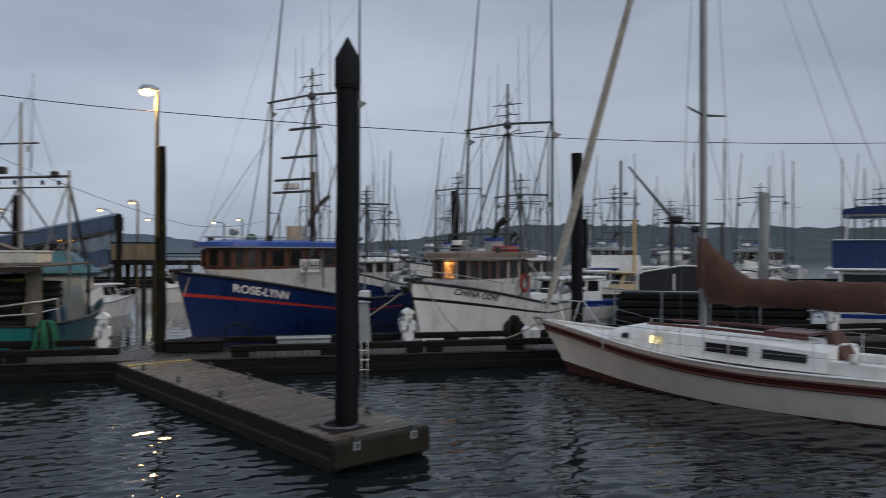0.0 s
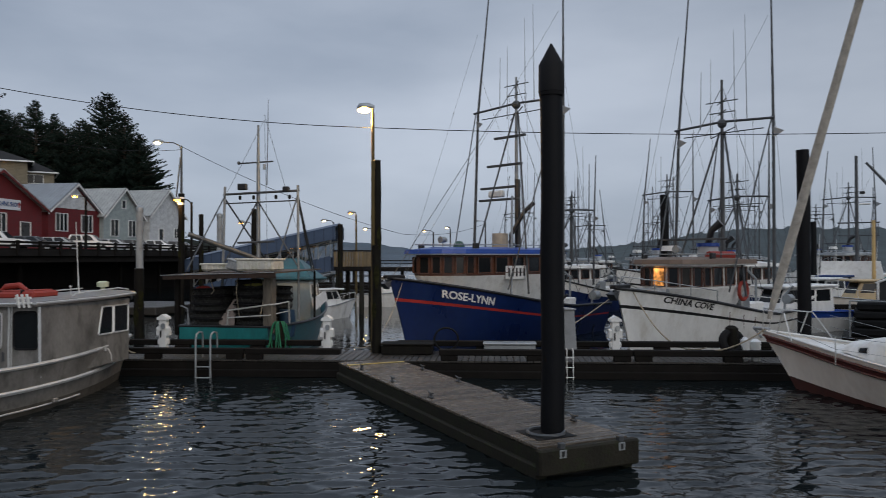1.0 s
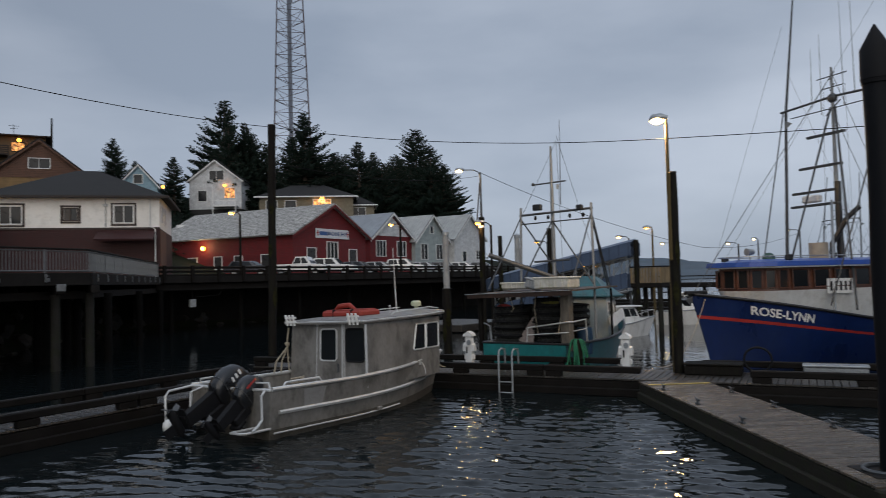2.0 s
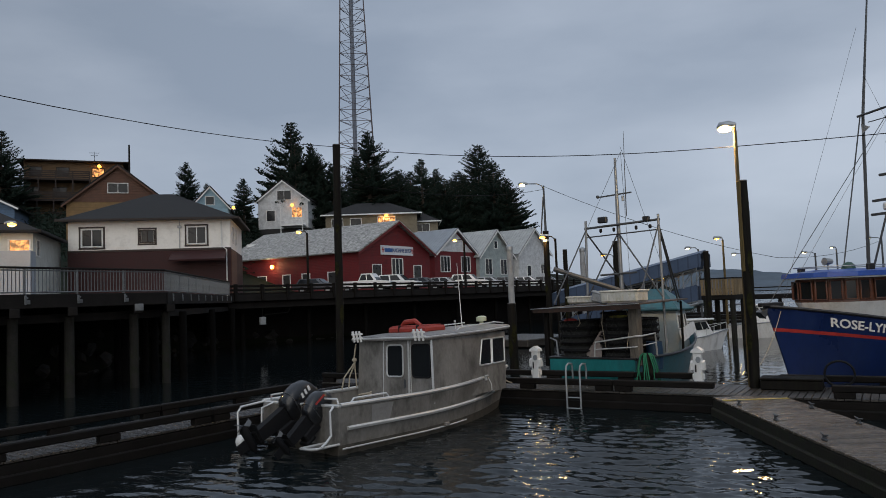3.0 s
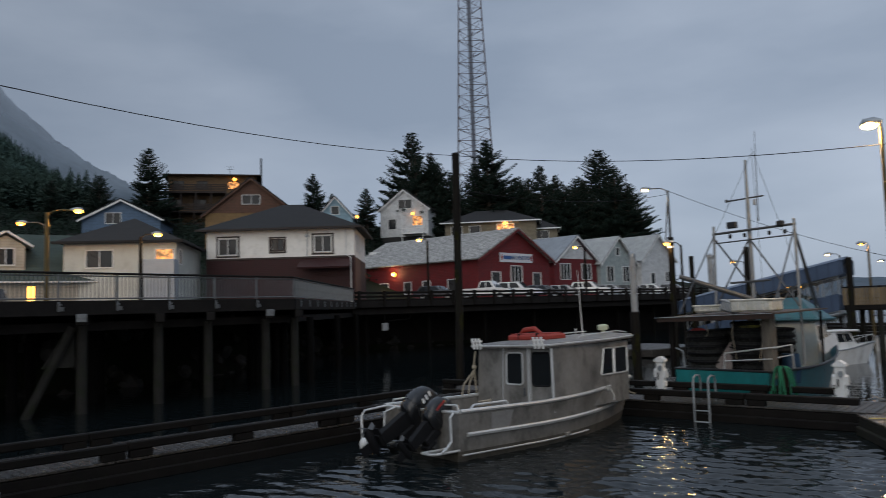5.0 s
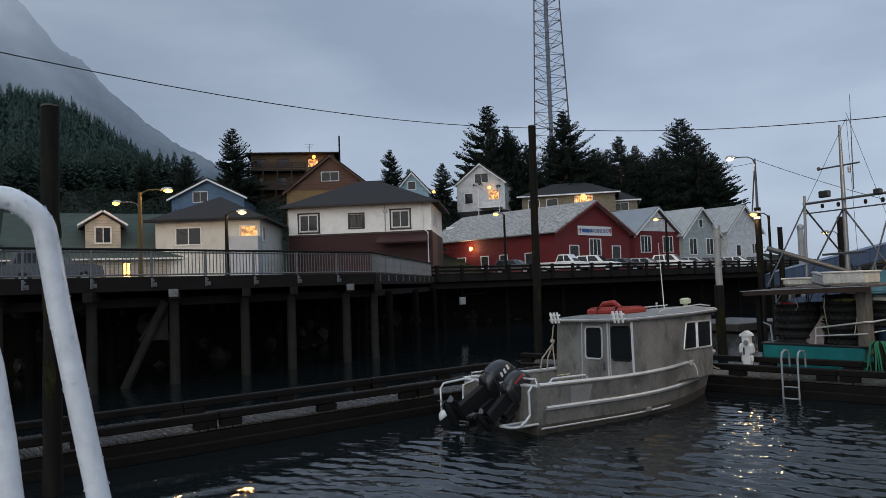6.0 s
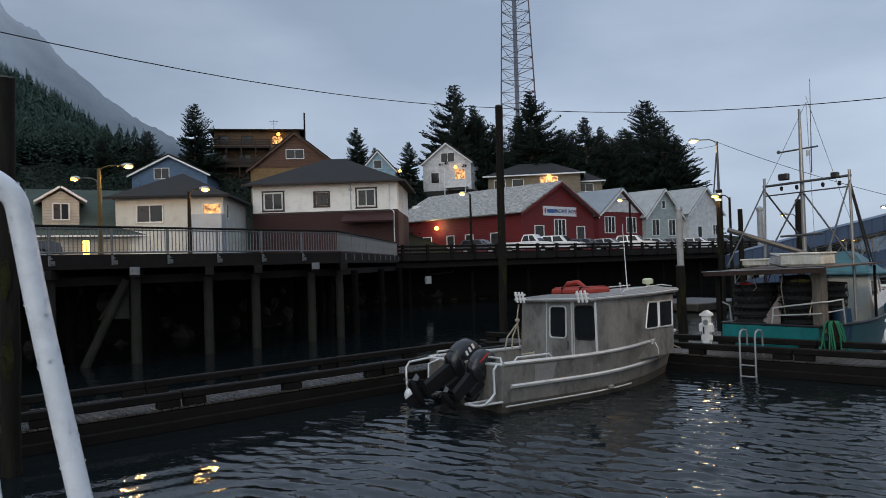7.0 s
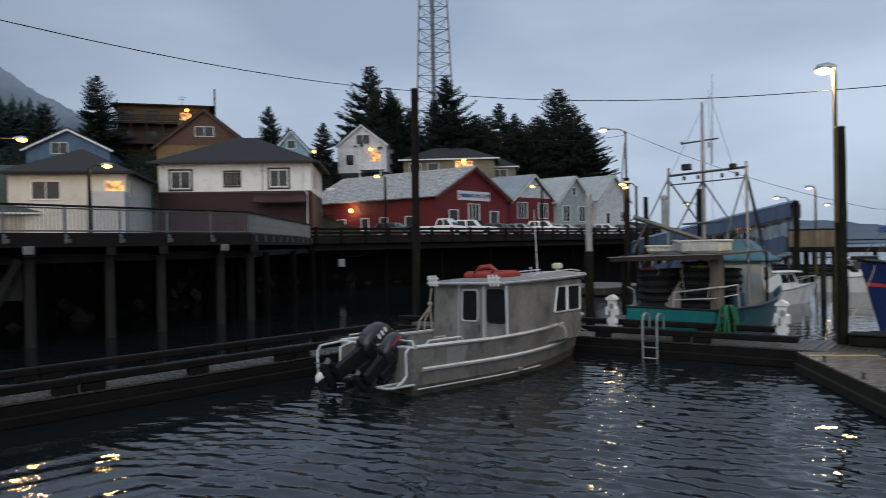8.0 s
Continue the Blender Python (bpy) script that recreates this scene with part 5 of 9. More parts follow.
# ---- boats ----
class Hull:
    """A hull: x from the stern (0) to the stem (length), z from the keel up to the sheer, y the half breadth."""

    def __init__(self, length, beam, sheer, draft=0.5, rake=0.9, transom=0.8, fullest=0.42, low=0.62, power=(1.7, 2.6), rocker=0.0, stern_rake=0.0, rise=1.8):
        self.rise = rise
        self.length, self.beam, self.sheer, self.draft, self.rake = length, beam, sheer, draft, rake
        self.transom, self.fullest, self.low, self.power, self.rocker, self.stern_rake = transom, fullest, low, power, rocker, stern_rake

    def top(self, s):
        a, b, c = self.sheer
        t = max(0.0, (s - 0.3) / 0.7)
        return mix(mix(a, b, min(1, s / 0.35)), c, t ** self.rise)

    def at(self, s, v, side=1.0):
        zt = self.top(s)
        zb = -self.draft + self.rocker * (s - 0.4) ** 2
        z = mix(zb, zt, v)
        p = mix(self.power[0], self.power[1], v)
        if s < self.fullest:
            w = mix(self.transom, 1.0, math.sin(math.pi / 2 * s / self.fullest))
        else:
            w = 1 - ((s - self.fullest) / (1 - self.fullest)) ** p
        w *= mix(self.low, 1.0, v ** 0.75)
        x = s * self.length + self.rake * v ** 1.2 * s ** 8 - self.stern_rake * v * (1 - s) ** 6
        return Vector((x, side * max(w, 0.012) * self.beam / 2, z))

    def shell(self, bands, ns=36, nv=16):
        """bands: (upper v, slot) from the keel up."""
        s = Shape()
        for side in (1, -1):
            k0 = len(s.v)
            for i in range(ns + 1):
                u = 1 - (1 - i / ns) ** 1.35
                for j in range(nv + 1):
                    s.v.append(tuple(self.at(u, j / nv, side)))
            for i in range(ns):
                for j in range(nv):
                    a = k0 + i * (nv + 1) + j
                    f = (a, a + 1, a + nv + 2, a + nv + 1)
                    s.f.append(f if side > 0 else f[::-1])
                    vm = (j + 0.5) / nv
                    s.m.append(next((m for top, m in bands if vm <= top), bands[-1][1]))
        k = len(s.v) // 2
        for j in range(nv):
            s.f.append((j, k + j, k + j + 1, j + 1))
            s.m.append(next((m for top, m in bands if (j + 0.5) / nv <= top), bands[-1][1]))
        return s

    def deck(self, drop=0.15, ns=30, inset=0.03):
        s = Shape()
        for i in range(ns + 1):
            u = i / ns * 0.995
            p = self.at(u, 1 - drop / (self.top(u) + self.draft))
            s.v += [(p.x, p.y - inset, p.z), (p.x, -p.y + inset, p.z)]
        for i in range(ns):
            s.f.append((2 * i, 2 * i + 1, 2 * i + 3, 2 * i + 2))
            s.m.append(0)
        return s

    def line(self, v, s0=0.0, s1=1.0, n=28, side=1, out=0.02, drop=None):
        pts = []
        for i in range(n + 1):
            u = mix(s0, s1, i / n)
            vv = v if drop is None else 1 - drop / (self.top(u) + self.draft)
            p = self.at(u, vv, side)
            pts.append((p.x, p.y + side * out, p.z))
        return pts

    def rim(self, r, drop=0.0, out=0.02, squash=None):
        return Shape().tube(self.line(1, side=1, out=out, drop=drop), r, 8).tube(self.line(1, side=-1, out=out, drop=drop), r, 8)

    def letters(self, text, size, s_mid, drop, side=1, squeeze=1.0, slant=0.0):
        """Lettering that follows the hull's side, reading forwards or aft as seen from outside."""
        vs, fs = lettering(text, size, 0.004, squeeze)
        out = []
        for x, y, z in vs:
            u = s_mid + (-side) * (x + slant * y) / self.length
            p = self.at(u, 1 - (drop - y) / (self.top(u) + self.draft), side)
            q = self.at(u + 0.003, 1 - (drop - y) / (self.top(u) + self.draft), side)
            d = (q - p).normalized()
            nrm = Vector((-d.y, d.x, 0)) * side
            nrm.normalize()
            out.append(tuple(p + nrm * (0.012 + z)))
        return Shape().add(out, fs)

    def bars(self, count, w, h, gap, s_mid, drop, side=1):
        s = Shape()
        for k in range(count):
            x0 = (k - (count - 1) / 2) * (w + gap)
            q = []
            for x, y in ((x0 - w / 2, -h / 2), (x0 + w / 2, -h / 2), (x0 + w / 2, h / 2), (x0 - w / 2, h / 2)):
                u = s_mid - side * x / self.length
                p = self.at(u, 1 - (drop - y) / (self.top(u) + self.draft), side)
                q.append((p.x, p.y + side * 0.015, p.z))
            s.quad(*q)
        return s


def cabin_shell(x0, x1, w0, w1, z0, z1, rake=0.0, slope=0.06, aft_rake=0.0):
    """A deckhouse tapering forwards: four leaning sides."""
    a = [(x0, -w0 / 2, z0), (x1, -w1 / 2, z0), (x1, w1 / 2, z0), (x0, w0 / 2, z0)]
    b = [(x0 + aft_rake, -w0 / 2 + slope, z1), (x1 - rake, -w1 / 2 + slope, z1), (x1 - rake, w1 / 2 - slope, z1), (x0 + aft_rake, w0 / 2 - slope, z1)]
    return Shape().add(a + b, [(0, 1, 5, 4), (1, 2, 6, 5), (2, 3, 7, 6), (3, 0, 4, 7), (4, 5, 6, 7), (3, 2, 1, 0)])


def wall_pane(parent, p0, p1, p2, p3, glass=GLASS, frame=None, out=0.012, fw=0.045, name="window"):
    """A pane on a wall through four corners, anticlockwise from outside, with a raised frame round it."""
    p = [Vector(q) for q in (p0, p1, p2, p3)]
    n = (p[1] - p[0]).cross(p[3] - p[0]).normalized()
    w = new(name)
    w.parent = parent
    s = Shape()
    s.add([q + n * out for q in p] + [q - n * 0.02 for q in p], [(0, 1, 2, 3), (7, 6, 5, 4), (0, 4, 5, 1), (1, 5, 6, 2), (2, 6, 7, 3), (3, 7, 4, 0)])
    part("pane", s, glass, w)
    if frame:
        f = Shape()
        f.tube([q + n * (out + 0.004) for q in p], fw * 0.5, 6, closed=True)
        part("frame", f, frame, w)
    return w


def lerp4(a, b, c, d, u, v):
    return Vector(a).lerp(Vector(b), u).lerp(Vector(d).lerp(Vector(c), u), v)


def wall_windows(parent, a, b, c, d, cells, v0, v1, glass=GLASS, frame=None, lit=()):
    """Panes on the wall a b c d (anticlockwise from outside, a b at the bottom); cells: (u0, u1)."""
    for k, (u0, u1) in enumerate(cells):
        wall_pane(parent, lerp4(a, b, c, d, u0, v0), lerp4(a, b, c, d, u1, v0), lerp4(a, b, c, d, u1, v1), lerp4(a, b, c, d, u0, v1), GLASS_WARM if k in lit else glass, frame)


def fender(parent, p, r=0.14, l=0.5, material=WHITE_BOAT):
    part("fender", Shape().tube([(p[0], p[1], p[2] - l / 2), (p[0], p[1], p[2] - l / 2 + 0.08), (p[0], p[1], p[2] + l / 2 - 0.08), (p[0], p[1], p[2] + l / 2)], [r * 0.4, r, r, r * 0.3], 10), material, parent, smooth=True)


# aluminium cabin boat
def round_pane(parent, a, b, c, d, u0, u1, v0, v1, r=0.09, frame=None, out=0.012, glass=GLASS, skew=0.0):
    """A window with rounded corners on the wall a b c d; skew leans its first edge."""
    wide, high = (Vector(b) - Vector(a)).length, (Vector(d) - Vector(a)).length
    nrm = (Vector(b) - Vector(a)).cross(Vector(d) - Vector(a)).normalized()
    ru, rv = r / wide, r / high
    uv = []
    for cu, cv, start in ((u1 - ru, v0 + rv, -90), (u1 - ru, v1 - rv, 0), (u0 + ru, v1 - rv, 90), (u0 + ru, v0 + rv, 180)):
        for k in range(5):
            ang = radians(start + 22.5 * k)
            uv.append((cu + ru * math.cos(ang), cv + rv * math.sin(ang)))
    pts = [lerp4(a, b, c, d, u + (skew * (v - v0) / (v1 - v0) * (u1 - u) / (u1 - u0)), v) for u, v in uv]
    win = new("window")
    win.parent = parent
    k = len(pts)
    part("pane", Shape().add([q + nrm * out for q in pts] + [q - nrm * 0.02 for q in pts], [tuple(range(k)), tuple(range(2 * k - 1, k - 1, -1))] + [((i + 1) % k, i, i + k, (i + 1) % k + k) for i in range(k)]), glass, win)
    part("frame", Shape().tube([q + nrm * (out + 0.004) for q in pts], 0.024, 6, closed=True), frame or RUBBER, win)
    return win


def outboard(parent, at, size, tilt, label, stripe):
    """A tilted outboard motor: shaped cowl, midsection, bracket, gearcase and propeller."""
    o = new("outboard")
    o.parent = parent
    o["label"] = label
    o.matrix_basis = pose(*at, 0, tilt, 0) @ Matrix.Scale(size, 4)
    rows = ((0.02, 0.20, 0.15, 0.02), (0.10, 0.29, 0.2, 0.0), (0.32, 0.33, 0.215, -0.04), (0.55, 0.32, 0.20, -0.07), (0.74, 0.26, 0.17, -0.08), (0.83, 0.16, 0.11, -0.07), (0.86, 0.04, 0.03, -0.06))
    cowl, seg = Shape(), 16
    for z, rx, ry, dx in rows:
        for k in range(seg):
            a = 2 * math.pi * k / seg
            cx, sy = math.cos(a), math.sin(a)
            cowl.v.append((dx + rx * math.copysign(abs(cx) ** 0.7, cx), ry * math.copysign(abs(sy) ** 0.7, sy), z + 0.06 * cx * (z > 0.5)))
    for i in range(len(rows) - 1):
        for k in range(seg):
            cowl.f.append((i * seg + k, i * seg + (k + 1) % seg, (i + 1) * seg + (k + 1) % seg, (i + 1) * seg + k))
            cowl.m.append(0)
    cowl.f += [tuple(range(seg))[::-1], tuple(range((len(rows) - 1) * seg, len(rows) * seg))]
    cowl.m += [0, 0]
    cw = part("cowl", cowl, mat("black_motor_cowl", (0.009, 0.0095, 0.011), 0.3, 0.15, 3, coat=0.2), o, "glossy black cowl", smooth=True)
    part("cowl_seam", Shape().tube([(0.0 + 0.335 * math.copysign(abs(math.cos(a)) ** 0.7, math.cos(a)) - 0.02, 0.215 * math.copysign(abs(math.sin(a)) ** 0.7, math.sin(a)), 0.22) for a in [k * math.pi / 10 for k in range(20)]], 0.008, 5, closed=True), SPAR, cw)
    for k in range(3 if stripe is WHITE_PAINT else 1):
        part("cowl_mark", Shape().box((-0.2 + 0.02 * k, -0.212, 0.62 - k * 0.1), (0.1, 0.012, 0.05), 0.0) if stripe is WHITE_PAINT else Shape().box((-0.22, -0.2, 0.5), (0.05, 0.012, 0.34), 0.0), stripe, cw, "pale mark on the cowl" if stripe is WHITE_PAINT else "red side stripe")
    part("midsection", Shape().prism([(-0.16, 0.04), (0.17, 0.04), (0.10, -0.75), (-0.13, -0.75)], -0.09, 0.09, "Y"), RUBBER, o)
    part("bracket", Shape().box((0.24, 0, -0.12), (0.22, 0.3, 0.5), 0.03).box((0.36, 0, -0.3), (0.1, 0.34, 0.3), 0.02), RUBBER, o)
    part("gearcase", Shape().tube([(0.24, 0, -0.88), (0.1, 0, -0.88), (-0.25, 0, -0.88), (-0.38, 0, -0.88)], [0.02, 0.085, 0.08, 0.04], 10).box((-0.06, 0, -0.70), (0.44, 0.24, 0.025), 0.005).box((-0.02, 0, -1.04), (0.2, 0.025, 0.28), 0.005), RUBBER, o, smooth=True)
    s = Shape()
    for k in range(3):
        a = k * 2.094
        s.slab((-0.36, 0.03 * math.cos(a), -0.88 + 0.03 * math.sin(a)), (-0.42, 0.17 * math.cos(a - 0.35), -0.88 + 0.17 * math.sin(a - 0.35)), (-0.36, 0.19 * math.cos(a + 0.1), -0.88 + 0.19 * math.sin(a + 0.1)), (-0.32, 0.14 * math.cos(a + 0.5), -0.88 + 0.14 * math.sin(a + 0.5)), 0.012)
    part("propeller", s, SPAR, o)


def aluminium_boat(m):
    b = thing("cabin_boat", m, "unpainted aluminium cabin boat with twin black outboards", "boat")
    h = Hull(7.45, 3.12, (1.08, 1.04, 1.2), 0.35, 0.7, 0.98, 0.34, 0.84, (1.9, 2.5))
    part("hull", h.shell([(0.375, 1), (1, 0)]), [ALU, mat("grimy_waterline_aluminium", (0.085, 0.075, 0.06), 0.6, 0.45, 2.2, 0.2, 40, metal=0.2, stain=(0.03, 0.03, 0.02), stain_amount=0.8)], b, "dull scuffed aluminium plate", smooth=True)
    part("deck", h.deck(0.42), ALU, b)
    gun = h.rim(0.05, -0.02, -0.01)
    part("gunwale", gun, ALU_TRIM, b, "bright gunwale tube", smooth=True)
    s = Shape()
    for side in (1, -1):
        s.tube(h.line(0.635, 0.03, 0.98, 28, side, 0.02), 0.052, 6)
    part("rub_strake", s, ALU_TRIM, b, "bright rub strake along the hull", smooth=True)
    for side in (1, -1):
        keel = Shape().tube(h.line(0.32, 0.01, 0.62, 24, side, 0.06), 0.022, 6)
        for u in (0.03, 0.16, 0.3, 0.45, 0.6):
            q = h.at(u, 0.32, side)
            keel.tube([(q.x, q.y, q.z), (q.x, q.y + side * 0.06, q.z)], 0.018, 5)
        part("lower_rail", keel, ALU_TRIM, b, "thin guard rail above the waterline", smooth=True)
    part("transducer", Shape().box((3.55, -1.5, 0.16), (0.16, 0.08, 0.1), 0.015), ALU, b)
    part("weld_patch", Shape().slab(*(h.at(u, v, -1) + Vector((0, -0.008, 0)) for u, v in ((0.13, 0.66), (0.205, 0.66), (0.22, 0.95), (0.125, 0.95))), 0.004), mat("freshly_ground_aluminium", (0.36, 0.35, 0.335), 0.4, 0.2, 2, metal=0.4), b, "paler ground patch on the hull side")
    part("transom_cap", Shape().box((0.05, 0, 1.07), (0.16, 2.95, 0.06), 0.015), ALU_TRIM, b)
    # cabin as wide as the hull aft
    x0, x1, z0, z1, w0, w1 = 3.14, 6.85, 0.7, 2.38, 3.0, 1.9
    cab = part("cabin", cabin_shell(x0, x1, w0, w1, z0, z1, -0.18, 0.07, 0.10), ALU, b)
    A, B = (x0, -w0 / 2, z0), (x1, -w1 / 2, z0)
    C, D = (x1 + 0.18, -w1 / 2 + 0.07, z1), (x0 + 0.10, -w0 / 2 + 0.07, z1)
    for u0, u1, sk in ((0.60, 0.775, 0.045), (0.79, 0.975, 0.0)):
        round_pane(cab, A, B, C, D, u0, u1, 0.47, 0.90, 0.05, ALU_TRIM, skew=sk)
    A2, B2, C2, D2 = (x1, w1 / 2, z0), (x0, w0 / 2, z0), (x0 + 0.10, w0 / 2 - 0.07, z1), (x1 + 0.18, w1 / 2 - 0.07, z1)
    for u0, u1 in ((0.02, 0.2), (0.22, 0.4)):
        round_pane(cab, A2, B2, C2, D2, u0, u1, 0.5, 0.9, 0.05, ALU_TRIM)
    E, F, G, I = (x0, w0 / 2, z0), (x0, -w0 / 2, z0), (x0 + 0.10, -w0 / 2 + 0.07, z1), (x0 + 0.10, w0 / 2 - 0.07, z1)
    round_pane(cab, E, F, G, I, 0.745, 0.97, 0.41, 0.92, 0.1, RUBBER)
    door = part("door", Shape().slab(*(lerp4(E, F, G, I, u, v) + Vector((-0.045, 0, 0)) for u, v in ((0.375, 0.06), (0.69, 0.06), (0.69, 0.96), (0.375, 0.96))), 0.044), ALU, b, "aluminium cabin door with a dark window")
    sh = Vector((-0.05, 0, 0))
    round_pane(door, Vector(E) + sh, Vector(F) + sh, Vector(G) + sh, Vector(I) + sh, 0.425, 0.64, 0.42, 0.92, 0.1, ALU_TRIM)
    part("handle", Shape().tube([lerp4(E, F, G, I, 0.66, 0.24) + sh * 1.6, lerp4(E, F, G, I, 0.66, 0.38) + sh * 1.6], 0.018, 6).box(lerp4(E, F, G, I, 0.66, 0.31) + sh * 1.2, (0.02, 0.06, 0.2), 0.005), SPAR, door)
    for u, wd in ((0.365, 0.022), (0.70, 0.03), (0.725, 0.018), (0.995, 0.035)):
        part("door_frame", Shape().tube([lerp4(E, F, G, I, u, 0.02) + Vector((-0.02, 0, 0)), lerp4(E, F, G, I, u, 0.99) + Vector((-0.02, 0, 0))], wd, 6), ALU_TRIM, b)
    # roof: low camber, an eyebrow over the windscreen
    r, zz = Shape(), z1 + 0.0
    outline = [(x0 - 0.1, -1.5), (x0 + 2.6, -1.22), (x1 + 0.3, -0.98), (x1 + 0.62, -0.7), (x1 + 0.62, 0.7), (x1 + 0.3, 0.98), (x0 + 2.6, 1.22), (x0 - 0.1, 1.5)]
    lift = [0.0, 0.03, 0.07, 0.08, 0.08, 0.07, 0.03, 0.0]
    k = len(outline)
    r.add([(x, y, zz + e) for (x, y), e in zip(outline, lift)] + [(x, y, zz + e + 0.1) for (x, y), e in zip(outline, lift)] + [(mix(x, 5.2, 0.25), y * 0.55, zz + e + 0.17) for (x, y), e in zip(outline, lift)],
          [tuple(range(k))[::-1], tuple(range(2 * k, 3 * k))] + [(i + q * k, (i + 1) % k + q * k, (i + 1) % k + (q + 1) * k, i + (q + 1) * k) for i in range(k) for q in range(2)])
    part("roof", r, ALU, b)
    part("roof_edge", Shape().tube([(x, y, zz + e + 0.06) for (x, y), e in zip(outline, lift)], 0.03, 6, closed=True), ALU_TRIM, b)
    part("roof_rail", Shape().tube([(4.7, -1.0, zz + 0.14), (4.85, -1.0, zz + 0.22), (6.6, -0.85, zz + 0.3), (7.2, -0.72, zz + 0.24)], 0.018, 6), ALU_TRIM, b)
    part("roof_rail", Shape().tube([(4.9, 0.9, zz + 0.16), (5.0, 0.9, zz + 0.24), (7.1, 0.75, zz + 0.3)], 0.018, 6), ALU_TRIM, b)
    part("eyebrow_lamp", Shape().box((7.42, -0.62, zz - 0.02), (0.12, 0.1, 0.09), 0.02), BLACK_PAINT, b)
    outboard(b, (-0.30, 0.2, 0.86), 1.22, 62, "large black outboard motor tilted up", WHITE_PAINT)
    outboard(b, (-0.30, -0.68, 0.76), 0.95, 52, "small black outboard motor with a red stripe", RED_STRIPE)
    part("buoy_float", Shape().ball((-1.15, 0.78, 0.32), 0.13, 10, 6, squash=(0.9, 1, 1.25)), WHITE_PAINT, b, "white float at the stern", smooth=True)
    # swim bracket rails
    for pts, r in (([(0.0, 1.42, 0.22), (-0.72, 1.42, 0.22), (-0.8, 1.42, 0.28), (-0.8, 1.42, 0.92), (-0.7, 1.42, 1.04), (0.05, 1.42, 1.1)], 0.03),
                   ([(0.0, 1.0, 0.22), (-0.74, 1.0, 0.22), (-0.78, 1.2, 0.22), (-0.76, 1.4, 0.22)], 0.028),
                   ([(-0.1, 0.95, 1.08), (-0.42, 0.95, 1.0), (-0.46, 0.95, 0.3)], 0.026),
                   ([(0.02, -1.4, 0.22), (-0.66, -1.4, 0.22), (-0.72, -1.3, 0.22), (-0.72, -0.95, 0.22), (0.0, -0.95, 0.22)], 0.03),
                   ([(-0.12, -1.42, 1.08), (-0.22, -1.42, 0.98), (-0.22, -1.42, 0.45), (-0.36, -1.42, 0.32), (-0.5, -1.42, 0.24)], 0.03),
                   ([(0.1, 1.3, 1.08), (0.1, 1.3, 1.24), (0.95, 1.34, 1.24), (1.05, 1.34, 1.06)], 0.024),
                   ([(0.35, -1.42, 1.06), (0.5, -1.42, 1.2), (1.5, -1.45, 1.2), (1.62, -1.45, 1.06)], 0.024),
                   ([(0.1, -0.5, 1.1), (0.1, -0.52, 1.22), (0.1, -1.3, 1.22), (0.1, -1.34, 1.1)], 0.024)):
        part("stern_rail", Shape().tube(pts, r, 8), ALU_TRIM, b, "bare aluminium tube rail", smooth=True)
    for y in (1.2, -1.17):
        part("platform", Shape().box((-0.36, y, 0.2), (0.7, 0.4, 0.03), 0.01), ALU, b)
    part("well_panel", Shape().prism([(-0.5, 0.25), (0.0, 0.1), (0.0, 1.08), (-0.3, 1.08)], 0.98, 1.03, "Y"), ALU, b, "side plate of the motor well")
    # roof gear
    for y in (-1.2, 1.22):
        s = Shape()
        for k in range(3):
            s.tube([(x0 - 0.13, y + (k - 1) * 0.14, zz - 0.02), (x0 - 0.2, y + (k - 1) * 0.14, zz + 0.28)], 0.032, 8)
        s.box((x0 - 0.14, y, zz + 0.08), (0.04, 0.44, 0.05), 0.005).box((x0 - 0.16, y, zz + 0.2), (0.04, 0.44, 0.05), 0.005)
        part("rod_holder", s, WHITE_PAINT, b, "white fishing rod rack")
    part("antenna", Shape().tube([(5.8, -0.3, zz + 0.12), (5.75, -0.3, zz + 0.32), (5.7, -0.3, zz + 2.1)], [0.03, 0.016, 0.008], 6), WHITE_PAINT, b)
    part("short_aerial", Shape().tube([(4.95, -0.75, zz + 0.1), (4.95, -0.75, zz + 0.42)], [0.014, 0.01], 6).box((4.95, -0.75, zz + 0.4), (0.05, 0.05, 0.05), 0.01), ALU_TRIM, b)
    part("dome_light", Shape().tube([(6.55, -0.4, zz + 0.16), (6.55, -0.4, zz + 0.33), (6.55, -0.4, zz + 0.34), (6.55, -0.4, zz + 0.46), (6.55, -0.4, zz + 0.5)], [0.06, 0.06, 0.15, 0.16, 0.08], 12), mat("pale_yellow_plastic", (0.5, 0.52, 0.36), 0.4, 0.1, 4), b, "pale dome on a stand", smooth=True)
    part("ladder_rope", Shape().tube([(x0 + 0.02, 1.5, 2.3), (x0 - 0.05, 1.52, 1.9), (x0 - 0.02, 1.5, 1.1)], 0.022, 6).tube([(x0 - 0.03, 1.5, 1.8), (x0 - 0.45, 1.52, 1.4), (x0 - 0.55, 1.52, 1.08)], 0.022, 6).tube([(x0 - 0.03, 1.5, 1.8), (x0 - 0.25, 1.52, 1.4), (x0 - 0.3, 1.52, 1.08)], 0.022, 6).ball((x0 - 0.04, 1.52, 1.85), 0.07, 8, 5), ROPE_MAT, b)
    part("coiled_line", Shape().tube([(0.95 + 0.2 * math.cos(a), -1.3 + 0.07 * math.sin(a), 1.12 + 0.004 * k) for k, a in enumerate([q * 0.5 for q in range(38)])], 0.016, 5), ROPE_MAT, b)
    part("deck_rag", Shape().ball((2.95, -1.15, 0.9), 0.16, 8, 5, squash=(0.7, 1.3, 0.8)), mat("faded_blue_rag", (0.04, 0.08, 0.2), 0.9, 0.3, 9, 0.5, 20), b)
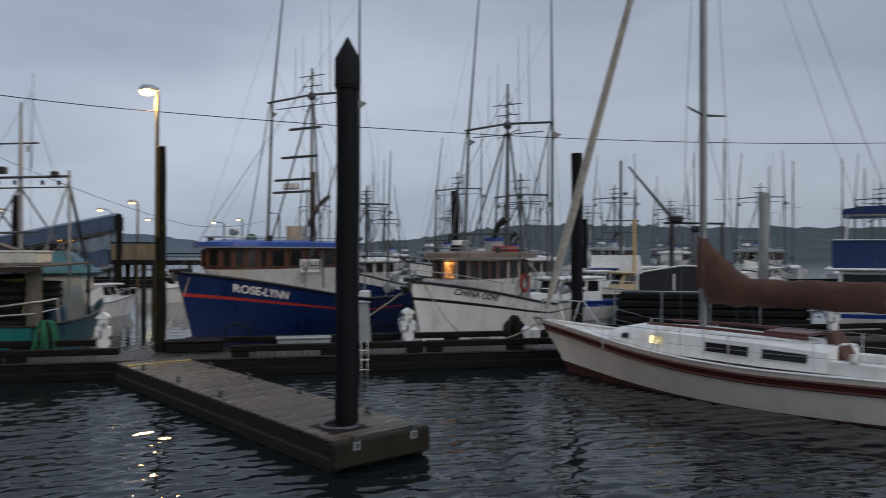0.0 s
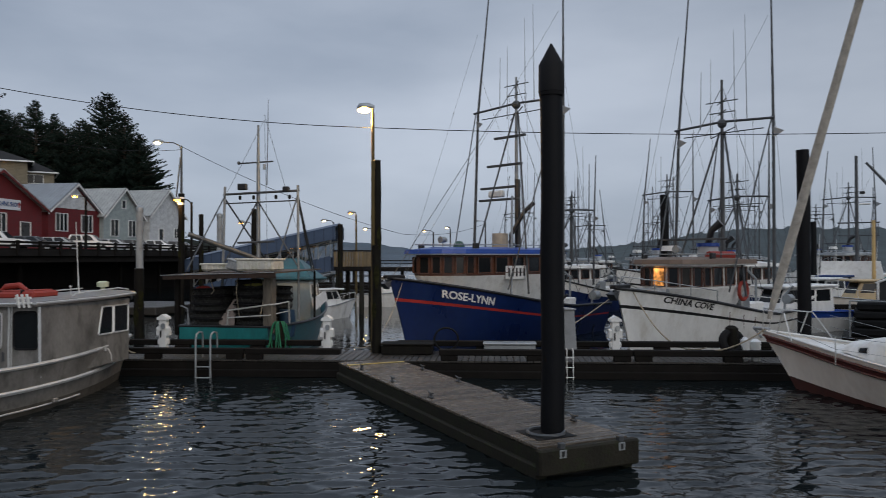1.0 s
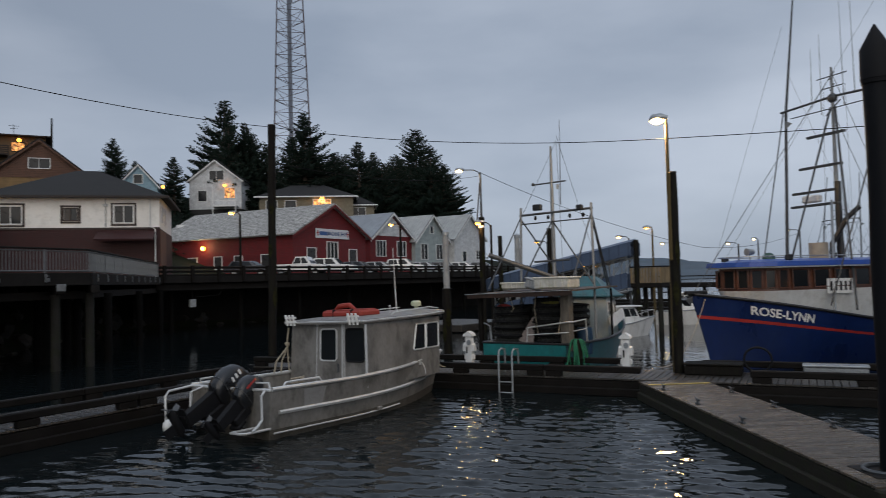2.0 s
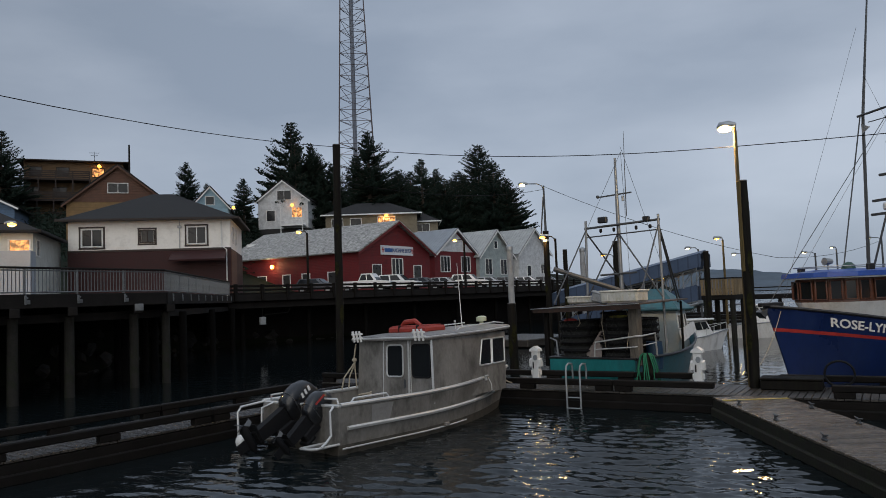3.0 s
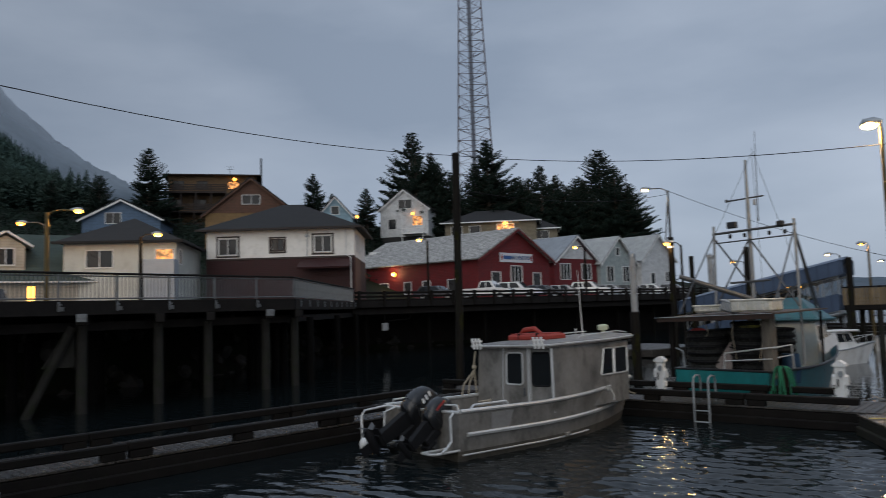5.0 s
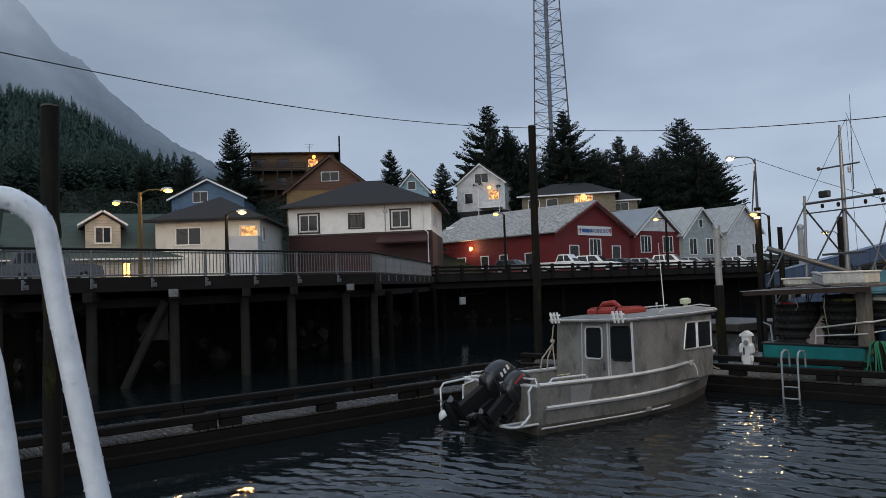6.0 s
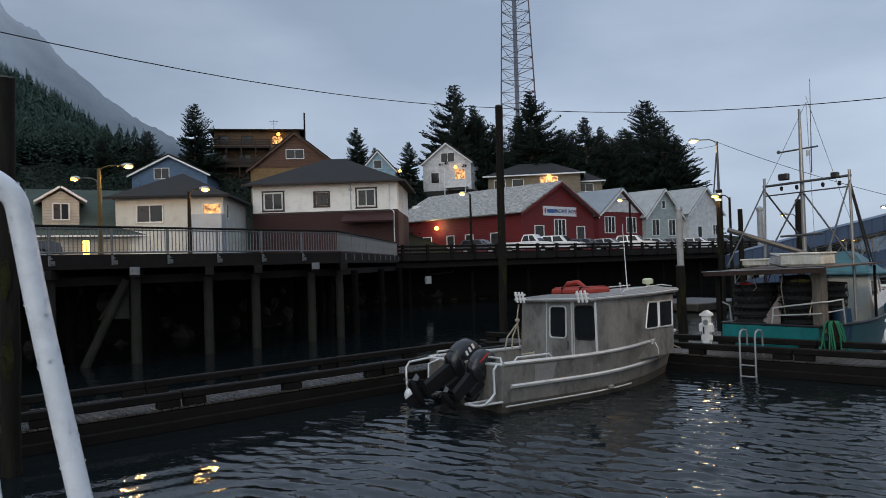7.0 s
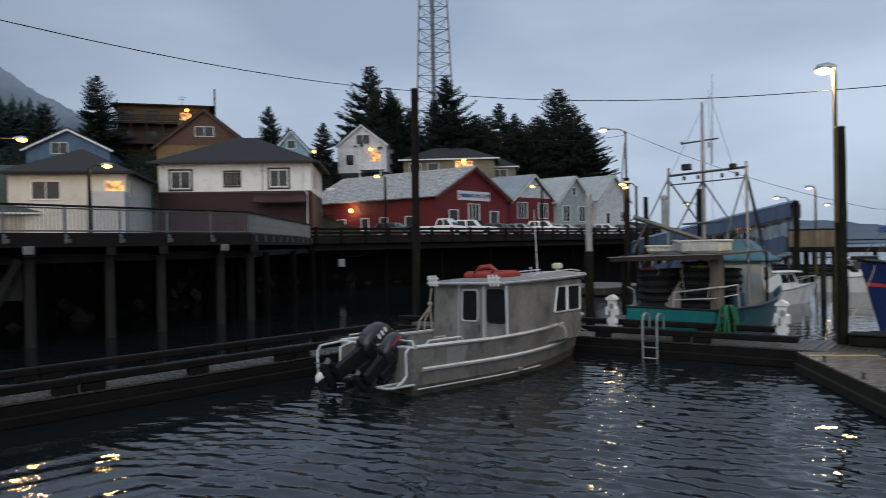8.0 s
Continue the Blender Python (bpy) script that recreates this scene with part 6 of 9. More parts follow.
    raft = thing("life_raft", m @ pose(4.3, 0.15, zz + 0.15) @ Matrix.Scale(0.88, 4), "flat orange life raft pack lashed on the boat's roof", "life raft")
    part("body", Shape().box((0, 0, 0.1), (0.95, 1.75, 0.21), 0.06), ORANGE, raft)
    part("lid", Shape().box((0.03, 0.05, 0.215), (0.8, 1.5, 0.05), 0.02), ORANGE, raft)
    part("hump", Shape().tube([(-0.1, 0.62, 0.2), (-0.1, 0.42, 0.34), (-0.08, -0.02, 0.37), (-0.1, -0.32, 0.22)], [0.05, 0.085, 0.085, 0.05], 8), ORANGE, raft, smooth=True)
    part("strap", Shape().box((0, 0.35, 0.118), (0.98, 0.05, 0.252), 0.06).box((0, -0.45, 0.118), (0.98, 0.05, 0.252), 0.06), RUBBER, raft)
    # bow gear and lines
    part("bow_bitt", Shape().tube([(7.5, 0, 1.15), (7.5, 0, 1.42)], 0.05, 8).tube([(7.5, -0.2, 1.36), (7.5, 0.2, 1.36)], 0.03, 6), ALU_TRIM, b)
    part("rope_bundle", Shape().tube([(7.45 + 0.13 * math.cos(a), -0.25 + 0.16 * math.sin(a), 1.24 + 0.006 * k) for k, a in enumerate([q * 0.55 for q in range(34)])], 0.024, 5), ROPE_MAT, b, "wet mooring rope heaped on the bow")
    part("cleat", Shape().tube([(5.6, -1.16, 1.16), (5.85, -1.1, 1.17)], 0.025, 6).box((5.72, -1.12, 1.1), (0.08, 0.06, 0.12), 0.01).tube([(5.72, -1.2, 1.12), (5.75, -1.28, 0.95), (5.74, -1.3, 0.78)], 0.014, 5), ALU_TRIM, b)
    return b


ALU_M = pose(-14.93, 10.88, 0, -1.6, 0, 90.5)
aluminium_boat(ALU_M)


# sailboat
def sailboat(m):
    b = thing("sailboat", m, "cream-white sailboat with maroon rub rail and brown sail cover", "boat")
    h = Hull(9.2, 3.1, (0.95, 0.93, 1.45), 0.55, 1.3, 0.62, 0.45, 0.45, (1.55, 2.3), 0.5, 0.5)
    part("hull", h.shell([(0.40, 0), (1, 1)]), [ANTIFOUL, CREAM_HULL], b, "cream hull with dull stains", smooth=True)
    part("deck", h.deck(0.06), WHITE_BOAT, b)
    part("toe_rail", h.rim(0.03, -0.02, -0.02), WHITE_BOAT, b, smooth=True)
    for side in (1, -1):
        lo, hi = h.line(1, 0.02, 1.0, 30, side, 0.03, 0.29), h.line(1, 0.02, 1.0, 30, side, 0.03, 0.13)
        s = Shape().add(lo + hi, [(i, i + 1, i + 32, i + 31) if side < 0 else (i + 31, i + 32, i + 1, i) for i in range(30)])
        s.tube(lo, 0.03, 6).tube(hi, 0.03, 6)
        part("rub_rail", s, MAROON, b, "faded maroon rub rail", smooth=True)
    # coach roof
    z = 1.0
    k = Shape()
    rows = [(1.9, 1.75, 0.95, 1.45), (3.2, 1.95, 0.95, 1.52), (5.4, 1.95, 1.0, 1.58), (6.8, 1.5, 1.1, 1.55), (7.7, 0.9, 1.2, 1.36)]
    for x, w, zl, zt in rows:
        k.v += [(x, w / 2 + 0.06, zl), (x, w / 2 - 0.02, zt - 0.08), (x, w / 2 - 0.16, zt), (x, 0, zt + 0.07), (x, -w / 2 + 0.16, zt), (x, -w / 2 + 0.02, zt - 0.08), (x, -w / 2 - 0.06, zl)]
    for i in range(len(rows) - 1):
        for j in range(6):
            a = i * 7 + j
            k.f.append((a, a + 1, a + 8, a + 7)[::-1])
            k.m.append(0)
    k.f += [tuple(range(7)), tuple(range(len(k.v) - 7, len(k.v)))[::-1]]
    k.m += [0, 0]
    coach = part("coach_roof", k, WHITE_BOAT, b, "white coach roof with small dark ports", smooth=True)
    for x0, x1, lit in ((2.3, 3.25, 0), (3.55, 4.6, 0), (5.75, 6.15, 1), (6.85, 7.15, 0)):
        for side in (1, -1):
            q = []
            for x, zz in ((x0, 0), (x1, 0), (x1, 1), (x0, 1)):
                i = max(j for j in range(4) if rows[j][0] <= x)
                t = (x - rows[i][0]) / (rows[i + 1][0] - rows[i][0])
                w, zl, zt = (mix(rows[i][n], rows[i + 1][n], t) for n in (1, 2, 3))
                q.append((x, side * (mix(w / 2 + 0.06, w / 2 - 0.02, mix(0.35, 0.82, zz)) + 0.004), mix(zl, zt - 0.08, mix(0.35, 0.82, zz))))
            wall_pane(coach, *(q[::-1] if side > 0 else q), mat("lit_cabin_port", (0.5, 0.45, 0.25), 0.3, 0.1, 3, emit=(1.0, 0.82, 0.38), emit_strength=2.5) if lit and side > 0 else GLASS, ALU_TRIM, fw=0.03)
    s = Shape()
    for side in (1, -1):
        s.tube([(2.4, side * 0.7, 1.62), (4.5, side * 0.78, 1.68), (6.4, side * 0.6, 1.67)], 0.035, 6)
    part("grab_rail", s, MAROON, b)
    part("hatch", Shape().box((3.0, 0, 1.66), (1.0, 0.8, 0.08), 0.02), MAROON, b)
    part("cockpit_coaming", Shape().box((0.9, 0.85, 1.08), (2.0, 0.12, 0.32), 0.04).box((0.9, -0.85, 1.08), (2.0, 0.12, 0.32), 0.04), WHITE_BOAT, b)
    part("companionway", Shape().prism([(1.7, 1.1), (2.0, 1.1), (2.2, 1.75), (2.05, 1.75)], -0.35, 0.35, "Y"), CANVAS_BROWN, b, "brown canvas dodger panel")
    mx = 5.2
    part("mast", Shape().tube([(mx, 0, 1.0), (mx, 0, 8.0), (mx, 0, 16.5)], [0.095, 0.095, 0.075], 12), SPAR_LIGHT, b, smooth=True)
    s = Shape()
    for side in (1, -1):
        s.tube([(mx, 0, 6.9), (mx - 0.1, side * 0.95, 6.98)], [0.035, 0.02], 6)
    part("spreader", s, SPAR, b)
    part("boom", Shape().tube([(mx - 0.1, 0, 2.35), (mx - 4.3, 0, 2.4)], 0.065, 8), SPAR_LIGHT, b, smooth=True)
    cover = Shape()
    nseg, ring = 26, 12
    for i in range(nseg + 1):
        t = i / nseg
        x = mx + 0.12 - t * 4.25
        hi = mix(3.75, 2.85, step(0.0, 0.35, t)) + 0.05 * noise.noise((t * 9, 0, 0))
        lo = 2.2 + 0.06 * noise.noise((t * 7, 3, 0))
        wd = mix(0.24, 0.16, t) * (0.5 if i in (0, nseg) else 1)
        if t < 0.05:
            hi, lo = 3.95, 2.5
        for k2 in range(ring):
            a = 2 * math.pi * k2 / ring
            f = 1 + 0.14 * noise.noise((t * 14, k2 * 0.9, 7))
            cover.v.append((x, wd * f * math.sin(a), (hi + lo) / 2 + (hi - lo) / 2 * f * math.cos(a)))
    for i in range(nseg):
        for k2 in range(ring):
            q = (k2 + 1) % ring
            cover.f.append((i * ring + k2, i * ring + q, (i + 1) * ring + q, (i + 1) * ring + k2))
            cover.m.append(0)
    cover.f += [tuple(range(ring))[::-1], tuple(range(nseg * ring, nseg * ring + ring))]
    cover.m += [0, 0]
    part("sail_cover", cover, CANVAS_BROWN, b, "bulky brown canvas sail cover on the boom", smooth=True)
    bow = (10.35, 0, 1.5)
    jib = [Vector(bow).lerp(Vector((mx, 0, 16.5)), t) for t in (0.02, 0.06, 0.12, 0.3, 0.6, 0.95)]
    part("furled_jib", Shape().tube(jib, [0.05, 0.1, 0.12, 0.115, 0.09, 0.03], 10), SAIL_SUN, b, "furled headsail in a weathered wrap", smooth=True)
    s = Shape()
    for side in (1, -1):
        s.tube([(mx - 0.2, side * 1.45, 1.0), (mx - 0.1, side * 0.95, 6.98), (mx, 0, 16.4)], 0.007, 5)
        s.tube([(mx + 0.6, side * 1.4, 1.0), (mx, 0, 6.9)], 0.006, 5)
        s.tube([(mx - 0.8, side * 1.45, 1.0), (mx, 0, 6.9)], 0.006, 5)
    s.tube([(-0.2, 0, 1.0), (mx, 0, 16.5)], 0.007, 5)
    s.tube([(mx - 4.2, 0, 2.5), (mx - 0.1, 0, 15)], 0.005, 5)
    part("stay", s, SPAR, b)
    # pulpit and lifelines
    s = Shape()
    for side in (1, -1):
        s.tube([(10.35, side * 0.12, 1.5), (10.25, side * 0.2, 2.05), (9.3, side * 0.55, 2.02), (8.9, side * 0.78, 1.35)], 0.018, 6)
        s.tube([(9.6, side * 0.45, 1.45), (9.4, side * 0.5, 2.02)], 0.016, 6)
    s.tube([(10.25, 0.2, 2.05), (10.45, 0, 2.08), (10.25, -0.2, 2.05)], 0.018, 6)
    part("pulpit", s, ALU_TRIM, b, "tube rail at the bow")
    s, w = Shape(), Shape()
    for side in (1, -1):
        tops = [(8.95, side * 0.78, 1.95)]
        for x, yy in ((7.4, 1.2), (5.6, 1.48), (3.8, 1.5), (2.0, 1.42), (0.4, 1.2)):
            s.tube([(x, side * (yy - 0.05), 0.95), (x, side * (yy - 0.05), 1.62)], 0.014, 6)
            tops.append((x, side * (yy - 0.05), 1.62))
        w.tube(tops, 0.006, 5)
        w.tube([(p[0], p[1], p[2] - 0.3) for p in tops], 0.005, 5)
    part("stanchion", s, ALU_TRIM, b)
    part("lifeline", w, GALV, b)
    part("anchor_roller", Shape().box((10.5, 0, 1.5), (0.5, 0.16, 0.08), 0.02).tube([(10.75, 0, 1.5), (10.5, 0, 1.25)], 0.03, 6), GALV, b)
    part("winch", Shape().tube([(1.4, 0.88, 1.24), (1.4, 0.88, 1.4)], [0.09, 0.07], 10), ALU_TRIM, b)
    return b


sailboat(pose(9.96, 14.8, 0, 0, 0, 132))


# fishing trollers
def troller(m, label, L=12.3, beam=4.2, sheer=(1.35, 1.4, 2.75), hull_mats=None, bands=None, house=(3.6, 9.6), house_w=3.0, z_house=(1.5, 2.85, 3.55),
            house_mat=WHITE_PAINT, band_mat=VARNISH, roof_mat=BLUE_TRIM, cells=None, mast_x=6.0, mast_top=11.6, poles=2.5, pole_top=16.0, cross_z=10.3,
            name=None, boards=False, lit=(), rim_mat=BLACK_PAINT, detail=True, drop=0.6, front_round=0.5):
    b = thing("fishing_boat", m, label, "boat", "fishing boats")
    h = Hull(L - 0.9, beam, sheer, 0.6, 1.0, 0.78, 0.42, 0.6, (1.9, 2.9), 0.2, rise=1.3)
    part("hull", h.shell(bands or [(1, 0)], 40, 26), hull_mats or [WHITE_BOAT], b, smooth=True)
    part("deck", h.deck(0.35), mat("grey_deck_paint", (0.25, 0.26, 0.26), 0.7, 0.2, 2), b)
    part("cap_rail", h.rim(0.055, 0.0, 0.0), rim_mat, b, smooth=True)
    x0, x1 = house
    zb, zw, zr = z_house
    wf = house_w * 0.72
    # deckhouse with a rounded front
    ring = [(x0, -house_w / 2), (x1 - 1.4, -house_w / 2)] + [(x1 - 1.4 + 1.4 * math.sin(a), -house_w / 2 * math.cos(a) ** 0.8) for a in (0.35, 0.7, 1.05, 1.4)] + \
           [(x1 - 1.4 + 1.4 * math.sin(a), house_w / 2 * math.cos(a) ** 0.8) for a in (1.4, 1.05, 0.7, 0.35)] + [(x1 - 1.4, house_w / 2), (x0, house_w / 2)]
    n = len(ring)

    def prism_ring(z0, z1, grow0=0.0, grow1=0.0, slot=0):
        s = Shape()
        c = ((x0 + x1) / 2, 0)
        def g(p, k):
            return (p[0] + k * (1 if p[0] > c[0] else -1), p[1] + k * (1 if p[1] > 0 else -1))
        lo, hi = [g(p, grow0) for p in ring], [g(p, grow1) for p in ring]
        return s.add([(*p, z0) for p in lo] + [(*p, z1) for p in hi], [(i, (i + 1) % n, (i + 1) % n + n, i + n) for i in range(n)] + [tuple(range(n, 2 * n)), tuple(range(n))[::-1]], slot)
    part("house_side", prism_ring(zb - 0.4, zw, -0.55, -0.02), house_mat, b)
    band = part("window_band", prism_ring(zw, zr, -0.02, -0.06), band_mat, b)
    part("roof", prism_ring(zr, zr + 0.07, 0.22, 0.24), WHITE_PAINT, b)
    part("roof_edge", prism_ring(zr + 0.05, zr + 0.22, 0.27, 0.24), roof_mat, b)
    part("roof_crown", prism_ring(zr + 0.22, zr + 0.32, 0.1, -0.5), roof_mat, b)
    part("grab_rail", Shape().tube([(p[0] * 1.0, p[1] * 0.9, zr + 0.42) for p in ring], 0.018, 5), GALV, b)
    for side in (1, -1):
        part("side_lamp", Shape().box((x1 - 1.3, side * (house_w / 2 + 0.12), zr + 0.36), (0.3, 0.14, 0.22), 0.03), BLACK_PAINT, b)
    part("search_light", Shape().tube([(x1 - 0.7, 0.35, zr + 0.3), (x1 - 0.7, 0.35, zr + 0.5)], 0.03, 6).tube([(x1 - 0.85, 0.35, zr + 0.6), (x1 - 0.55, 0.35, zr + 0.6)], [0.1, 0.14], 10), GALV, b)
    # windows: on the straight port and starboard sides and round the front
    q = [(p[0] - 0.0, p[1], 0) for p in ring]
    lit_k = 0
    for i in range(n - 1):
        p0, p1 = ring[i], ring[i + 1]
        ln = math.hypot(p1[0] - p0[0], p1[1] - p0[1])
        if ln > 1.2:
            k = max(1, int(ln / 0.95))
            cl = [((c + 0.14) / k, (c + 0.86) / k) for c in range(k)]
        else:
            cl = [(0.12, 0.88)]
        A, B = (*p0, zw), (*p1, zw)
        for u0, u1 in cl:
            lit_k += 1
            a, c = Vector(A).lerp(Vector(B), u0), Vector(A).lerp(Vector(B), u1)
            up = Vector((0, 0, zr - zw))
            wall_pane(band, a + up * 0.12, c + up * 0.12, c + up * 0.9, a + up * 0.9, GLASS_WARM if lit_k in lit else GLASS, VARNISH, out=0.012, fw=0.07)
    # mast and poles
    part("mast", Shape().tube([(mast_x, 0, 1.2), (mast_x, 0, mast_top * 0.55), (mast_x, 0, mast_top)], [0.11, 0.09, 0.05], 10), SPAR if not boards else SPAR_LIGHT, b, smooth=True)
    for side in (1, -1):
        part("trolling_pole", Shape().tube([(mast_x + 0.1, side * poles, 1.9), (mast_x - 0.15, side * poles * 0.95, cross_z), (mast_x - 0.6, side * poles * 0.83, pole_top)], [0.075, 0.06, 0.03], 8), SPAR, b, "long raised trolling pole", smooth=True)
        part("pole_step", Shape().tube([(mast_x - 0.2, side * poles, 1.95), (mast_x - 0.2, side * beam * 0.45, 1.35)], 0.05, 6), SPAR, b)
        part("flag", Shape().prism([(0, 0), (0.42, -0.2), (0.02, -0.42)], -0.006, 0.006, "X", m=pose(mast_x, side * (poles * 0.96) + 0.05, cross_z - 0.35)), GALV, b)
    part("cross_tree", Shape().tube([(mast_x, -poles, cross_z), (mast_x, 0, cross_z + 0.12), (mast_x, poles, cross_z)], 0.05, 8), SPAR, b)
    s = Shape()
    for dz, wd in ((-0.35, poles * 0.8), (0.5, 0.55), (0.95, 0.7)):
        s.tube([(mast_x, -wd, cross_z + dz), (mast_x, wd, cross_z + dz)], 0.025, 6)
        s.tube([(mast_x - wd * 0.4, -wd * 0.5, cross_z + dz - 0.05), (mast_x + wd * 0.4, wd * 0.5, cross_z + dz + 0.05)], 0.025, 6)
    s.ball((mast_x, 0, cross_z + 0.05), 0.2, 8, 6)
    part("mast_gear", s, SPAR, b)
    for y0 in (-0.9, -0.45, 0.6, 1.1):
        part("antenna", Shape().tube([(mast_x + 0.1, y0, cross_z - 1.0 + abs(y0)), (mast_x + 0.1, y0 * 0.95, cross_z + 3.2 + y0)], [0.02, 0.008], 6), SPAR_LIGHT, b)
    if boards:
        for z, y0, y1 in ((8.95, -1.25, 0.55), (7.7, -1.7, 0.35), (6.7, -2.1, 0.1), (6.15, -2.2, 0.2)):
            part("cross_board", Shape().box((mast_x + 0.05, (y0 + y1) / 2, z), (0.14, y1 - y0, 0.1), 0.01), SPAR, b)
        part("radar", Shape().box((mast_x, -1.2, 6.42), (0.3, 0.85, 0.3), 0.06), WHITE_PAINT, b, "white radar housing", smooth=False)
        part("lower_mast", Shape().tube([(mast_x, 0.05, 3.4), (mast_x, 0.05, 7.0)], 0.13, 10), BLACK_PAINT, b)
        part("vent_drum", Shape().tube([(mast_x + 0.9, -0.2, zr + 0.15), (mast_x + 0.9, -0.2, zr + 0.95)], 0.36, 14), mat("tan_painted_drum", (0.35, 0.30, 0.22), 0.6, 0.2, 3), b, smooth=True)
        part("exhaust", Shape().tube([(mast_x + 0.5, 0.1, zr), (mast_x + 0.5, 0.1, zr + 0.9), (mast_x + 0.2, 0.6, zr + 1.9), (mast_x - 0.1, 0.9, zr + 2.3)], 0.1, 8), BLACK_PAINT, b, smooth=True)
    else:
        part("radar", Shape().tube([(mast_x + 3.2, -0.5, zr + 0.55), (mast_x + 3.2, -0.5, zr + 0.75)], [0.34, 0.3], 14), WHITE_PAINT, b, smooth=True)
        part("radar_post", Shape().tube([(mast_x + 3.2, -0.5, zr + 0.1), (mast_x + 3.2, -0.5, zr + 0.56)], 0.06, 8), SPAR, b)
        part("platform_bar", Shape().box((mast_x + 2.3, 0, zr + 1.0), (0.12, 2.8, 0.08), 0.01).tube([(mast_x + 2.3, -1.1, zr + 1.0), (mast_x + 2.3, -1.1, zr + 0.1)], 0.03, 6).tube([(mast_x + 2.3, 1.1, zr + 1.0), (mast_x + 2.3, 1.1, zr + 0.1)], 0.03, 6), SPAR, b)
        part("funnel", Shape().tube([(mast_x + 1.7, 0.25, zr), (mast_x + 1.7, 0.25, zr + 0.75)], [0.42, 0.38], 14), mat("pale_grey_stack", (0.4, 0.42, 0.44), 0.5, 0.15, 3), b, smooth=True)
        part("funnel_band", Shape().tube([(mast_x + 1.7, 0.25, zr + 0.72), (mast_x + 1.7, 0.25, zr + 0.86)], 0.43, 14), BLUE_TRIM, b)
        part("exhaust", Shape().tube([(mast_x + 1.7, 0.25, zr + 0.8), (mast_x + 1.7, 0.4, zr + 1.35), (mast_x + 1.6, 0.75, zr + 1.65)], [0.14, 0.13, 0.17], 10), BLACK_PAINT, b, smooth=True)
    # stays
    def stay(pts, r, seg):
        part("stay", Shape().tube(pts, r, seg), SPAR, b)
    for side in (1, -1):
        stay([(mast_x, side * 0.1, cross_z - 0.3), (mast_x + 1.4, side * beam * 0.42, 2.0)], 0.045, 6)
        stay([(mast_x, 0, mast_top - 0.2), (mast_x - 3, side * beam * 0.45, 1.5)], 0.01, 5)
        stay([(mast_x, side * poles * 0.9, pole_top - 2), (L - 0.6, 0, sheer[2])], 0.006, 5)
        stay([(mast_x, side * poles * 0.95, cross_z), (mast_x + 2.6, side * beam * 0.40, 2.2)], 0.03, 6)
        stay([(mast_x - 0.2, side * poles * 0.9, pole_top - 4), (0.3, side * 1.2, 1.6)], 0.006, 5)
    stay([(mast_x, 0, mast_top - 0.3), (L - 0.1, 0, sheer[2] + 0.1)], 0.014, 5)
    stay([(mast_x, 0, cross_z - 0.5), (0.3, 0, 1.8)], 0.012, 5)
    stay([(mast_x, -0.4, cross_z + 0.5), (mast_x + 0.3, -0.4, 3.8)], 0.006, 5)
    stay([(mast_x, 0.6, cross_z + 0.5), (mast_x + 0.3, 0.9, 3.8)], 0.006, 5)
    # foredeck gear
    part("anchor_winch", Shape().box((L - 2.2, 0, sheer[2] - 0.35), (0.6, 0.9, 0.4), 0.05).tube([(L - 2.2, -0.6, sheer[2] - 0.2), (L - 2.2, 0.6, sheer[2] - 0.2)], 0.14, 10), GALV, b)
    part("bow_roller", Shape().box((L - 0.15, 0, sheer[2] + 0.05), (0.9, 0.28, 0.14), 0.03), BLACK_PAINT, b)
    s = Shape()
    for side in (1, -1):
        p = [h.at(u, 1, side) for u in (0.72, 0.82, 0.92, 0.99)]
        s.tube([(v.x, v.y, v.z + 0.42) for v in p], 0.02, 6)
        for v in p:
            s.tube([(v.x, v.y, v.z), (v.x, v.y, v.z + 0.42)], 0.018, 6)
    if detail and not boards:
        part("bow_rail", s, GALV, b)
    for k, u in enumerate((0.5, 0.58, 0.66)):
        q = h.at(u, 1, 1)
        part("scupper_stain", Shape().slab((q.x, q.y + 0.012, q.z - 0.25), (q.x + 0.05, q.y + 0.012, q.z - 0.25), (q.x + 0.04, q.y + 0.002, q.z - 0.8), (q.x + 0.015, q.y + 0.002, q.z - 0.75), 0.004), ANTIFOUL, b, "rusty streak under a scupper") if not boards else None
    part("anchor", Shape().tube([(L - 0.35, 0, sheer[2] + 0.08), (L + 0.25, 0, sheer[2] - 0.1)], 0.035, 6).prism([(0, 0), (0.34, -0.12), (0.1, -0.34)], -0.16, 0.16, "Y", m=pose(L + 0.12, 0, sheer[2] - 0.08)), SPAR, b, "dark stowed anchor at the stem")
    part("fish_hold_gear", Shape().box((x0 - 0.5, 0.75, 1.75), (0.7, 0.5, 0.7), 0.05).tube([(x0 - 1.2, -0.9, 1.4), (x0 - 1.2, -0.9, 2.3)], 0.25, 12).tube([(x0 - 2.2, 0.6, 1.3), (x0 - 2.2, 0.6, 2.6), (x0 - 1.4, 0.3, 3.3)], 0.05, 6), GALV, b)
    # after deck: cockpit box, davits and buoys
    part("hatch", Shape().box((x0 - 1.5, 0, 1.35), (1.6, 1.8, 0.6), 0.05), WHITE_PAINT, b)
    part("gurdy", Shape().tube([(1.4, beam * 0.36, 1.3), (1.4, beam * 0.36, 1.9), (1.4, beam * 0.45, 2.3)], 0.05, 8).tube([(1.2, beam * 0.4, 1.75), (1.6, beam * 0.4, 1.75)], 0.2, 12), GALV, b)
    if name:
        text, size, mid, dropz, mm, squeeze, slant = name
        part("name", h.letters(text, size, mid, dropz, 1, squeeze, slant), mm, b, "painted boat name")
    return b, h


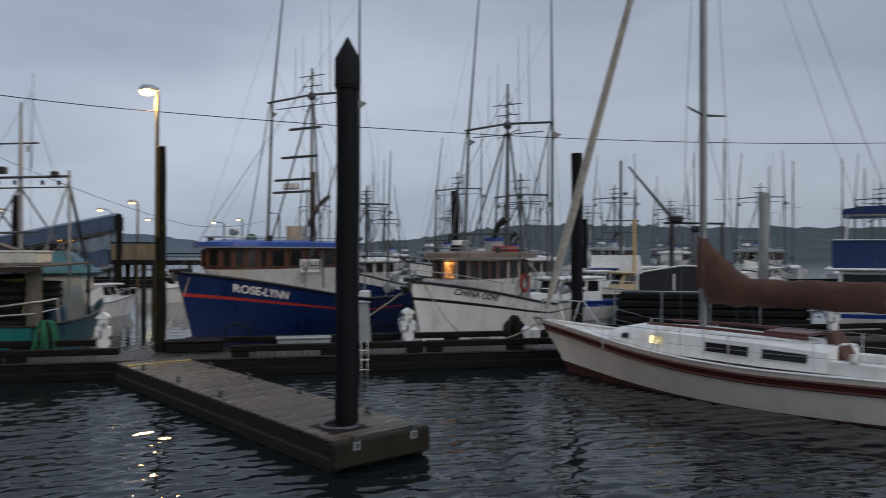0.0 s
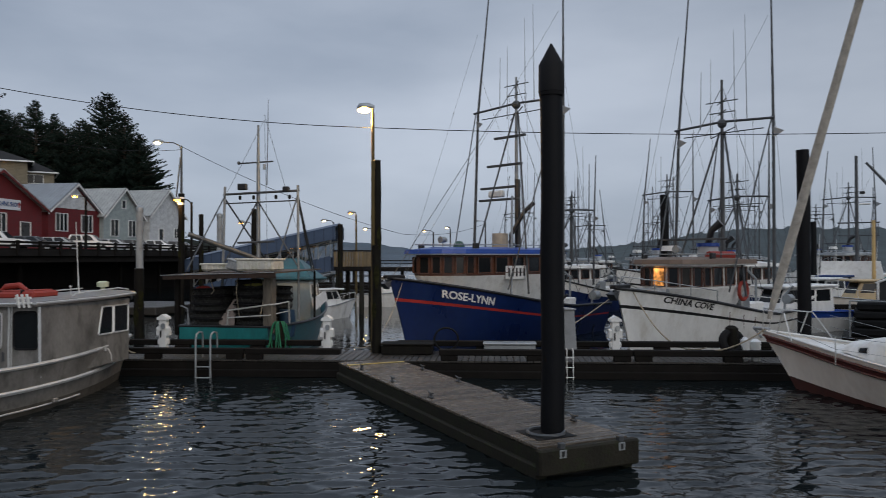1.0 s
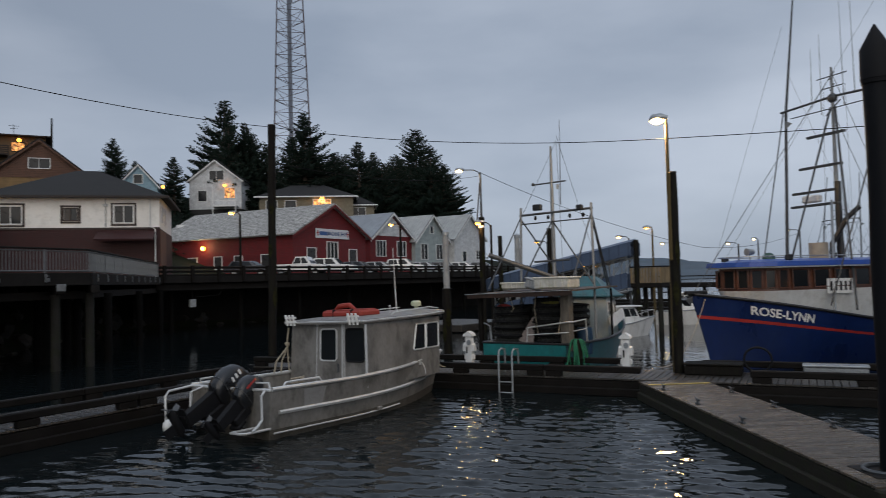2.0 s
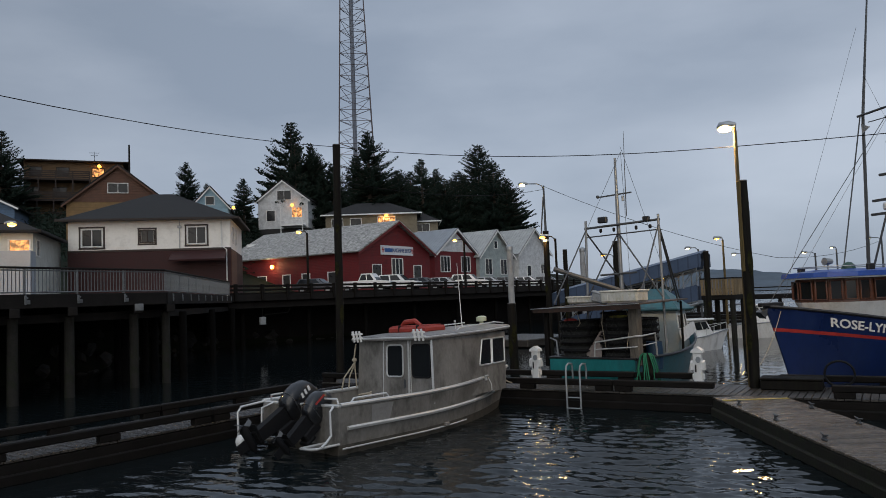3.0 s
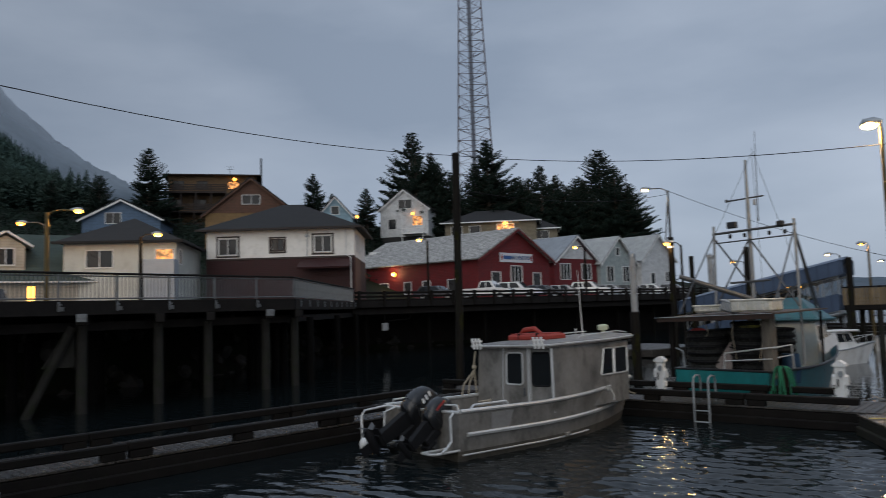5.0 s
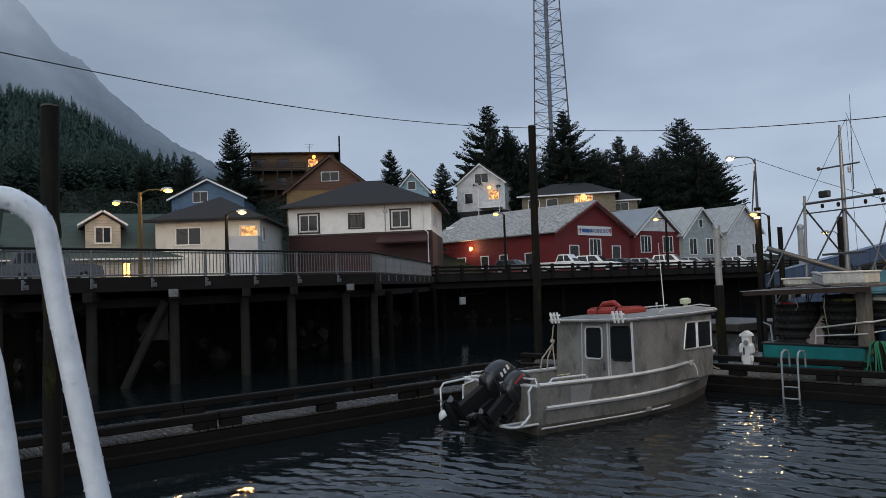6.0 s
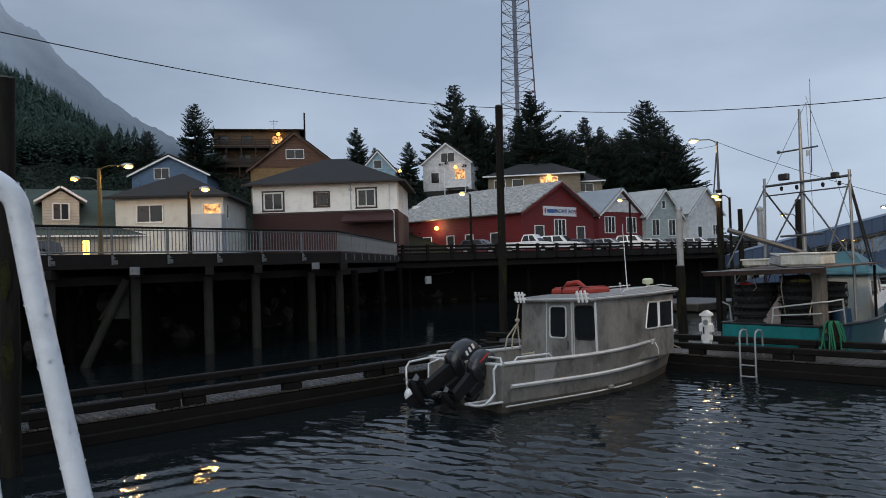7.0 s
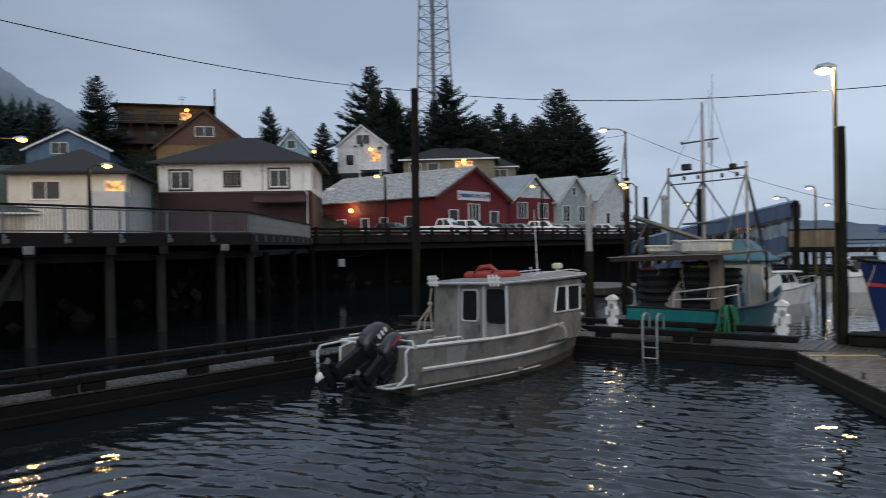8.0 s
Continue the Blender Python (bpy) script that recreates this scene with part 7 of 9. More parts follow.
ROSE_M = pose(-9.5 + 12.3 * 0.5, 26.7 + 12.3 * 0.866, 0, 0, 0, 240)
rose, rh = troller(ROSE_M, "deep blue wooden fishing troller with red stripe and white house", hull_mats=[BLUE_HULL, RED_STRIPE], bands=[(0.732, 0), (0.77, 1), (1, 0)],
                   boards=True, poles=2.6, house_w=2.9, name=("ROSE-LYNN", 0.43, 0.81, 0.38, WHITE_PAINT, 0.82, 0.0), house=(4.0, 10.6), mast_x=4.94, beam=4.3, z_house=(2.0, 2.8, 3.62))
part("number_board", Shape().box((6.73, 1.47, 2.9), (1.35, 0.03, 0.55), 0.005), WHITE_PAINT, rose, "white number board")
s = Shape()
for k in range(5):
    s.box((6.73 + (k - 2) * 0.24, 1.49, 2.9), (0.105, 0.012, 0.34), 0.0)
part("number_mark", s, BLACK_PAINT, rose, "dark registration figures")
part("stay_post", Shape().tube([(7.4, 1.75, 2.0), (5.6, 0.3, 6.2)], 0.05, 8), SPAR_LIGHT, rose)
s = Shape()
s.ball((9.2, 0.55, 3.95), 0.24, 10, 6)
part("round_buoy", s, mat("dark_green_buoy", (0.02, 0.06, 0.05), 0.5, 0.2, 4), rose)

CHINA_M = pose(-1.15 + 11.4 * 0.53, 26.35 + 11.4 * 0.848, 0, 0, 0, 238)
china, ch = troller(CHINA_M, "white wooden fishing troller with black trim and a lit wheelhouse", L=11.4, beam=3.9, sheer=(1.25, 1.25, 2.45), hull_mats=[WHITE_BOAT, BLACK_PAINT], bands=[(0.77, 0), (0.80, 1), (1, 0)],
                    house=(4.5, 8.8), house_w=2.6, z_house=(1.5, 2.35, 3.2), band_mat=WHITE_PAINT, roof_mat=mat("brown_painted_roof_edge", (0.16, 0.11, 0.08), 0.5, 0.2, 3), mast_x=3.95, mast_top=10.8, poles=2.15, pole_top=15.0, cross_z=8.95,
                    name=("CHINA COVE", 0.32, 0.815, 0.21, BLACK_PAINT, 0.9, 0.25), lit=(8,))
part("life_ring", Shape().tube([(4.15, 1.42 + 0.02, 2.2)] * 0 + [(5.1 + 0.34 * math.cos(a), 1.40, 2.2 + 0.34 * math.sin(a)) for a in [k * math.pi / 8 for k in range(16)]], 0.07, 8, closed=True), ORANGE, china, "orange life ring", smooth=True)
part("roof_raft", Shape().tube([(5.0, 0.9, 3.55), (6.6, 0.8, 3.55)], 0.18, 10), ORANGE, china, "orange raft on the roof", smooth=True)
wl_ = bpy.data.lights.new("cabin_light", "POINT")
wl_.energy, wl_.color, wl_.shadow_soft_size = 6, (1.0, 0.45, 0.15), 0.1
cabin_lamp = thing("cabin_lamp", CHINA_M @ pose(7.6, 0.85, 2.95), "glowing orange lamp behind the wheelhouse window", "lamp")
part("bulb", Shape().ball((0.32, 0.2, -0.12), 0.11, 10, 6), BULB_ORANGE, cabin_lamp)
part("base", Shape().box((0.2, 0.1, 0.06), (0.3, 0.3, 0.2), 0.02), VARNISH, cabin_lamp)


# teal crab boat
def crab_boat(m):
    b = thing("crab_boat", m, "teal crab boat with a wooden shelter roof and stacked pots", "boat")
    h = Hull(8.8, 3.5, (1.2, 1.15, 1.75), 0.5, 0.9, 0.92, 0.35, 0.7, (1.8, 2.6))
    part("hull", h.shell([(1, 0)]), TEAL_BLUE, b, "faded blue-green hull", smooth=True)
    part("transom_board", Shape().box((-0.03, 0, 0.8), (0.06, 3.2, 0.78), 0.02), TEAL, b, "bright teal transom")
    part("cap_rail", h.rim(0.05), BLACK_PAINT, b, smooth=True)
    part("transom_cap", Shape().box((0, 0, 1.21), (0.16, 3.25, 0.07), 0.02), BLACK_PAINT, b)
    part("deck", h.deck(0.5), WOOD_WET, b)
    # wheelhouse forward
    hs = part("wheelhouse", cabin_shell(5.5, 7.3, 2.1, 1.7, 0.8, 2.6, 0.3, 0.08), mat("pale_blue_white_house", (0.42, 0.47, 0.47), 0.5, 0.15, 1.5), b)
    A, B, C, D = (5.5, -1.05, 0.8), (7.3, -0.85, 0.8), (7.0, -0.77, 2.6), (5.5, -0.97, 2.6)
    wall_windows(hs, A, B, C, D, [(0.1, 0.4), (0.48, 0.68), (0.74, 0.95)], 0.6, 0.9, GLASS, WHITE_PAINT)
    part("house_roof", Shape().box((6.3, 0, 2.66), (1.9, 2.2, 0.1), 0.03), TEAL_BLUE, b)
    part("roof_visor", Shape().add([(5.5, -1.05, 2.72), (7.3, -0.95, 2.72), (7.3, 0.95, 2.72), (5.5, 1.05, 2.72), (6.1, -0.25, 3.5), (6.5, -0.25, 3.45), (6.5, 0.25, 3.45), (6.1, 0.25, 3.5)], [(0, 1, 5, 4), (1, 2, 6, 5), (2, 3, 7, 6), (3, 0, 4, 7), (4, 5, 6, 7), (3, 2, 1, 0)]), TEAL_BLUE, b, "faded teal canvas hood over the wheelhouse")
    # shelter roof
    part("shelter_roof", Shape().slab((-0.3, 2.05, 2.95), (-0.3, -2.0, 3.05), (4.6, -1.8, 3.1), (4.6, 1.8, 3.05), 0.05), mat("rusty_plywood_roof", (0.07, 0.052, 0.04), 0.7, 0.3, 2), b, "weathered plywood shelter roof")
    part("roof_fascia", Shape().slab((-0.3, 2.05, 2.92), (-0.3, -2.0, 3.02), (-0.28, -2.0, 2.88), (-0.28, 2.05, 2.8), 0.05), mat("rust_brown_fascia", (0.03, 0.017, 0.012), 0.8, 0.45, 3, 0.4, 20, stain=(0.07, 0.035, 0.02), stain_amount=0.6), b, "rust-brown roof edge")
    part("roof_edge_strip", Shape().box((-0.33, 0.02, 2.99), (0.05, 4.1, 0.02), 0.004, m=pose(0, 0, 0, -1.4, 0, 0)), GALV, b)
    rc = random.Random(12)
    for k in range(9):
        y = -1.2 + 0.3 * k + rc.uniform(-0.1, 0.1)
        part("hanging_line", Shape().tube([(rc.uniform(0.0, 0.5), y, 2.85), (rc.uniform(0.0, 0.6), y + rc.uniform(-0.15, 0.15), 2.4), (rc.uniform(0.1, 0.6), y + rc.uniform(-0.25, 0.25), rc.uniform(1.3, 2.1))], 0.014, 5), ROPE_MAT if k % 3 == 0 else RUBBER, b)
    part("buoy_string", Shape().ball((0.5, 1.0, 2.48), 0.11, 8, 6, squash=(1, 2.6, 0.8)), mat("faded_red_buoy", (0.32, 0.03, 0.025), 0.6, 0.2, 5), b, "faded red buoys on the pots")
    part("net_pile", Shape().ball((0.6, -0.75, 2.62), 0.14, 8, 6, squash=(1, 2.8, 0.7)), mat("yellow_green_netting", (0.16, 0.15, 0.03), 0.9, 0.4, 12, 0.6, 30), b, "yellowish net heaped on the pots")
    part("barrel", Shape().tube([(2.0, -1.45, 0.7), (2.0, -1.45, 1.15), (2.0, -1.45, 1.65)], [0.27, 0.31, 0.27], 14), mat("dull_blue_plastic_barrel", (0.012, 0.04, 0.085), 0.5, 0.2, 3), b, "dull blue barrel", smooth=True)
    part("engine_box", Shape().box((3.6, 0.4, 1.4), (1.0, 1.2, 1.3), 0.05), mat("grimy_engine_box", (0.09, 0.085, 0.075), 0.7, 0.4, 3, stain=(0.04, 0.03, 0.02), stain_amount=0.7), b)
    part("bulwark_cap", Shape().slab((4.4, -1.62, 1.45), (7.6, -1.0, 1.7), (7.6, -0.9, 2.1), (4.4, -1.52, 1.9), 0.05), WHITE_PAINT, b, "white forward bulwark")
    for x, y, w in ((0.1, 1.75, 0.16), (4.4, 1.6, 0.08), (4.4, -1.6, 0.08)):
        part("post", Shape().box((x, y, 1.95), (w, w, 2.1), 0.02), WOOD_WET, b)
    part("wide_post", Shape().box((0.35, -1.5, 1.95), (0.34, 0.36, 2.0), 0.04), mat("grey_weathered_post", (0.12, 0.105, 0.085), 0.8, 0.4, 2, 0.5, 20, stretch=(3, 3, 0.6), stain=(0.05, 0.045, 0.035), stain_amount=0.7), b, "pale weathered timber post")
    s = Shape()
    s.tube([(0.05, -0.1, 1.2), (0.05, -0.15, 1.75), (0.05, -1.6, 1.95), (0.3, -1.72, 1.95), (1.4, -1.75, 1.98), (1.5, -1.75, 1.2)], 0.03, 6)
    s.tube([(0.05, -0.12, 1.5), (0.05, -1.6, 1.6), (1.4, -1.75, 1.65)], 0.022, 6)
    part("side_rail", Shape().tube([(0.05, 1.3, 1.2), (0.05, 1.35, 1.8), (0.05, 1.6, 1.9)], 0.03, 6), GALV, b)
    part("stern_rail", s, ALU_TRIM, b, "galvanised stern rail", smooth=True)
    # mast and gantry
    part("mast", Shape().tube([(3.3, 0.25, 1.0), (3.3, 0.25, 6.6), (3.3, 0.25, 8.6)], [0.09, 0.07, 0.04], 10), SPAR_LIGHT, b, smooth=True)
    for y in (1.6, -1.5):
        part("gantry_post", Shape().tube([(3.0, y, 1.2), (3.1, y * 0.95, 6.25)], 0.05, 8), SPAR_LIGHT, b, smooth=True)
        part("gantry_brace", Shape().tube([(0.6, y * 1.05, 3.1), (3.1, y * 0.95, 5.9)], 0.03, 6), SPAR, b)
        part("gantry_brace", Shape().tube([(3.0, y * 0.98, 3.2), (3.25, 0.25, 5.7)], 0.03, 6), SPAR, b)
        part("gantry_brace", Shape().tube([(3.08, y * 0.95, 5.8), (6.2, y * 0.55, 2.95)], 0.035, 6), SPAR, b)
    part("gantry_bar", Shape().tube([(3.1, 1.58, 5.95), (3.1, -1.48, 6.05)], 0.045, 8), SPAR, b, smooth=True)
    part("gantry_bar", Shape().tube([(3.1, 1.56, 5.6), (3.1, -1.46, 5.68)], 0.025, 6), SPAR, b)
    part("gantry_bar", Shape().tube([(3.1, 1.0, 4.1), (3.3, -0.4, 4.15)], 0.04, 6), SPAR, b)
    part("yard", Shape().tube([(3.3, 1.05, 7.15), (3.3, -0.35, 7.2)], 0.03, 6).ball((3.3, 1.05, 7.17), 0.07, 8, 5), SPAR, b)
    part("whip_aerial", Shape().tube([(3.3, -0.1, 6.3), (3.3, -0.16, 9.6)], [0.022, 0.008], 6), SPAR, b)
    part("anchor_light", Shape().tube([(3.3, 0.0, 6.9), (3.3, 0.0, 7.1)], 0.06, 8), GALV, b)
    for y in (0.9, 0.35, -0.55, -1.1):
        part("block", Shape().box((3.1, y, 5.82), (0.1, 0.1, 0.16), 0.03), RUBBER, b)
    part("boom", Shape().tube([(3.4, -0.2, 3.3), (1.6, 2.2, 4.4)], 0.09, 8), SPAR, b)
    part("floodlight", Shape().box((3.0, 0.75, 6.22), (0.2, 0.36, 0.24), 0.03), BLACK_PAINT, b)
    part("floodlight", Shape().box((3.0, -1.0, 6.1), (0.2, 0.24, 0.2), 0.03), BLACK_PAINT, b)
    part("stay", Shape().tube([(3.1, -1.4, 6.0), (7.8, -0.6, 1.7)], 0.03, 6).tube([(3.3, 0, 9.0), (8.9, 0, 1.8)], 0.008, 5).tube([(3.3, 0, 8.8), (0.2, 1.5, 3.0)], 0.008, 5).tube([(3.3, 0, 8.8), (0.2, -1.5, 3.0)], 0.008, 5), SPAR, b)
    part("net_sheet", Shape().slab((0.5, -0.15, 1.2), (0.5, 0.5, 1.2), (0.7, -0.05, 2.1), (0.7, -0.15, 2.1), 0.02), mat("grey_net_cloth", (0.24, 0.20, 0.18), 0.9, 0.3, 8, 0.6, 40), b)
    return b


CRAB_M = pose(-13.95, 22.35, 0, 0, 0, 95)
crab_boat(CRAB_M)
# stacked round pots
ring_mesh = Shape().tube([(0.70 * math.cos(a), 0.70 * math.sin(a), 0.0) for a in [k * math.pi / 10 for k in range(20)]], 0.035, 6, closed=True)
pot_body = Shape().tube([(0, 0, 0.02), (0, 0, 0.12), (0, 0, 0.2)], [0.68, 0.62, 0.68], 18)
rng = random.Random(2)
first_pot = None
for cx, cy, cnt in ((0.95, 0.9, 7), (2.55, 0.85, 7), (1.1, -0.62, 8), (2.7, -0.6, 7)):
    for k in range(cnt):
        pm = CRAB_M @ pose(cx + rng.uniform(-0.03, 0.03), cy + rng.uniform(-0.04, 0.04), 0.7 + k * 0.255, rng.uniform(-2, 2), rng.uniform(-2, 2), rng.uniform(0, 90))
        if first_pot is None:
            first_pot = thing("crab_pot", pm, "round black netted crab pot in a stack", "crab pot", "stacked crab pots")
            part("frame_ring", ring_mesh, RUBBER, first_pot)
            part("netting", pot_body, POT_NET, first_pot)
            top = Shape().tube([(0.70 * math.cos(a), 0.70 * math.sin(a), 0.215) for a in [k2 * math.pi / 10 for k2 in range(20)]], 0.03, 6, closed=True)
            part("top_ring", top, RUBBER, first_pot)
            lash = Shape().tube([(0.72 * math.cos(k2 * math.pi / 22), 0.72 * math.sin(k2 * math.pi / 22), 0.02 if k2 % 2 else 0.2) for k2 in range(44)], 0.006, 4, closed=True)
            part("lashing", lash, mat("grimy_pale_cord", (0.06, 0.06, 0.055), 0.9, 0.4, 9), first_pot, "pale cord lashed round the pot")
        else:
            copy_thing(first_pot, pm)


def tote(m, sx, sy, sz, material, label):
    t = thing("fish_tote", m, label, "tote", "totes on the roof")
    part("tub", Shape().box((0, 0, sz / 2), (sx, sy, sz), 0.06), material, t)
    part("lip", Shape().box((0, 0, sz - 0.03), (sx + 0.07, sy + 0.07, 0.07), 0.02), material, t)
    for k in range(4):
        part("rib", Shape().box((-sx / 2 - 0.01, (k - 1.5) * sy / 5, sz * 0.45), (0.03, 0.05, sz * 0.6), 0.005), material, t)


DIRTY_WHITE = mat("grimy_white_plastic", (0.52, 0.51, 0.46), 0.5, 0.2, 3, stain=(0.3, 0.29, 0.16), stain_amount=0.7)
tote(CRAB_M @ pose(0.6, -1.05, 3.08), 0.95, 1.35, 0.42, DIRTY_WHITE, "grimy white fish tote on the shelter roof")
tote(CRAB_M @ pose(1.6, 1.0, 3.07), 0.6, 1.1, 0.26, DIRTY_WHITE, "low white tray on the shelter roof")
tote(CRAB_M @ pose(1.0, 0.1, 3.07) @ pose(0, 0, 0, 18, 0, 10), 0.45, 0.55, 0.38, GALV, "grey slatted crate leaning on the shelter roof")


# ---- trees ----
def conifer_meshes(seed, h, r, lean=0.0, bare=0.1, ragged=0.35):
    """A spruce: tapered trunk, whorls of boughs that droop and turn up at the tip, and flat side twigs of needles with gaps between."""
    rg = random.Random(seed)
    trunk = Shape().tube([(0, 0, -2), (0.05 * h * lean, 0, h * 0.5), (0.1 * h * lean, 0, h)], [0.022 * h, 0.014 * h, 0.002 * h], 8)
    vs, fs = [], []
    swing = [rg.uniform(0, 6.28) for k in range(3)]
    z = h * bare
    while z < h * 0.985:
        t = (z - h * bare) / (h * (1 - bare))
        reach = 1.18 * r * (1 - t) ** 0.78 * (0.7 + 0.3 * min(1, t * 4)) + 0.3
        bare_side = rg.uniform(0, 6.28)
        for k in range(rg.randint(7, 9)):
            a = rg.random() * 2 * math.pi
            lop = 1 + 0.16 * math.sin(a + swing[0]) + 0.14 * math.sin(a + 9 * t + swing[1])
            if math.cos(a - bare_side) > 0.92 and t < 0.8:
                continue
            ln = max(0.3, reach * lop * rg.uniform(1 - ragged, 1.08))
            droop, tip = rg.uniform(0.2, 0.42) * (1 - t), rg.uniform(0.12, 0.3) + 0.35 * t
            ca, sa, x0 = math.cos(a), math.sin(a), 0.1 * h * lean * z / h

            def bough(f):
                return x0 + ca * ln * f, sa * ln * f, z + ln * f * (tip * f - droop)
            trunk.tube([bough(0), bough(0.5), bough(0.95)], [0.005 * h * (1 - t) + 0.012, 0.02, 0.008], 4, caps=False)
            m = max(4, int(ln / 0.2))
            for i in range(m + 1):
                f = 0.1 + 0.9 * (i + 0.6 * rg.random()) / (m + 1)
                px, py, pz = bough(f)
                side = 1 if i % 2 else -1
                turn = a + side * rg.uniform(0.45, 1.15) if i < m else a
                l2 = (0.28 * ln * (1 - f) + rg.uniform(0.35, 0.75)) * (0.45 + 0.55 * (1 - t))
                w = rg.uniform(0.09, 0.17) * (0.6 + 0.4 * (1 - t)) + 0.05 * l2
                ex, ey, ez = px + math.cos(turn) * l2, py + math.sin(turn) * l2, pz - rg.uniform(0.0, 0.38) * l2
                nx_, ny_ = -math.sin(turn) * w, math.cos(turn) * w
                mx, my, mz = px + (ex - px) * 0.45, py + (ey - py) * 0.45, pz + (ez - pz) * 0.35
                q = len(vs)
                vs.extend([(px, py, pz + 0.04), (mx + nx_, my + ny_, mz - 0.05), (ex, ey, ez), (mx - nx_, my - ny_, mz - 0.05), (mx, my, mz - rg.uniform(0.9, 2.2) * w - 0.1)])
                fs.extend([(q, q + 1, q + 2), (q, q + 2, q + 3), (q, q + 4, q + 2)])
        z += h * rg.uniform(0.016, 0.026)
    return trunk.mesh("trunk", BARK), Shape().add(vs, fs).mesh("crown", LEAF)


KINDS = [conifer_meshes(11, 20, 5.9, 0.0, 0.1, 0.5), conifer_meshes(12, 20, 6.8, 0.1, 0.1, 0.5), conifer_meshes(13, 20, 7.9, -0.12, 0.05, 0.6), conifer_meshes(14, 20, 5.0, 0.0, 0.12, 0.45)]


def spruce(x, y, top, base, kind, turn, wide=1.0, label="tall dark spruce on the hillside"):
    t = thing("spruce_tree", pose(x, y, base, 0, 0, turn) @ Matrix.Diagonal((wide * (top - base) / 20, wide * (top - base) / 20, (top - base) / 20, 1)), label, "tree", "hillside spruces")
    part("trunk", KINDS[kind][0], None, t)
    part("crown", KINDS[kind][1], None, t)
    return t


for x, y, top, base, kind, turn, wide in (
        (-105.3, 76.0, 34.6, 14, 1, 20, 1.05), (-93.0, 83.0, 31.8, 13, 0, 80, 1.15), (-86.5, 103.8, 31.0, 12, 2, 140, 1.12), (-90.0, 96.0, 26.4, 12, 3, 10, 1.0),
        (-92.5, 98.5, 24.0, 12, 2, 60, 0.95), (-88.0, 95.0, 23.0, 12, 1, 200, 1.1), (-94.5, 93.5, 24.5, 12, 0, 250, 1.0), (-84.5, 99.5, 22.5, 11, 2, 300, 0.9),
        (-99.0, 80.0, 27.0, 13, 2, 33, 0.95), (-115.0, 34.2, 29.2, 15, 1, 120, 1.0), (-104.0, 56.2, 25.4, 15, 0, 44, 1.0), (-101.5, 58.0, 22.0, 15, 3, 84, 1.0),
        (-101.0, 64.0, 23.2, 14, 3, 190, 1.15), (-99.5, 72.8, 29.5, 14, 0, 260, 0.9), (-118.0, 28.0, 25.0, 15, 2, 12, 1.0), (-82.0, 106.0, 21.0, 10, 0, 99, 1.05),
        (-97.0, 90.0, 22.5, 12, 1, 170, 0.9), (-120.0, 22.0, 24.0, 16, 0, 70, 1.1), (-91.5, 88.5, 25.5, 12, 2, 20, 1.0), (-96.0, 86.0, 26.5, 12, 1, 150, 1.05), (-86.0, 97.5, 22.0, 11, 0, 120, 1.3), (-88.5, 101.5, 25.5, 11, 1, 45, 1.1), (-91.0, 92.0, 22.0, 11, 1, 310, 1.35), (-84.0, 103.5, 24.5, 11, 1, 240, 1.05), (-101.5, 77.5, 30.5, 13, 0, 100, 1.0),
        (-93.8, 90.0, 25.2, 11, 2, 0, 1.25), (-93.6, 93.1, 26.1, 11, 1, 67, 1.10), (-87.8, 90.3, 27.2, 11, 3, 134, 1.00), (-89.2, 94.6, 24.6, 11, 2, 201, 1.20), (-86.3, 94.5, 23.9, 11, 1, 268, 1.20), (-87.5, 98.9, 25.7, 11, 2, 335, 1.10), (-80.1, 99.8, 26.2, 11, 1, 42, 1.20), (-77.7, 100.5, 23.3, 11, 2, 109, 1.10), (-98.2, 85.2, 28.9, 11, 1, 176, 1.20), (-101.3, 78.2, 28.9, 11, 1, 243, 1.10)):
    spruce(x, y, top, base, kind, turn, wide)

# young forest over the slope on the mountain's side
rng = random.Random(21)
wood = Shape()
for k in range(1700):
    x, y = rng.uniform(-205, -118), rng.uniform(-48, 34)
    if x > -140 and y > 10:
        continue
    z, hh, w = ground_z(x, y) - 1, rng.uniform(4.5, 9.5), rng.uniform(1.2, 2.0)
    spray_tree(wood, x, y, z, hh, w * 1.15, rng, 130, 0.5)
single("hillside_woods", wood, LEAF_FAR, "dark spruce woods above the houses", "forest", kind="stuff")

# shrubs round the hillside houses
rng = random.Random(31)
brush = Shape()
twigs, leaves = [], []
for k in range(3000):
    x, y = rng.uniform(-125, -76), rng.uniform(5, 112)
    z, tall = ground_z(x, y), rng.uniform(0.6, 1.7)
    for q in range(22):
        a, l2, w = rng.random() * 6.28, rng.uniform(0.12, 0.38), rng.uniform(0.05, 0.12)
        bx, by, bz = x + rng.gauss(0, 0.5), y + rng.gauss(0, 0.5), z + rng.uniform(0, tall)
        i = len(twigs)
        twigs += [(bx, by, bz), (bx + l2 * math.cos(a) - w * math.sin(a), by + l2 * math.sin(a) + w * math.cos(a), bz + rng.uniform(-0.1, 0.3)), (bx + 1.6 * l2 * math.cos(a), by + 1.6 * l2 * math.sin(a), bz + rng.uniform(-0.15, 0.25))]
        leaves.append((i, i + 1, i + 2))
brush.add(twigs, leaves)
single("hillside_brush", brush, LEAF, "tangled dark brush between the hillside houses", "shrubs", kind="stuff")


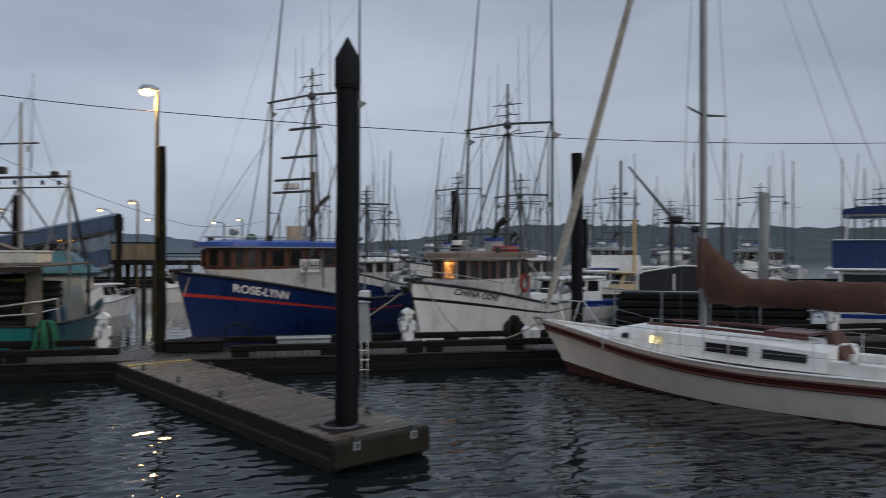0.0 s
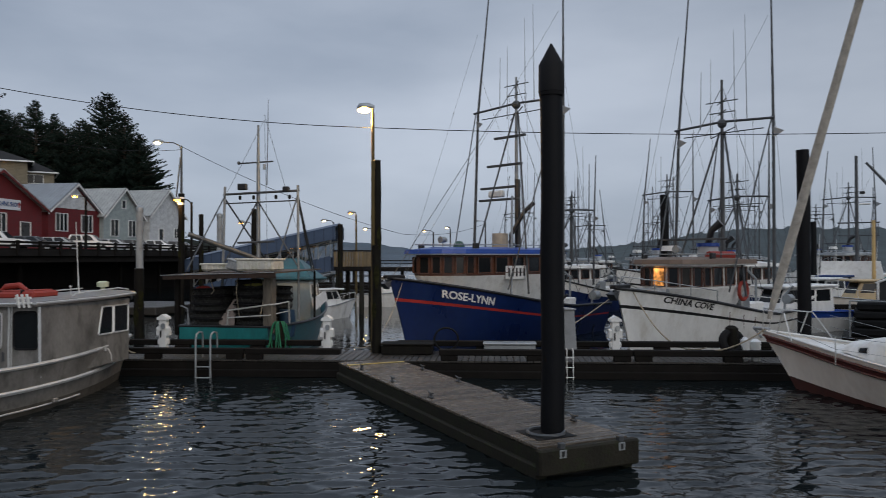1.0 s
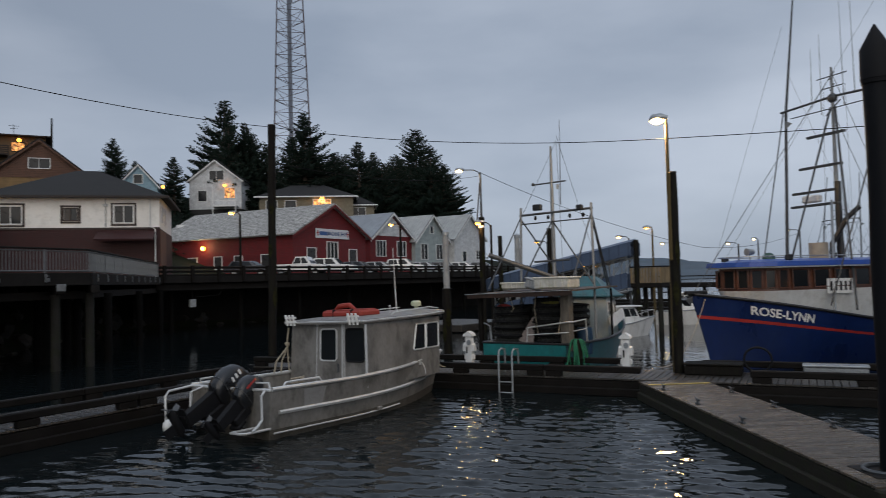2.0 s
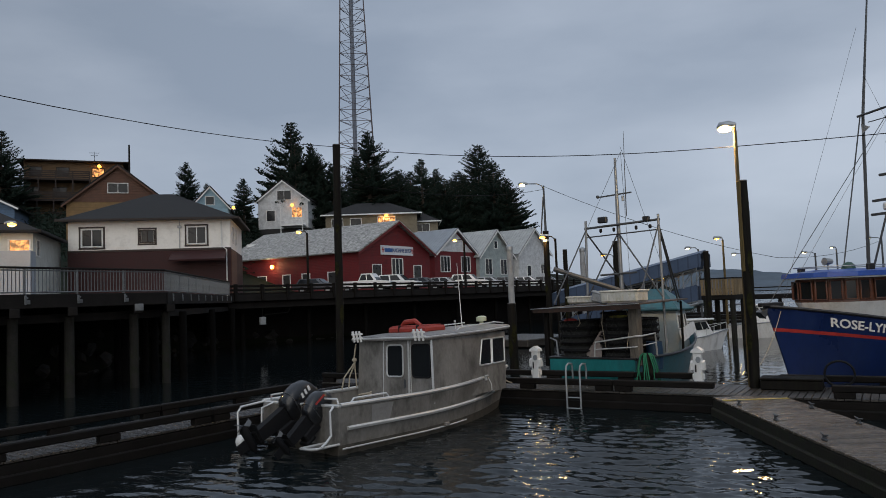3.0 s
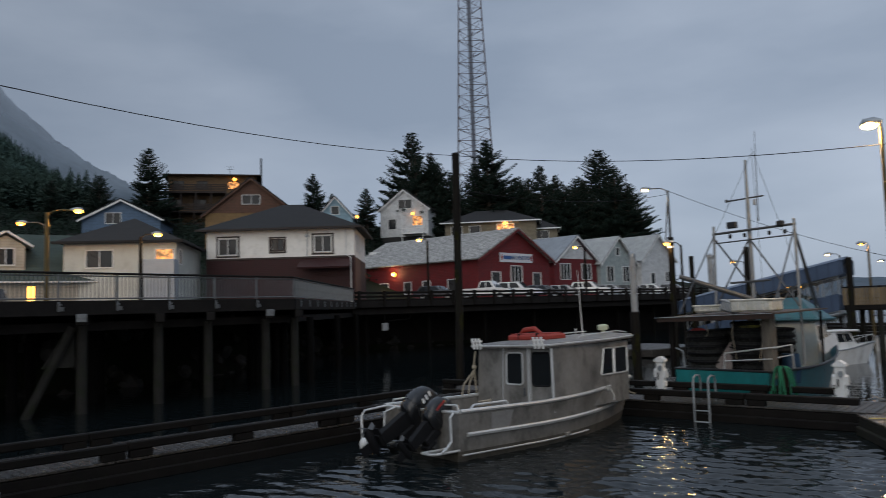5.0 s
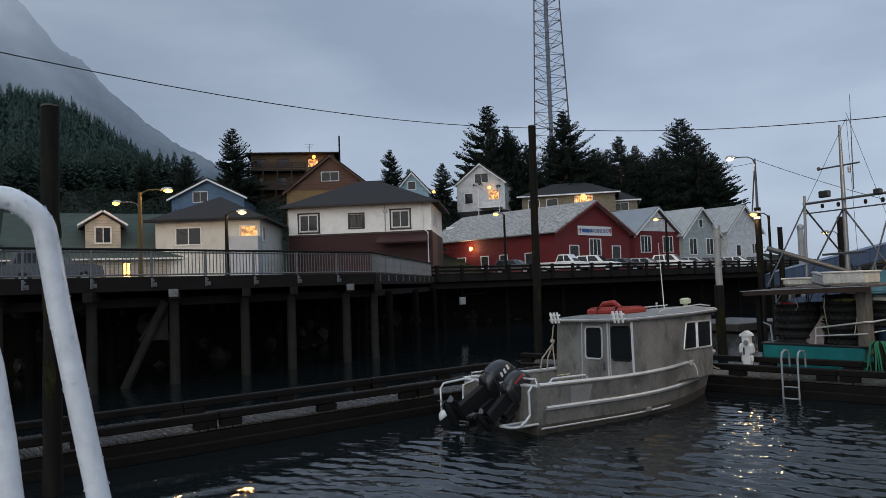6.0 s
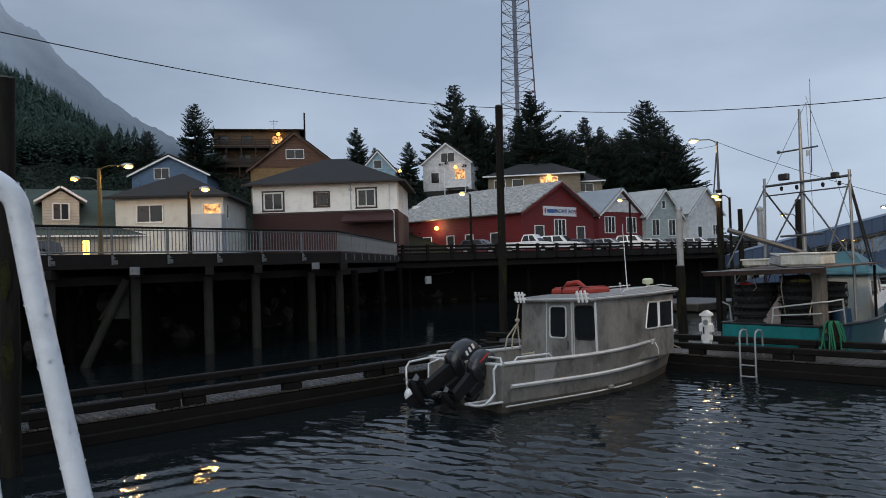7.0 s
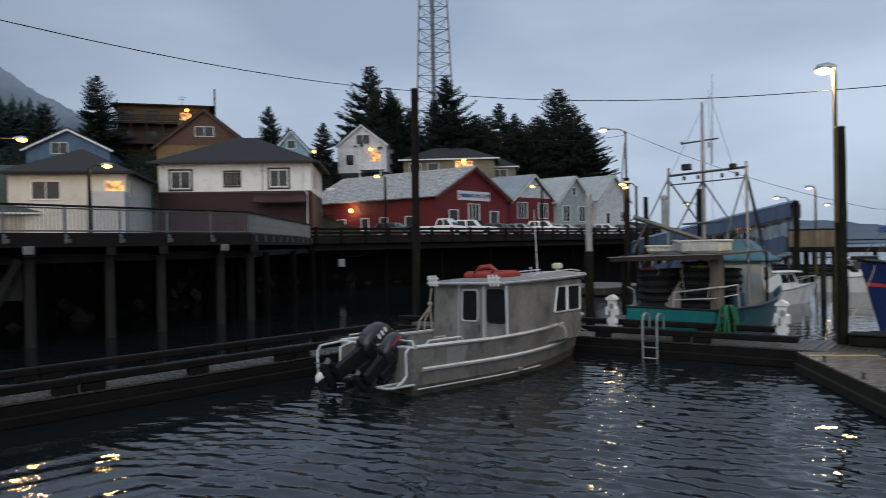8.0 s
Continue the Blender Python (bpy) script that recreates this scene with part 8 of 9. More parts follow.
# ---- radio tower ----
def lattice_tower(m, height, base_w, top_w, label):
    t = thing("radio_tower", m, label, "tower")
    legs = [(math.cos(a), math.sin(a)) for a in (0.4, 0.4 + 2.094, 0.4 + 4.189)]

    def node(k, z):
        w = mix(base_w, top_w, z / height) * 0.577
        return (legs[k][0] * w, legs[k][1] * w, z)
    for k in range(3):
        part("leg", Shape().tube([node(k, 0), node(k, height)], [0.16, 0.1], 8), TOWER_STEEL, t)
    n = 34
    for k in range(3):
        for i in range(n):
            z0, z1 = height * i / n, height * (i + 1) / n
            j = (k + 1) % 3
            part("strut", Shape().tube([node(k, z1), node(j, z1)], 0.06, 5), TOWER_STEEL, t)
            part("brace", Shape().tube([node(k, z0), node(j, z1)] if i % 2 else [node(j, z0), node(k, z1)], 0.05, 5), TOWER_STEEL, t)
    part("cable_tray", Shape().tube([(0.3, -0.4, 0), (0.2, -0.3, height)], 0.42, 8), mat("grey_blue_cable_tray", (0.16, 0.18, 0.22), 0.6, 0.2, 0.4), t)
    return t


lattice_tower(pose(-113.4, 97.9, 14), 78, 8.2, 2.7, "tall grey lattice radio tower behind the trees")


# ---- parked vehicles ----
def vehicle(m, kind, paint, label):
    """x forward. kind: pickup, van, car."""
    v = thing("pickup_truck" if kind == "pickup" else kind, m, label, "vehicle", "parked vehicles")
    L, W, roof = {"pickup": (5.4, 1.95, 1.88), "suv": (4.8, 1.9, 1.8), "car": (4.5, 1.78, 1.46)}[kind]
    hood = {"pickup": 1.15, "suv": 1.12, "car": 0.98}[kind]
    b = Shape()
    prof = [(-L / 2, 0.45), (L / 2 - 0.05, 0.42), (L / 2, 0.6), (L / 2 - 0.08, hood - 0.15), (L / 2 - 0.45, hood - 0.03), (L / 2 - 1.5, hood + 0.03), (-L / 2 + 0.05, hood + 0.02), (-L / 2, hood - 0.1)]
    for y0, y1, k in ((-W / 2, -W / 2 + 0.1, 0), (-W / 2 + 0.1, W / 2 - 0.1, 1), (W / 2 - 0.1, W / 2, 2)):
        b.prism([(x, z - (0.05 if k != 1 and z > 0.9 else 0)) for x, z in prof], y0, y1, "Y")
    part("body", b, paint, v)
    xf, xr = L / 2 - 1.35, (-L / 2 + (2.1 if kind == "pickup" else 0.35))
    if kind == "pickup" and "canopy" in label:
        xr = -L / 2 + 0.2
    cab = cabin_shell(xr, xf, W - 0.12, W - 0.16, hood - 0.02, roof, 0.75 if kind != "pickup" else 0.6, 0.2, 0.3)
    c = part("cab", cab, paint, v)
    w0, w1 = W - 0.12, W - 0.16
    for sg in (-1, 1):
        A, B = (xr, sg * w0 / 2, hood), (xf, sg * w1 / 2, hood)
        C, D = (xf - 0.65, sg * (w1 / 2 - 0.2), roof), (xr + 0.3, sg * (w0 / 2 - 0.2), roof)
        for u0, u1 in ((0.06, 0.46), (0.5, 0.86)):
            q = [lerp4(A, B, C, D, u0, 0.1), lerp4(A, B, C, D, u1, 0.1), lerp4(A, B, C, D, u1 - 0.02, 0.86), lerp4(A, B, C, D, u0 + 0.02, 0.86)]
            wall_pane(c, *(q if sg < 0 else q[::-1]), GLASS, None)
    A, B, C, D = (xf, -w1 / 2, hood), (xf, w1 / 2, hood), (xf - 0.65, w1 / 2 - 0.2, roof), (xf - 0.65, -w1 / 2 + 0.2, roof)
    wall_pane(c, *(lerp4(A, B, C, D, u, w) for u, w in ((0.06, 0.08), (0.94, 0.08), (0.92, 0.9), (0.08, 0.9))), GLASS, None, name="windscreen")
    for x in (L / 2 - 0.95, -L / 2 + 1.0):
        for sg in (-1, 1):
            wh_ = part("wheel", Shape().tube([(x, sg * (W / 2 - 0.22), 0.36), (x, sg * (W / 2 + 0.01), 0.36)], 0.36, 14), RUBBER, v)
            part("rim", Shape().tube([(x, sg * (W / 2), 0.36), (x, sg * (W / 2 + 0.02), 0.36)], 0.21, 10), GALV, wh_)
    for sg in (-1, 1):
        part("headlight", Shape().box((L / 2 - 0.06, sg * (W / 2 - 0.3), hood - 0.28), (0.1, 0.4, 0.16), 0.02), ALU_TRIM, v)
    part("bumper", Shape().box((L / 2 + 0.02, 0, 0.5), (0.14, W - 0.1, 0.22), 0.03), GALV, v)
    part("grille", Shape().box((L / 2 - 0.02, 0, hood - 0.3), (0.06, W * 0.45, 0.2), 0.01), BLACK_PAINT, v)
    return v


for y, kind, paint, lab, x in ((43.0, "car", CAR_GREY, "dark grey car parked beside the workshop", -57.0), (48.8, "pickup", CAR_WHITE, "white pickup truck parked on the street", -56.8), (53.2, "suv", CAR_WHITE, "white and dark sport vehicle parked on the street", -57.0), (57.2, "car", CAR_GREY, "dark car parked on the street", -57.0),
                               (60.8, "car", CAR_SILVER, "silver car parked on the street", -57.2), (64.6, "suv", CAR_WHITE, "white van with roof rack parked on the street", -57.2), (68.8, "car", CAR_SILVER, "silver car parked on the street", -57.4),
                               (72.6, "car", CAR_GREY, "dark car parked on the street", -57.4), (76.6, "car", CAR_WHITE, "white car parked on the street", -57.5), (81.0, "car", CAR_GREY, "dark car parked on the street", -57.6)):
    vehicle(pose(x + 1.3, y, DECK, 0, 0, 28), kind, paint, lab)
vehicle(pose(-44.5, 3.6, DECK, 0, 0, 85), "suv", CAR_GREY, "dark vehicle parked behind the pier railing")


# ---- covered gangway and its landing ----
def gangway(a, b, width, label):
    a, b = Vector(a), Vector(b)
    d = b - a
    g = thing("covered_gangway", Matrix.Translation(a) @ pose(0, 0, 0, 0, 0, math.degrees(math.atan2(d.y, d.x))), label, "gangway")
    ln, rise = math.hypot(d.x, d.y), d.z
    k = rise / ln
    def z(x, up):
        return x * k + up
    part("floor", Shape().slab((0, width / 2, 0), (0, -width / 2, 0), (ln, -width / 2, rise), (ln, width / 2, rise), 0.2), GALV, g)
    s = Shape()
    for sg in (-1, 1):
        s.slab((-0.5, 0, z(-0.5, 3.0)), (-0.5, sg * (width / 2 + 0.3), z(-0.5, 2.75)), (ln + 0.35, sg * (width / 2 + 0.3), z(ln + 0.35, 2.75)), (ln + 0.35, 0, z(ln + 0.35, 3.0)), 0.06 * -sg)
        s.slab((-0.5, sg * (width / 2 + 0.28), z(-0.5, 1.95)), (ln + 0.35, sg * (width / 2 + 0.28), z(ln + 0.35, 1.95)), (ln + 0.35, sg * (width / 2 + 0.28), z(ln + 0.35, 2.76)), (-0.5, sg * (width / 2 + 0.28), z(-0.5, 2.76)), 0.05)
    part("roof", s, RAMP_BLUE, g, "blue metal roof")
    for sg in (-1, 1):
        p = Shape()
        p.slab((0, sg * width / 2, z(0, -0.2)), (ln, sg * width / 2, z(ln, -0.2)), (ln, sg * width / 2, z(ln, 0.95)), (0, sg * width / 2, z(0, 0.95)), 0.05)
        part("side_panel", p, RAMP_BLUE, g, "blue side panel")
        n = int(ln / 0.75)
        for i in range(n + 1):
            x = ln * i / n
            part("post", Shape().tube([(x, sg * width / 2, z(x, 0.9)), (x, sg * width / 2, z(x, 2.1))], 0.045, 6), GALV, g)
            if i < n:
                part("brace", Shape().tube([(x, sg * width / 2, z(x, 0.95)), (x + ln / n, sg * width / 2, z(x + ln / n, 1.9))], 0.025, 5), GALV, g)
        part("top_chord", Shape().tube([(0, sg * width / 2, z(0, 1.9)), (ln, sg * width / 2, z(ln, 1.9))], 0.06, 6), GALV, g)
        part("lower_chord", Shape().tube([(0, sg * (width / 2 + 0.04), z(0, -0.2)), (ln, sg * (width / 2 + 0.04), z(ln, -0.2))], 0.09, 6), GALV, g)
    for x in (ln * 0.3, ln * 0.7):
        part("lamp_strip", Shape().box((x, 0, z(x, 2.0)), (0.8, 0.12, 0.06), 0.01), BULB, g, "amber gangway lamp")
    return g


gangway((-28.4, 42.8, 0.8), (-19.75, 44.6, 2.7), 2.2, "sloping covered gangway with a blue metal roof")
ld_pt = thing("gangway_landing", pose(-18.55, 44.6, 0.35), "small timber landing on piles at the gangway's head", "landing", kind="structure")
part("platform", Shape().box((0.2, 0, 2.5), (2.0, 2.0, 0.3), 0.03), PIER_TIMBER, ld_pt)
# one yellowish colour for the slats, toned apart piece by piece
YB = mat("yellowish_boards", (0.20, 0.145, 0.075), 0.6, 0.3, 1.5, per_piece=0.25)
for k in range(11):
    part("slat", Shape().box((-0.72 + k * 0.185, -0.98, 3.1), (0.15, 0.05, 0.95), 0.01), YB, ld_pt)
    part("slat", Shape().box((1.18, -0.92 + k * 0.185, 3.1), (0.05, 0.15, 0.95), 0.01), YB, ld_pt)
part("rail", Shape().box((0.22, -0.98, 3.62), (2.05, 0.12, 0.08), 0.01), PIER_TIMBER, ld_pt)
part("rail", Shape().box((1.18, 0.06, 3.62), (0.12, 1.95, 0.08), 0.01), PIER_TIMBER, ld_pt)
for x, y in ((-0.6, -0.8), (1.0, -0.8), (-0.6, 0.8), (1.0, 0.8)):
    part("post", Shape().tube([(x, y, -2), (x, y, 2.4)], 0.16, 10), PILE_PIER, ld_pt)
gfl = thing("landing_float", pose(-31.5, 42.0, 0), "low timber float under the gangway", "dock", kind="structure")
part("deck", Shape().box((0, 0, 0.3), (5, 6, 0.5), 0.05), PLANK_DARK, gfl)


# ---- far floats and pier ----
def far_float(x0, y0, x1, y1, label, z=0.5, w=2.4, posts=True):
    d = Vector((x1 - x0, y1 - y0, 0))
    f = thing("far_float", pose(x0, y0, 0, 0, 0, math.degrees(math.atan2(d.y, d.x))), label, "dock", kind="structure")
    part("deck", Shape().box((d.length / 2, 0, z - 0.3), (d.length, w, 0.6), 0.05), WOOD_WET, f)
    part("bull_rail", Shape().box((d.length / 2, -w / 2 + 0.15, z + 0.2), (d.length, 0.25, 0.25), 0.03), WOOD_WET, f)


far_float(-36.0, 66, -14, 66.8, "distant dark mooring float", w=3.0)
far_float(-40.0, 78, 30, 92, "distant dark mooring float", w=4.0)
far_float(2.0, 46, 46, 55, "distant dark mooring float")
far_float(-6.0, 66, 60, 80, "distant dark mooring float")
pier_far = thing("far_pier", pose(0, 0, 0), "long low dark pier across the basin", "pier", kind="structure")
part("deck", Shape().box((-24, 84, 2.2), (34, 4, 0.5), 0.05), PIER_TIMBER, pier_far)
for k in range(12):
    part("pile", Shape().tube([(-40 + k * 3, 82.5, -2), (-40 + k * 3, 82.5, 2.2)], 0.2, 8), PIER_TIMBER, pier_far)
far_rail = part("rail", Shape().box((-24, 82.1, 3.2), (34, 0.08, 0.12), 0.0).box((-24, 82.1, 2.85), (34, 0.06, 0.08), 0.0), PIER_TIMBER, pier_far)


# ---- other moored boats ----
def cruiser(m, L, label, hull=WHITE_BOAT, top=WHITE_BOAT, stripe=None, flybridge=False, canvas=None, roof=None):
    b = thing("cabin_cruiser", m, label, "boat", "moored boats")
    h = Hull(L - 0.8, L * 0.31, (0.9, 0.95, 1.35), 0.4, 0.9, 0.9, 0.35, 0.7, (1.8, 2.5))
    part("hull", h.shell([(0.5, 0), (0.8, 0), (1, 1)] if stripe else [(1, 0)], 22, 10), [hull, stripe or hull], b, smooth=True)
    part("deck", h.deck(0.12), WHITE_BOAT, b)
    part("cap_rail", h.rim(0.035), stripe or GALV, b)
    x0, x1, w = L * 0.25, L * 0.72, L * 0.24
    c = part("cabin", cabin_shell(x0, x1, w, w * 0.7, 0.85, 2.1, 0.7, 0.12), top, b)
    for sg in (-1, 1):
        A, B, C, D = (x0, sg * w / 2, 0.85), (x1, sg * w * 0.35, 0.85), (x1 - 0.7, sg * (w * 0.35 - 0.12), 2.1), (x0, sg * (w / 2 - 0.12), 2.1)
        for u0, u1 in ((0.06, 0.34), (0.38, 0.64), (0.68, 0.93)):
            q = [lerp4(A, B, C, D, u0, 0.48), lerp4(A, B, C, D, u1, 0.48), lerp4(A, B, C, D, u1, 0.9), lerp4(A, B, C, D, u0, 0.9)]
            wall_pane(c, *(q if sg < 0 else q[::-1]), GLASS, None)
    A, B, C, D = (x1, -w * 0.35, 0.85), (x1, w * 0.35, 0.85), (x1 - 0.7, w * 0.35 - 0.12, 2.1), (x1 - 0.7, -w * 0.35 + 0.12, 2.1)
    wall_pane(c, *(lerp4(A, B, C, D, u, v) for u, v in ((0.05, 0.45), (0.95, 0.45), (0.95, 0.92), (0.05, 0.92))), GLASS, None, name="windscreen")
    part("roof", Shape().box(((x0 + x1) / 2 - 0.3, 0, 2.15), (x1 - x0 + 0.2, w, 0.12), 0.04), roof or top, b)
    s = Shape()
    p = [h.at(u, 1, 1) for u in (0.6, 0.75, 0.9, 0.99)]
    for sg in (-1, 1):
        s.tube([(v.x, sg * v.y, v.z + 0.5) for v in p], 0.018, 6)
        for v in p:
            s.tube([(v.x, sg * v.y, v.z), (v.x, sg * v.y, v.z + 0.5)], 0.015, 6)
    part("bow_rail", s, ALU_TRIM, b)
    if flybridge:
        f = part("flybridge", cabin_shell(x0 + 0.3, x1 - 1.1, w * 0.9, w * 0.7, 2.2, 2.95, 0.4, 0.08), top, b)
        part("canopy", Shape().box((x0 + 1.2, 0, 4.2), (2.6, w * 0.95, 0.1), 0.04), canvas or top, b)
        for sx in (0.2, 2.2):
            for sg in (-1, 1):
                part("canopy_post", Shape().tube([(x0 + sx, sg * w * 0.4, 2.8), (x0 + sx, sg * w * 0.42, 4.2)], 0.025, 6), ALU_TRIM, b)
    if canvas and not flybridge:
        part("canvas_top", Shape().box((x0 - 0.5, 0, 2.25), (L * 0.3, w * 1.05, 0.14), 0.05).box((x0 - 0.9, 0, 1.6), (0.08, w, 1.2), 0.02), canvas, b, "canvas top")
    part("antenna", Shape().tube([(x0 + 0.3, 0.3, 2.2), (x0 + 0.1, 0.3, 4.6)], [0.02, 0.008], 6), WHITE_PAINT, b)
    return b


BLUE_CANVAS = mat("blue_boat_canvas", (0.012, 0.035, 0.12), 0.8, 0.2, 3, 0.4, 12)
AQUA = mat("aqua_trim_paint", (0.15, 0.40, 0.45), 0.5, 0.2, 2)
cruiser(pose(-18.9, 37.8, 0, 0, 0, 68) @ Matrix.Scale(0.8, 4), 5.6, "small white cabin cruiser by the gangway", hull=WHITE_BOAT)
cruiser(pose(-20.6, 50.5, 0, 0, 0, 20), 5.2, "small runabout with a pale canvas top", canvas=mat("grey_boat_canvas", (0.2, 0.22, 0.26), 0.8, 0.2, 3))
cruiser(pose(18.0, 61.0, 0, 0, 0, 205), 11.5, "white and aqua motor cruiser with a red stripe", top=AQUA, stripe=RED_STRIPE, canvas=WHITE_PAINT, roof=WHITE_PAINT)


def flybridge_yacht(m):
    """A tall motor yacht whose upper helm is closed in with blue canvas and clear curtains under a blue top."""
    b = thing("motor_yacht", m, "large white motor yacht with a blue canvas flybridge enclosure", "boat")
    h = Hull(10.6, 3.7, (1.3, 1.4, 1.9), 0.4, 0.9, 0.9, 0.35, 0.7, (1.8, 2.5))
    part("hull", h.shell([(0.72, 0), (0.8, 1), (1, 0)], 22, 10), [WHITE_BOAT, BLUE_TRIM], b, smooth=True)
    part("deck", h.deck(0.12), WHITE_BOAT, b)
    part("cap_rail", h.rim(0.035), GALV, b)
    c = part("cabin", cabin_shell(0.5, 8.2, 3.2, 2.4, 1.25, 2.7, 0.7, 0.08), WHITE_BOAT, b)
    for sg in (-1, 1):
        A, B, C, D = (0.5, sg * 1.6, 1.25), (8.2, sg * 1.2, 1.25), (7.5, sg * 1.12, 2.7), (0.5, sg * 1.52, 2.7)
        for u0, u1 in ((0.02, 0.26), (0.28, 0.52), (0.54, 0.76), (0.78, 0.96)):
            q = [lerp4(A, B, C, D, u0, 0.4), lerp4(A, B, C, D, u1, 0.4), lerp4(A, B, C, D, u1, 0.92), lerp4(A, B, C, D, u0, 0.92)]
            wall_pane(c, *(q if sg < 0 else q[::-1]), GLASS, None)
    part("upper_deck", Shape().box((3.9, 0, 2.78), (7.8, 3.5, 0.12), 0.05), WHITE_BOAT, b)
    part("canvas_skirt", cabin_shell(0.25, 6.6, 3.3, 2.9, 2.84, 3.95, 0.35, 0.1), BLUE_CANVAS, b, "blue canvas weather skirt")
    part("grab_rail", Shape().tube([(0.3, -1.62, 3.98), (4.0, -1.55, 3.98), (6.2, -1.36, 3.98)], 0.025, 8).tube([(0.3, 1.62, 3.98), (4.0, 1.55, 3.98), (6.2, 1.36, 3.98)], 0.025, 8), ALU_TRIM, b)
    for sg in (-1, 1):
        for x in (0.75, 2.3, 3.9, 5.5):
            part("canopy_post", Shape().tube([(x, sg * 1.5, 3.95), (x + 0.08, sg * 1.42, 5.0)], 0.035, 6), WHITE_PAINT, b)
    part("frame", Shape().box((3.2, 0, 4.98), (5.1, 3.0, 0.08), 0.03), WHITE_PAINT, b)
    part("canopy", Shape().prism([(0.6, 5.02), (5.9, 5.02), (5.85, 5.2), (5.3, 5.32), (3.2, 5.38), (1.2, 5.32), (0.65, 5.2)], -1.55, 1.55, "Y"), BLUE_CANVAS, b, "blue canvas top")
    part("antenna", Shape().tube([(6.0, 0.8, 3.9), (5.6, 0.8, 7.2)], [0.025, 0.01], 6), WHITE_PAINT, b)
    return b


flybridge_yacht(pose(16.40, 32.05, 0, 0, 0, -29))
cruiser(pose(9.0, 41.0, 0, 0, 0, 225), 8.0, "white cabin cruiser behind the troller", hull=WHITE_BOAT, stripe=BLUE_TRIM)
rng = random.Random(77)
sail_proto = None


def moored_yacht(m, label="moored sailing yacht with a bare mast"):
    b = thing("sailing_yacht", m, label, "boat", "far sailing yachts")
    h = Hull(8.5, 2.9, (0.9, 0.9, 1.25), 0.4, 1.0, 0.65, 0.45, 0.5)
    part("hull", h.shell([(1, 0)], 18, 8), WHITE_BOAT, b, smooth=True)
    part("deck", h.deck(0.05), WHITE_BOAT, b)
    part("coach_roof", cabin_shell(2.2, 6.8, 1.9, 1.3, 0.85, 1.4, 0.5, 0.15), WHITE_BOAT, b)
    part("mast", Shape().tube([(5, 0, 1.0), (5, 0, 12.5)], [0.08, 0.05], 8), SPAR, b)
    part("boom", Shape().tube([(5, 0, 2.1), (1.2, 0, 2.2)], [0.16, 0.12], 8), BLUE_CANVAS, b)
    part("spreader", Shape().tube([(5, -0.8, 7.5), (5, 0.8, 7.5)], 0.025, 6), SPAR, b)
    part("stay", Shape().tube([(5, 0, 12.4), (9.3, 0, 1.3)], 0.012, 5).tube([(5, 0, 12.4), (0, 0, 1.0)], 0.012, 5), SPAR, b)
    return b


y0 = moored_yacht(pose(4.0, 92.0, 0, 0, 0, 250))
for x, y, a in ((9, 94, 255), (14, 98, 240), (24, 96, 70), (31, 92, 250), (-2, 96, 70), (38, 88, 250), (45, 84, 240), (28, 72, 240), (38, 66, 70), (2, 118, 250), (12, 122, 60), (22, 118, 250), (34, 116, 60), (48, 104, 250), (56, 92, 60), (-8, 112, 250), (60, 74, 245), (44, 60, 245)):
    copy_thing(y0, pose(x, y, 0, 0, 0, a) @ Matrix.Scale(rng.uniform(0.85, 1.25), 4))

far_tr, _ = troller(pose(4.0, 62.0, 0, 0, 0, 238), "distant fishing troller with raised poles and a pale house", L=12, hull_mats=[WHITE_BOAT, BLACK_PAINT], bands=[(0.7, 0), (0.74, 1), (1, 0)], mast_x=5.5, mast_top=9.6, poles=2.1, pole_top=12.5, cross_z=8.2, band_mat=WHITE_PAINT, roof_mat=GALV, z_house=(1.6, 2.5, 3.3), house=(3.6, 9.0))
for x, y, a, sc in ((-4.5, 73, 240, 0.95), (11, 80, 235, 1.0), (20.5, 84, 245, 1.1), (33.5, 76, 235, 1.05), (-11.0, 84, 240, 1.0), (42.0, 72, 240, 1.0), (18, 104, 60, 1.1), (-2, 102, 60, 1.0), (33, 104, 240, 1.1), (52, 66, 240, 1.1)):
    copy_thing(far_tr, pose(x, y, 0, 0, 0, a) @ Matrix.Scale(sc, 4))
blue_tr, _ = troller(pose(7.4, 48.5, 0, 0, 0, 232), "small blue and white fishing boat with a work shelter", L=10, hull_mats=[BLUE_HULL, WHITE_PAINT], bands=[(0.8, 0), (1, 1)], mast_x=4.5, mast_top=8.2, poles=1.9, pole_top=10.5, cross_z=6.8, band_mat=WHITE_PAINT, roof_mat=WHITE_PAINT, z_house=(1.5, 2.2, 2.95), house=(3.0, 7.6), house_w=2.4)
for x, y, a, sc in ((-2.5, 52, 235, 0.95), (-8.5, 76, 60, 1.0), (26, 88, 60, 1.1), (47, 78, 60, 1.1)):
    copy_thing(blue_tr, pose(x, y, 0, 0, 0, a) @ Matrix.Scale(sc, 4))
for x, y, a, L2, col in ((6.0, 73.0, 240, 9, None), (17.5, 70, 235, 9, BLUE_CANVAS), (29, 66, 240, 8, None), (36, 58, 235, 9, None), (12, 54.5, 240, 7, BLUE_CANVAS), (20, 50.5, 240, 8, None), (27, 38, 225, 8, None), (-12.5, 71, 230, 7, None), (-18, 73.5, 230, 7, None), (40, 48, 230, 9, BLUE_CANVAS)):
    cruiser(pose(x, y, 0, 0, 0, a), L2, "moored white cabin cruiser in the far rows" if not col else "moored white cruiser with a blue canvas top", canvas=col)

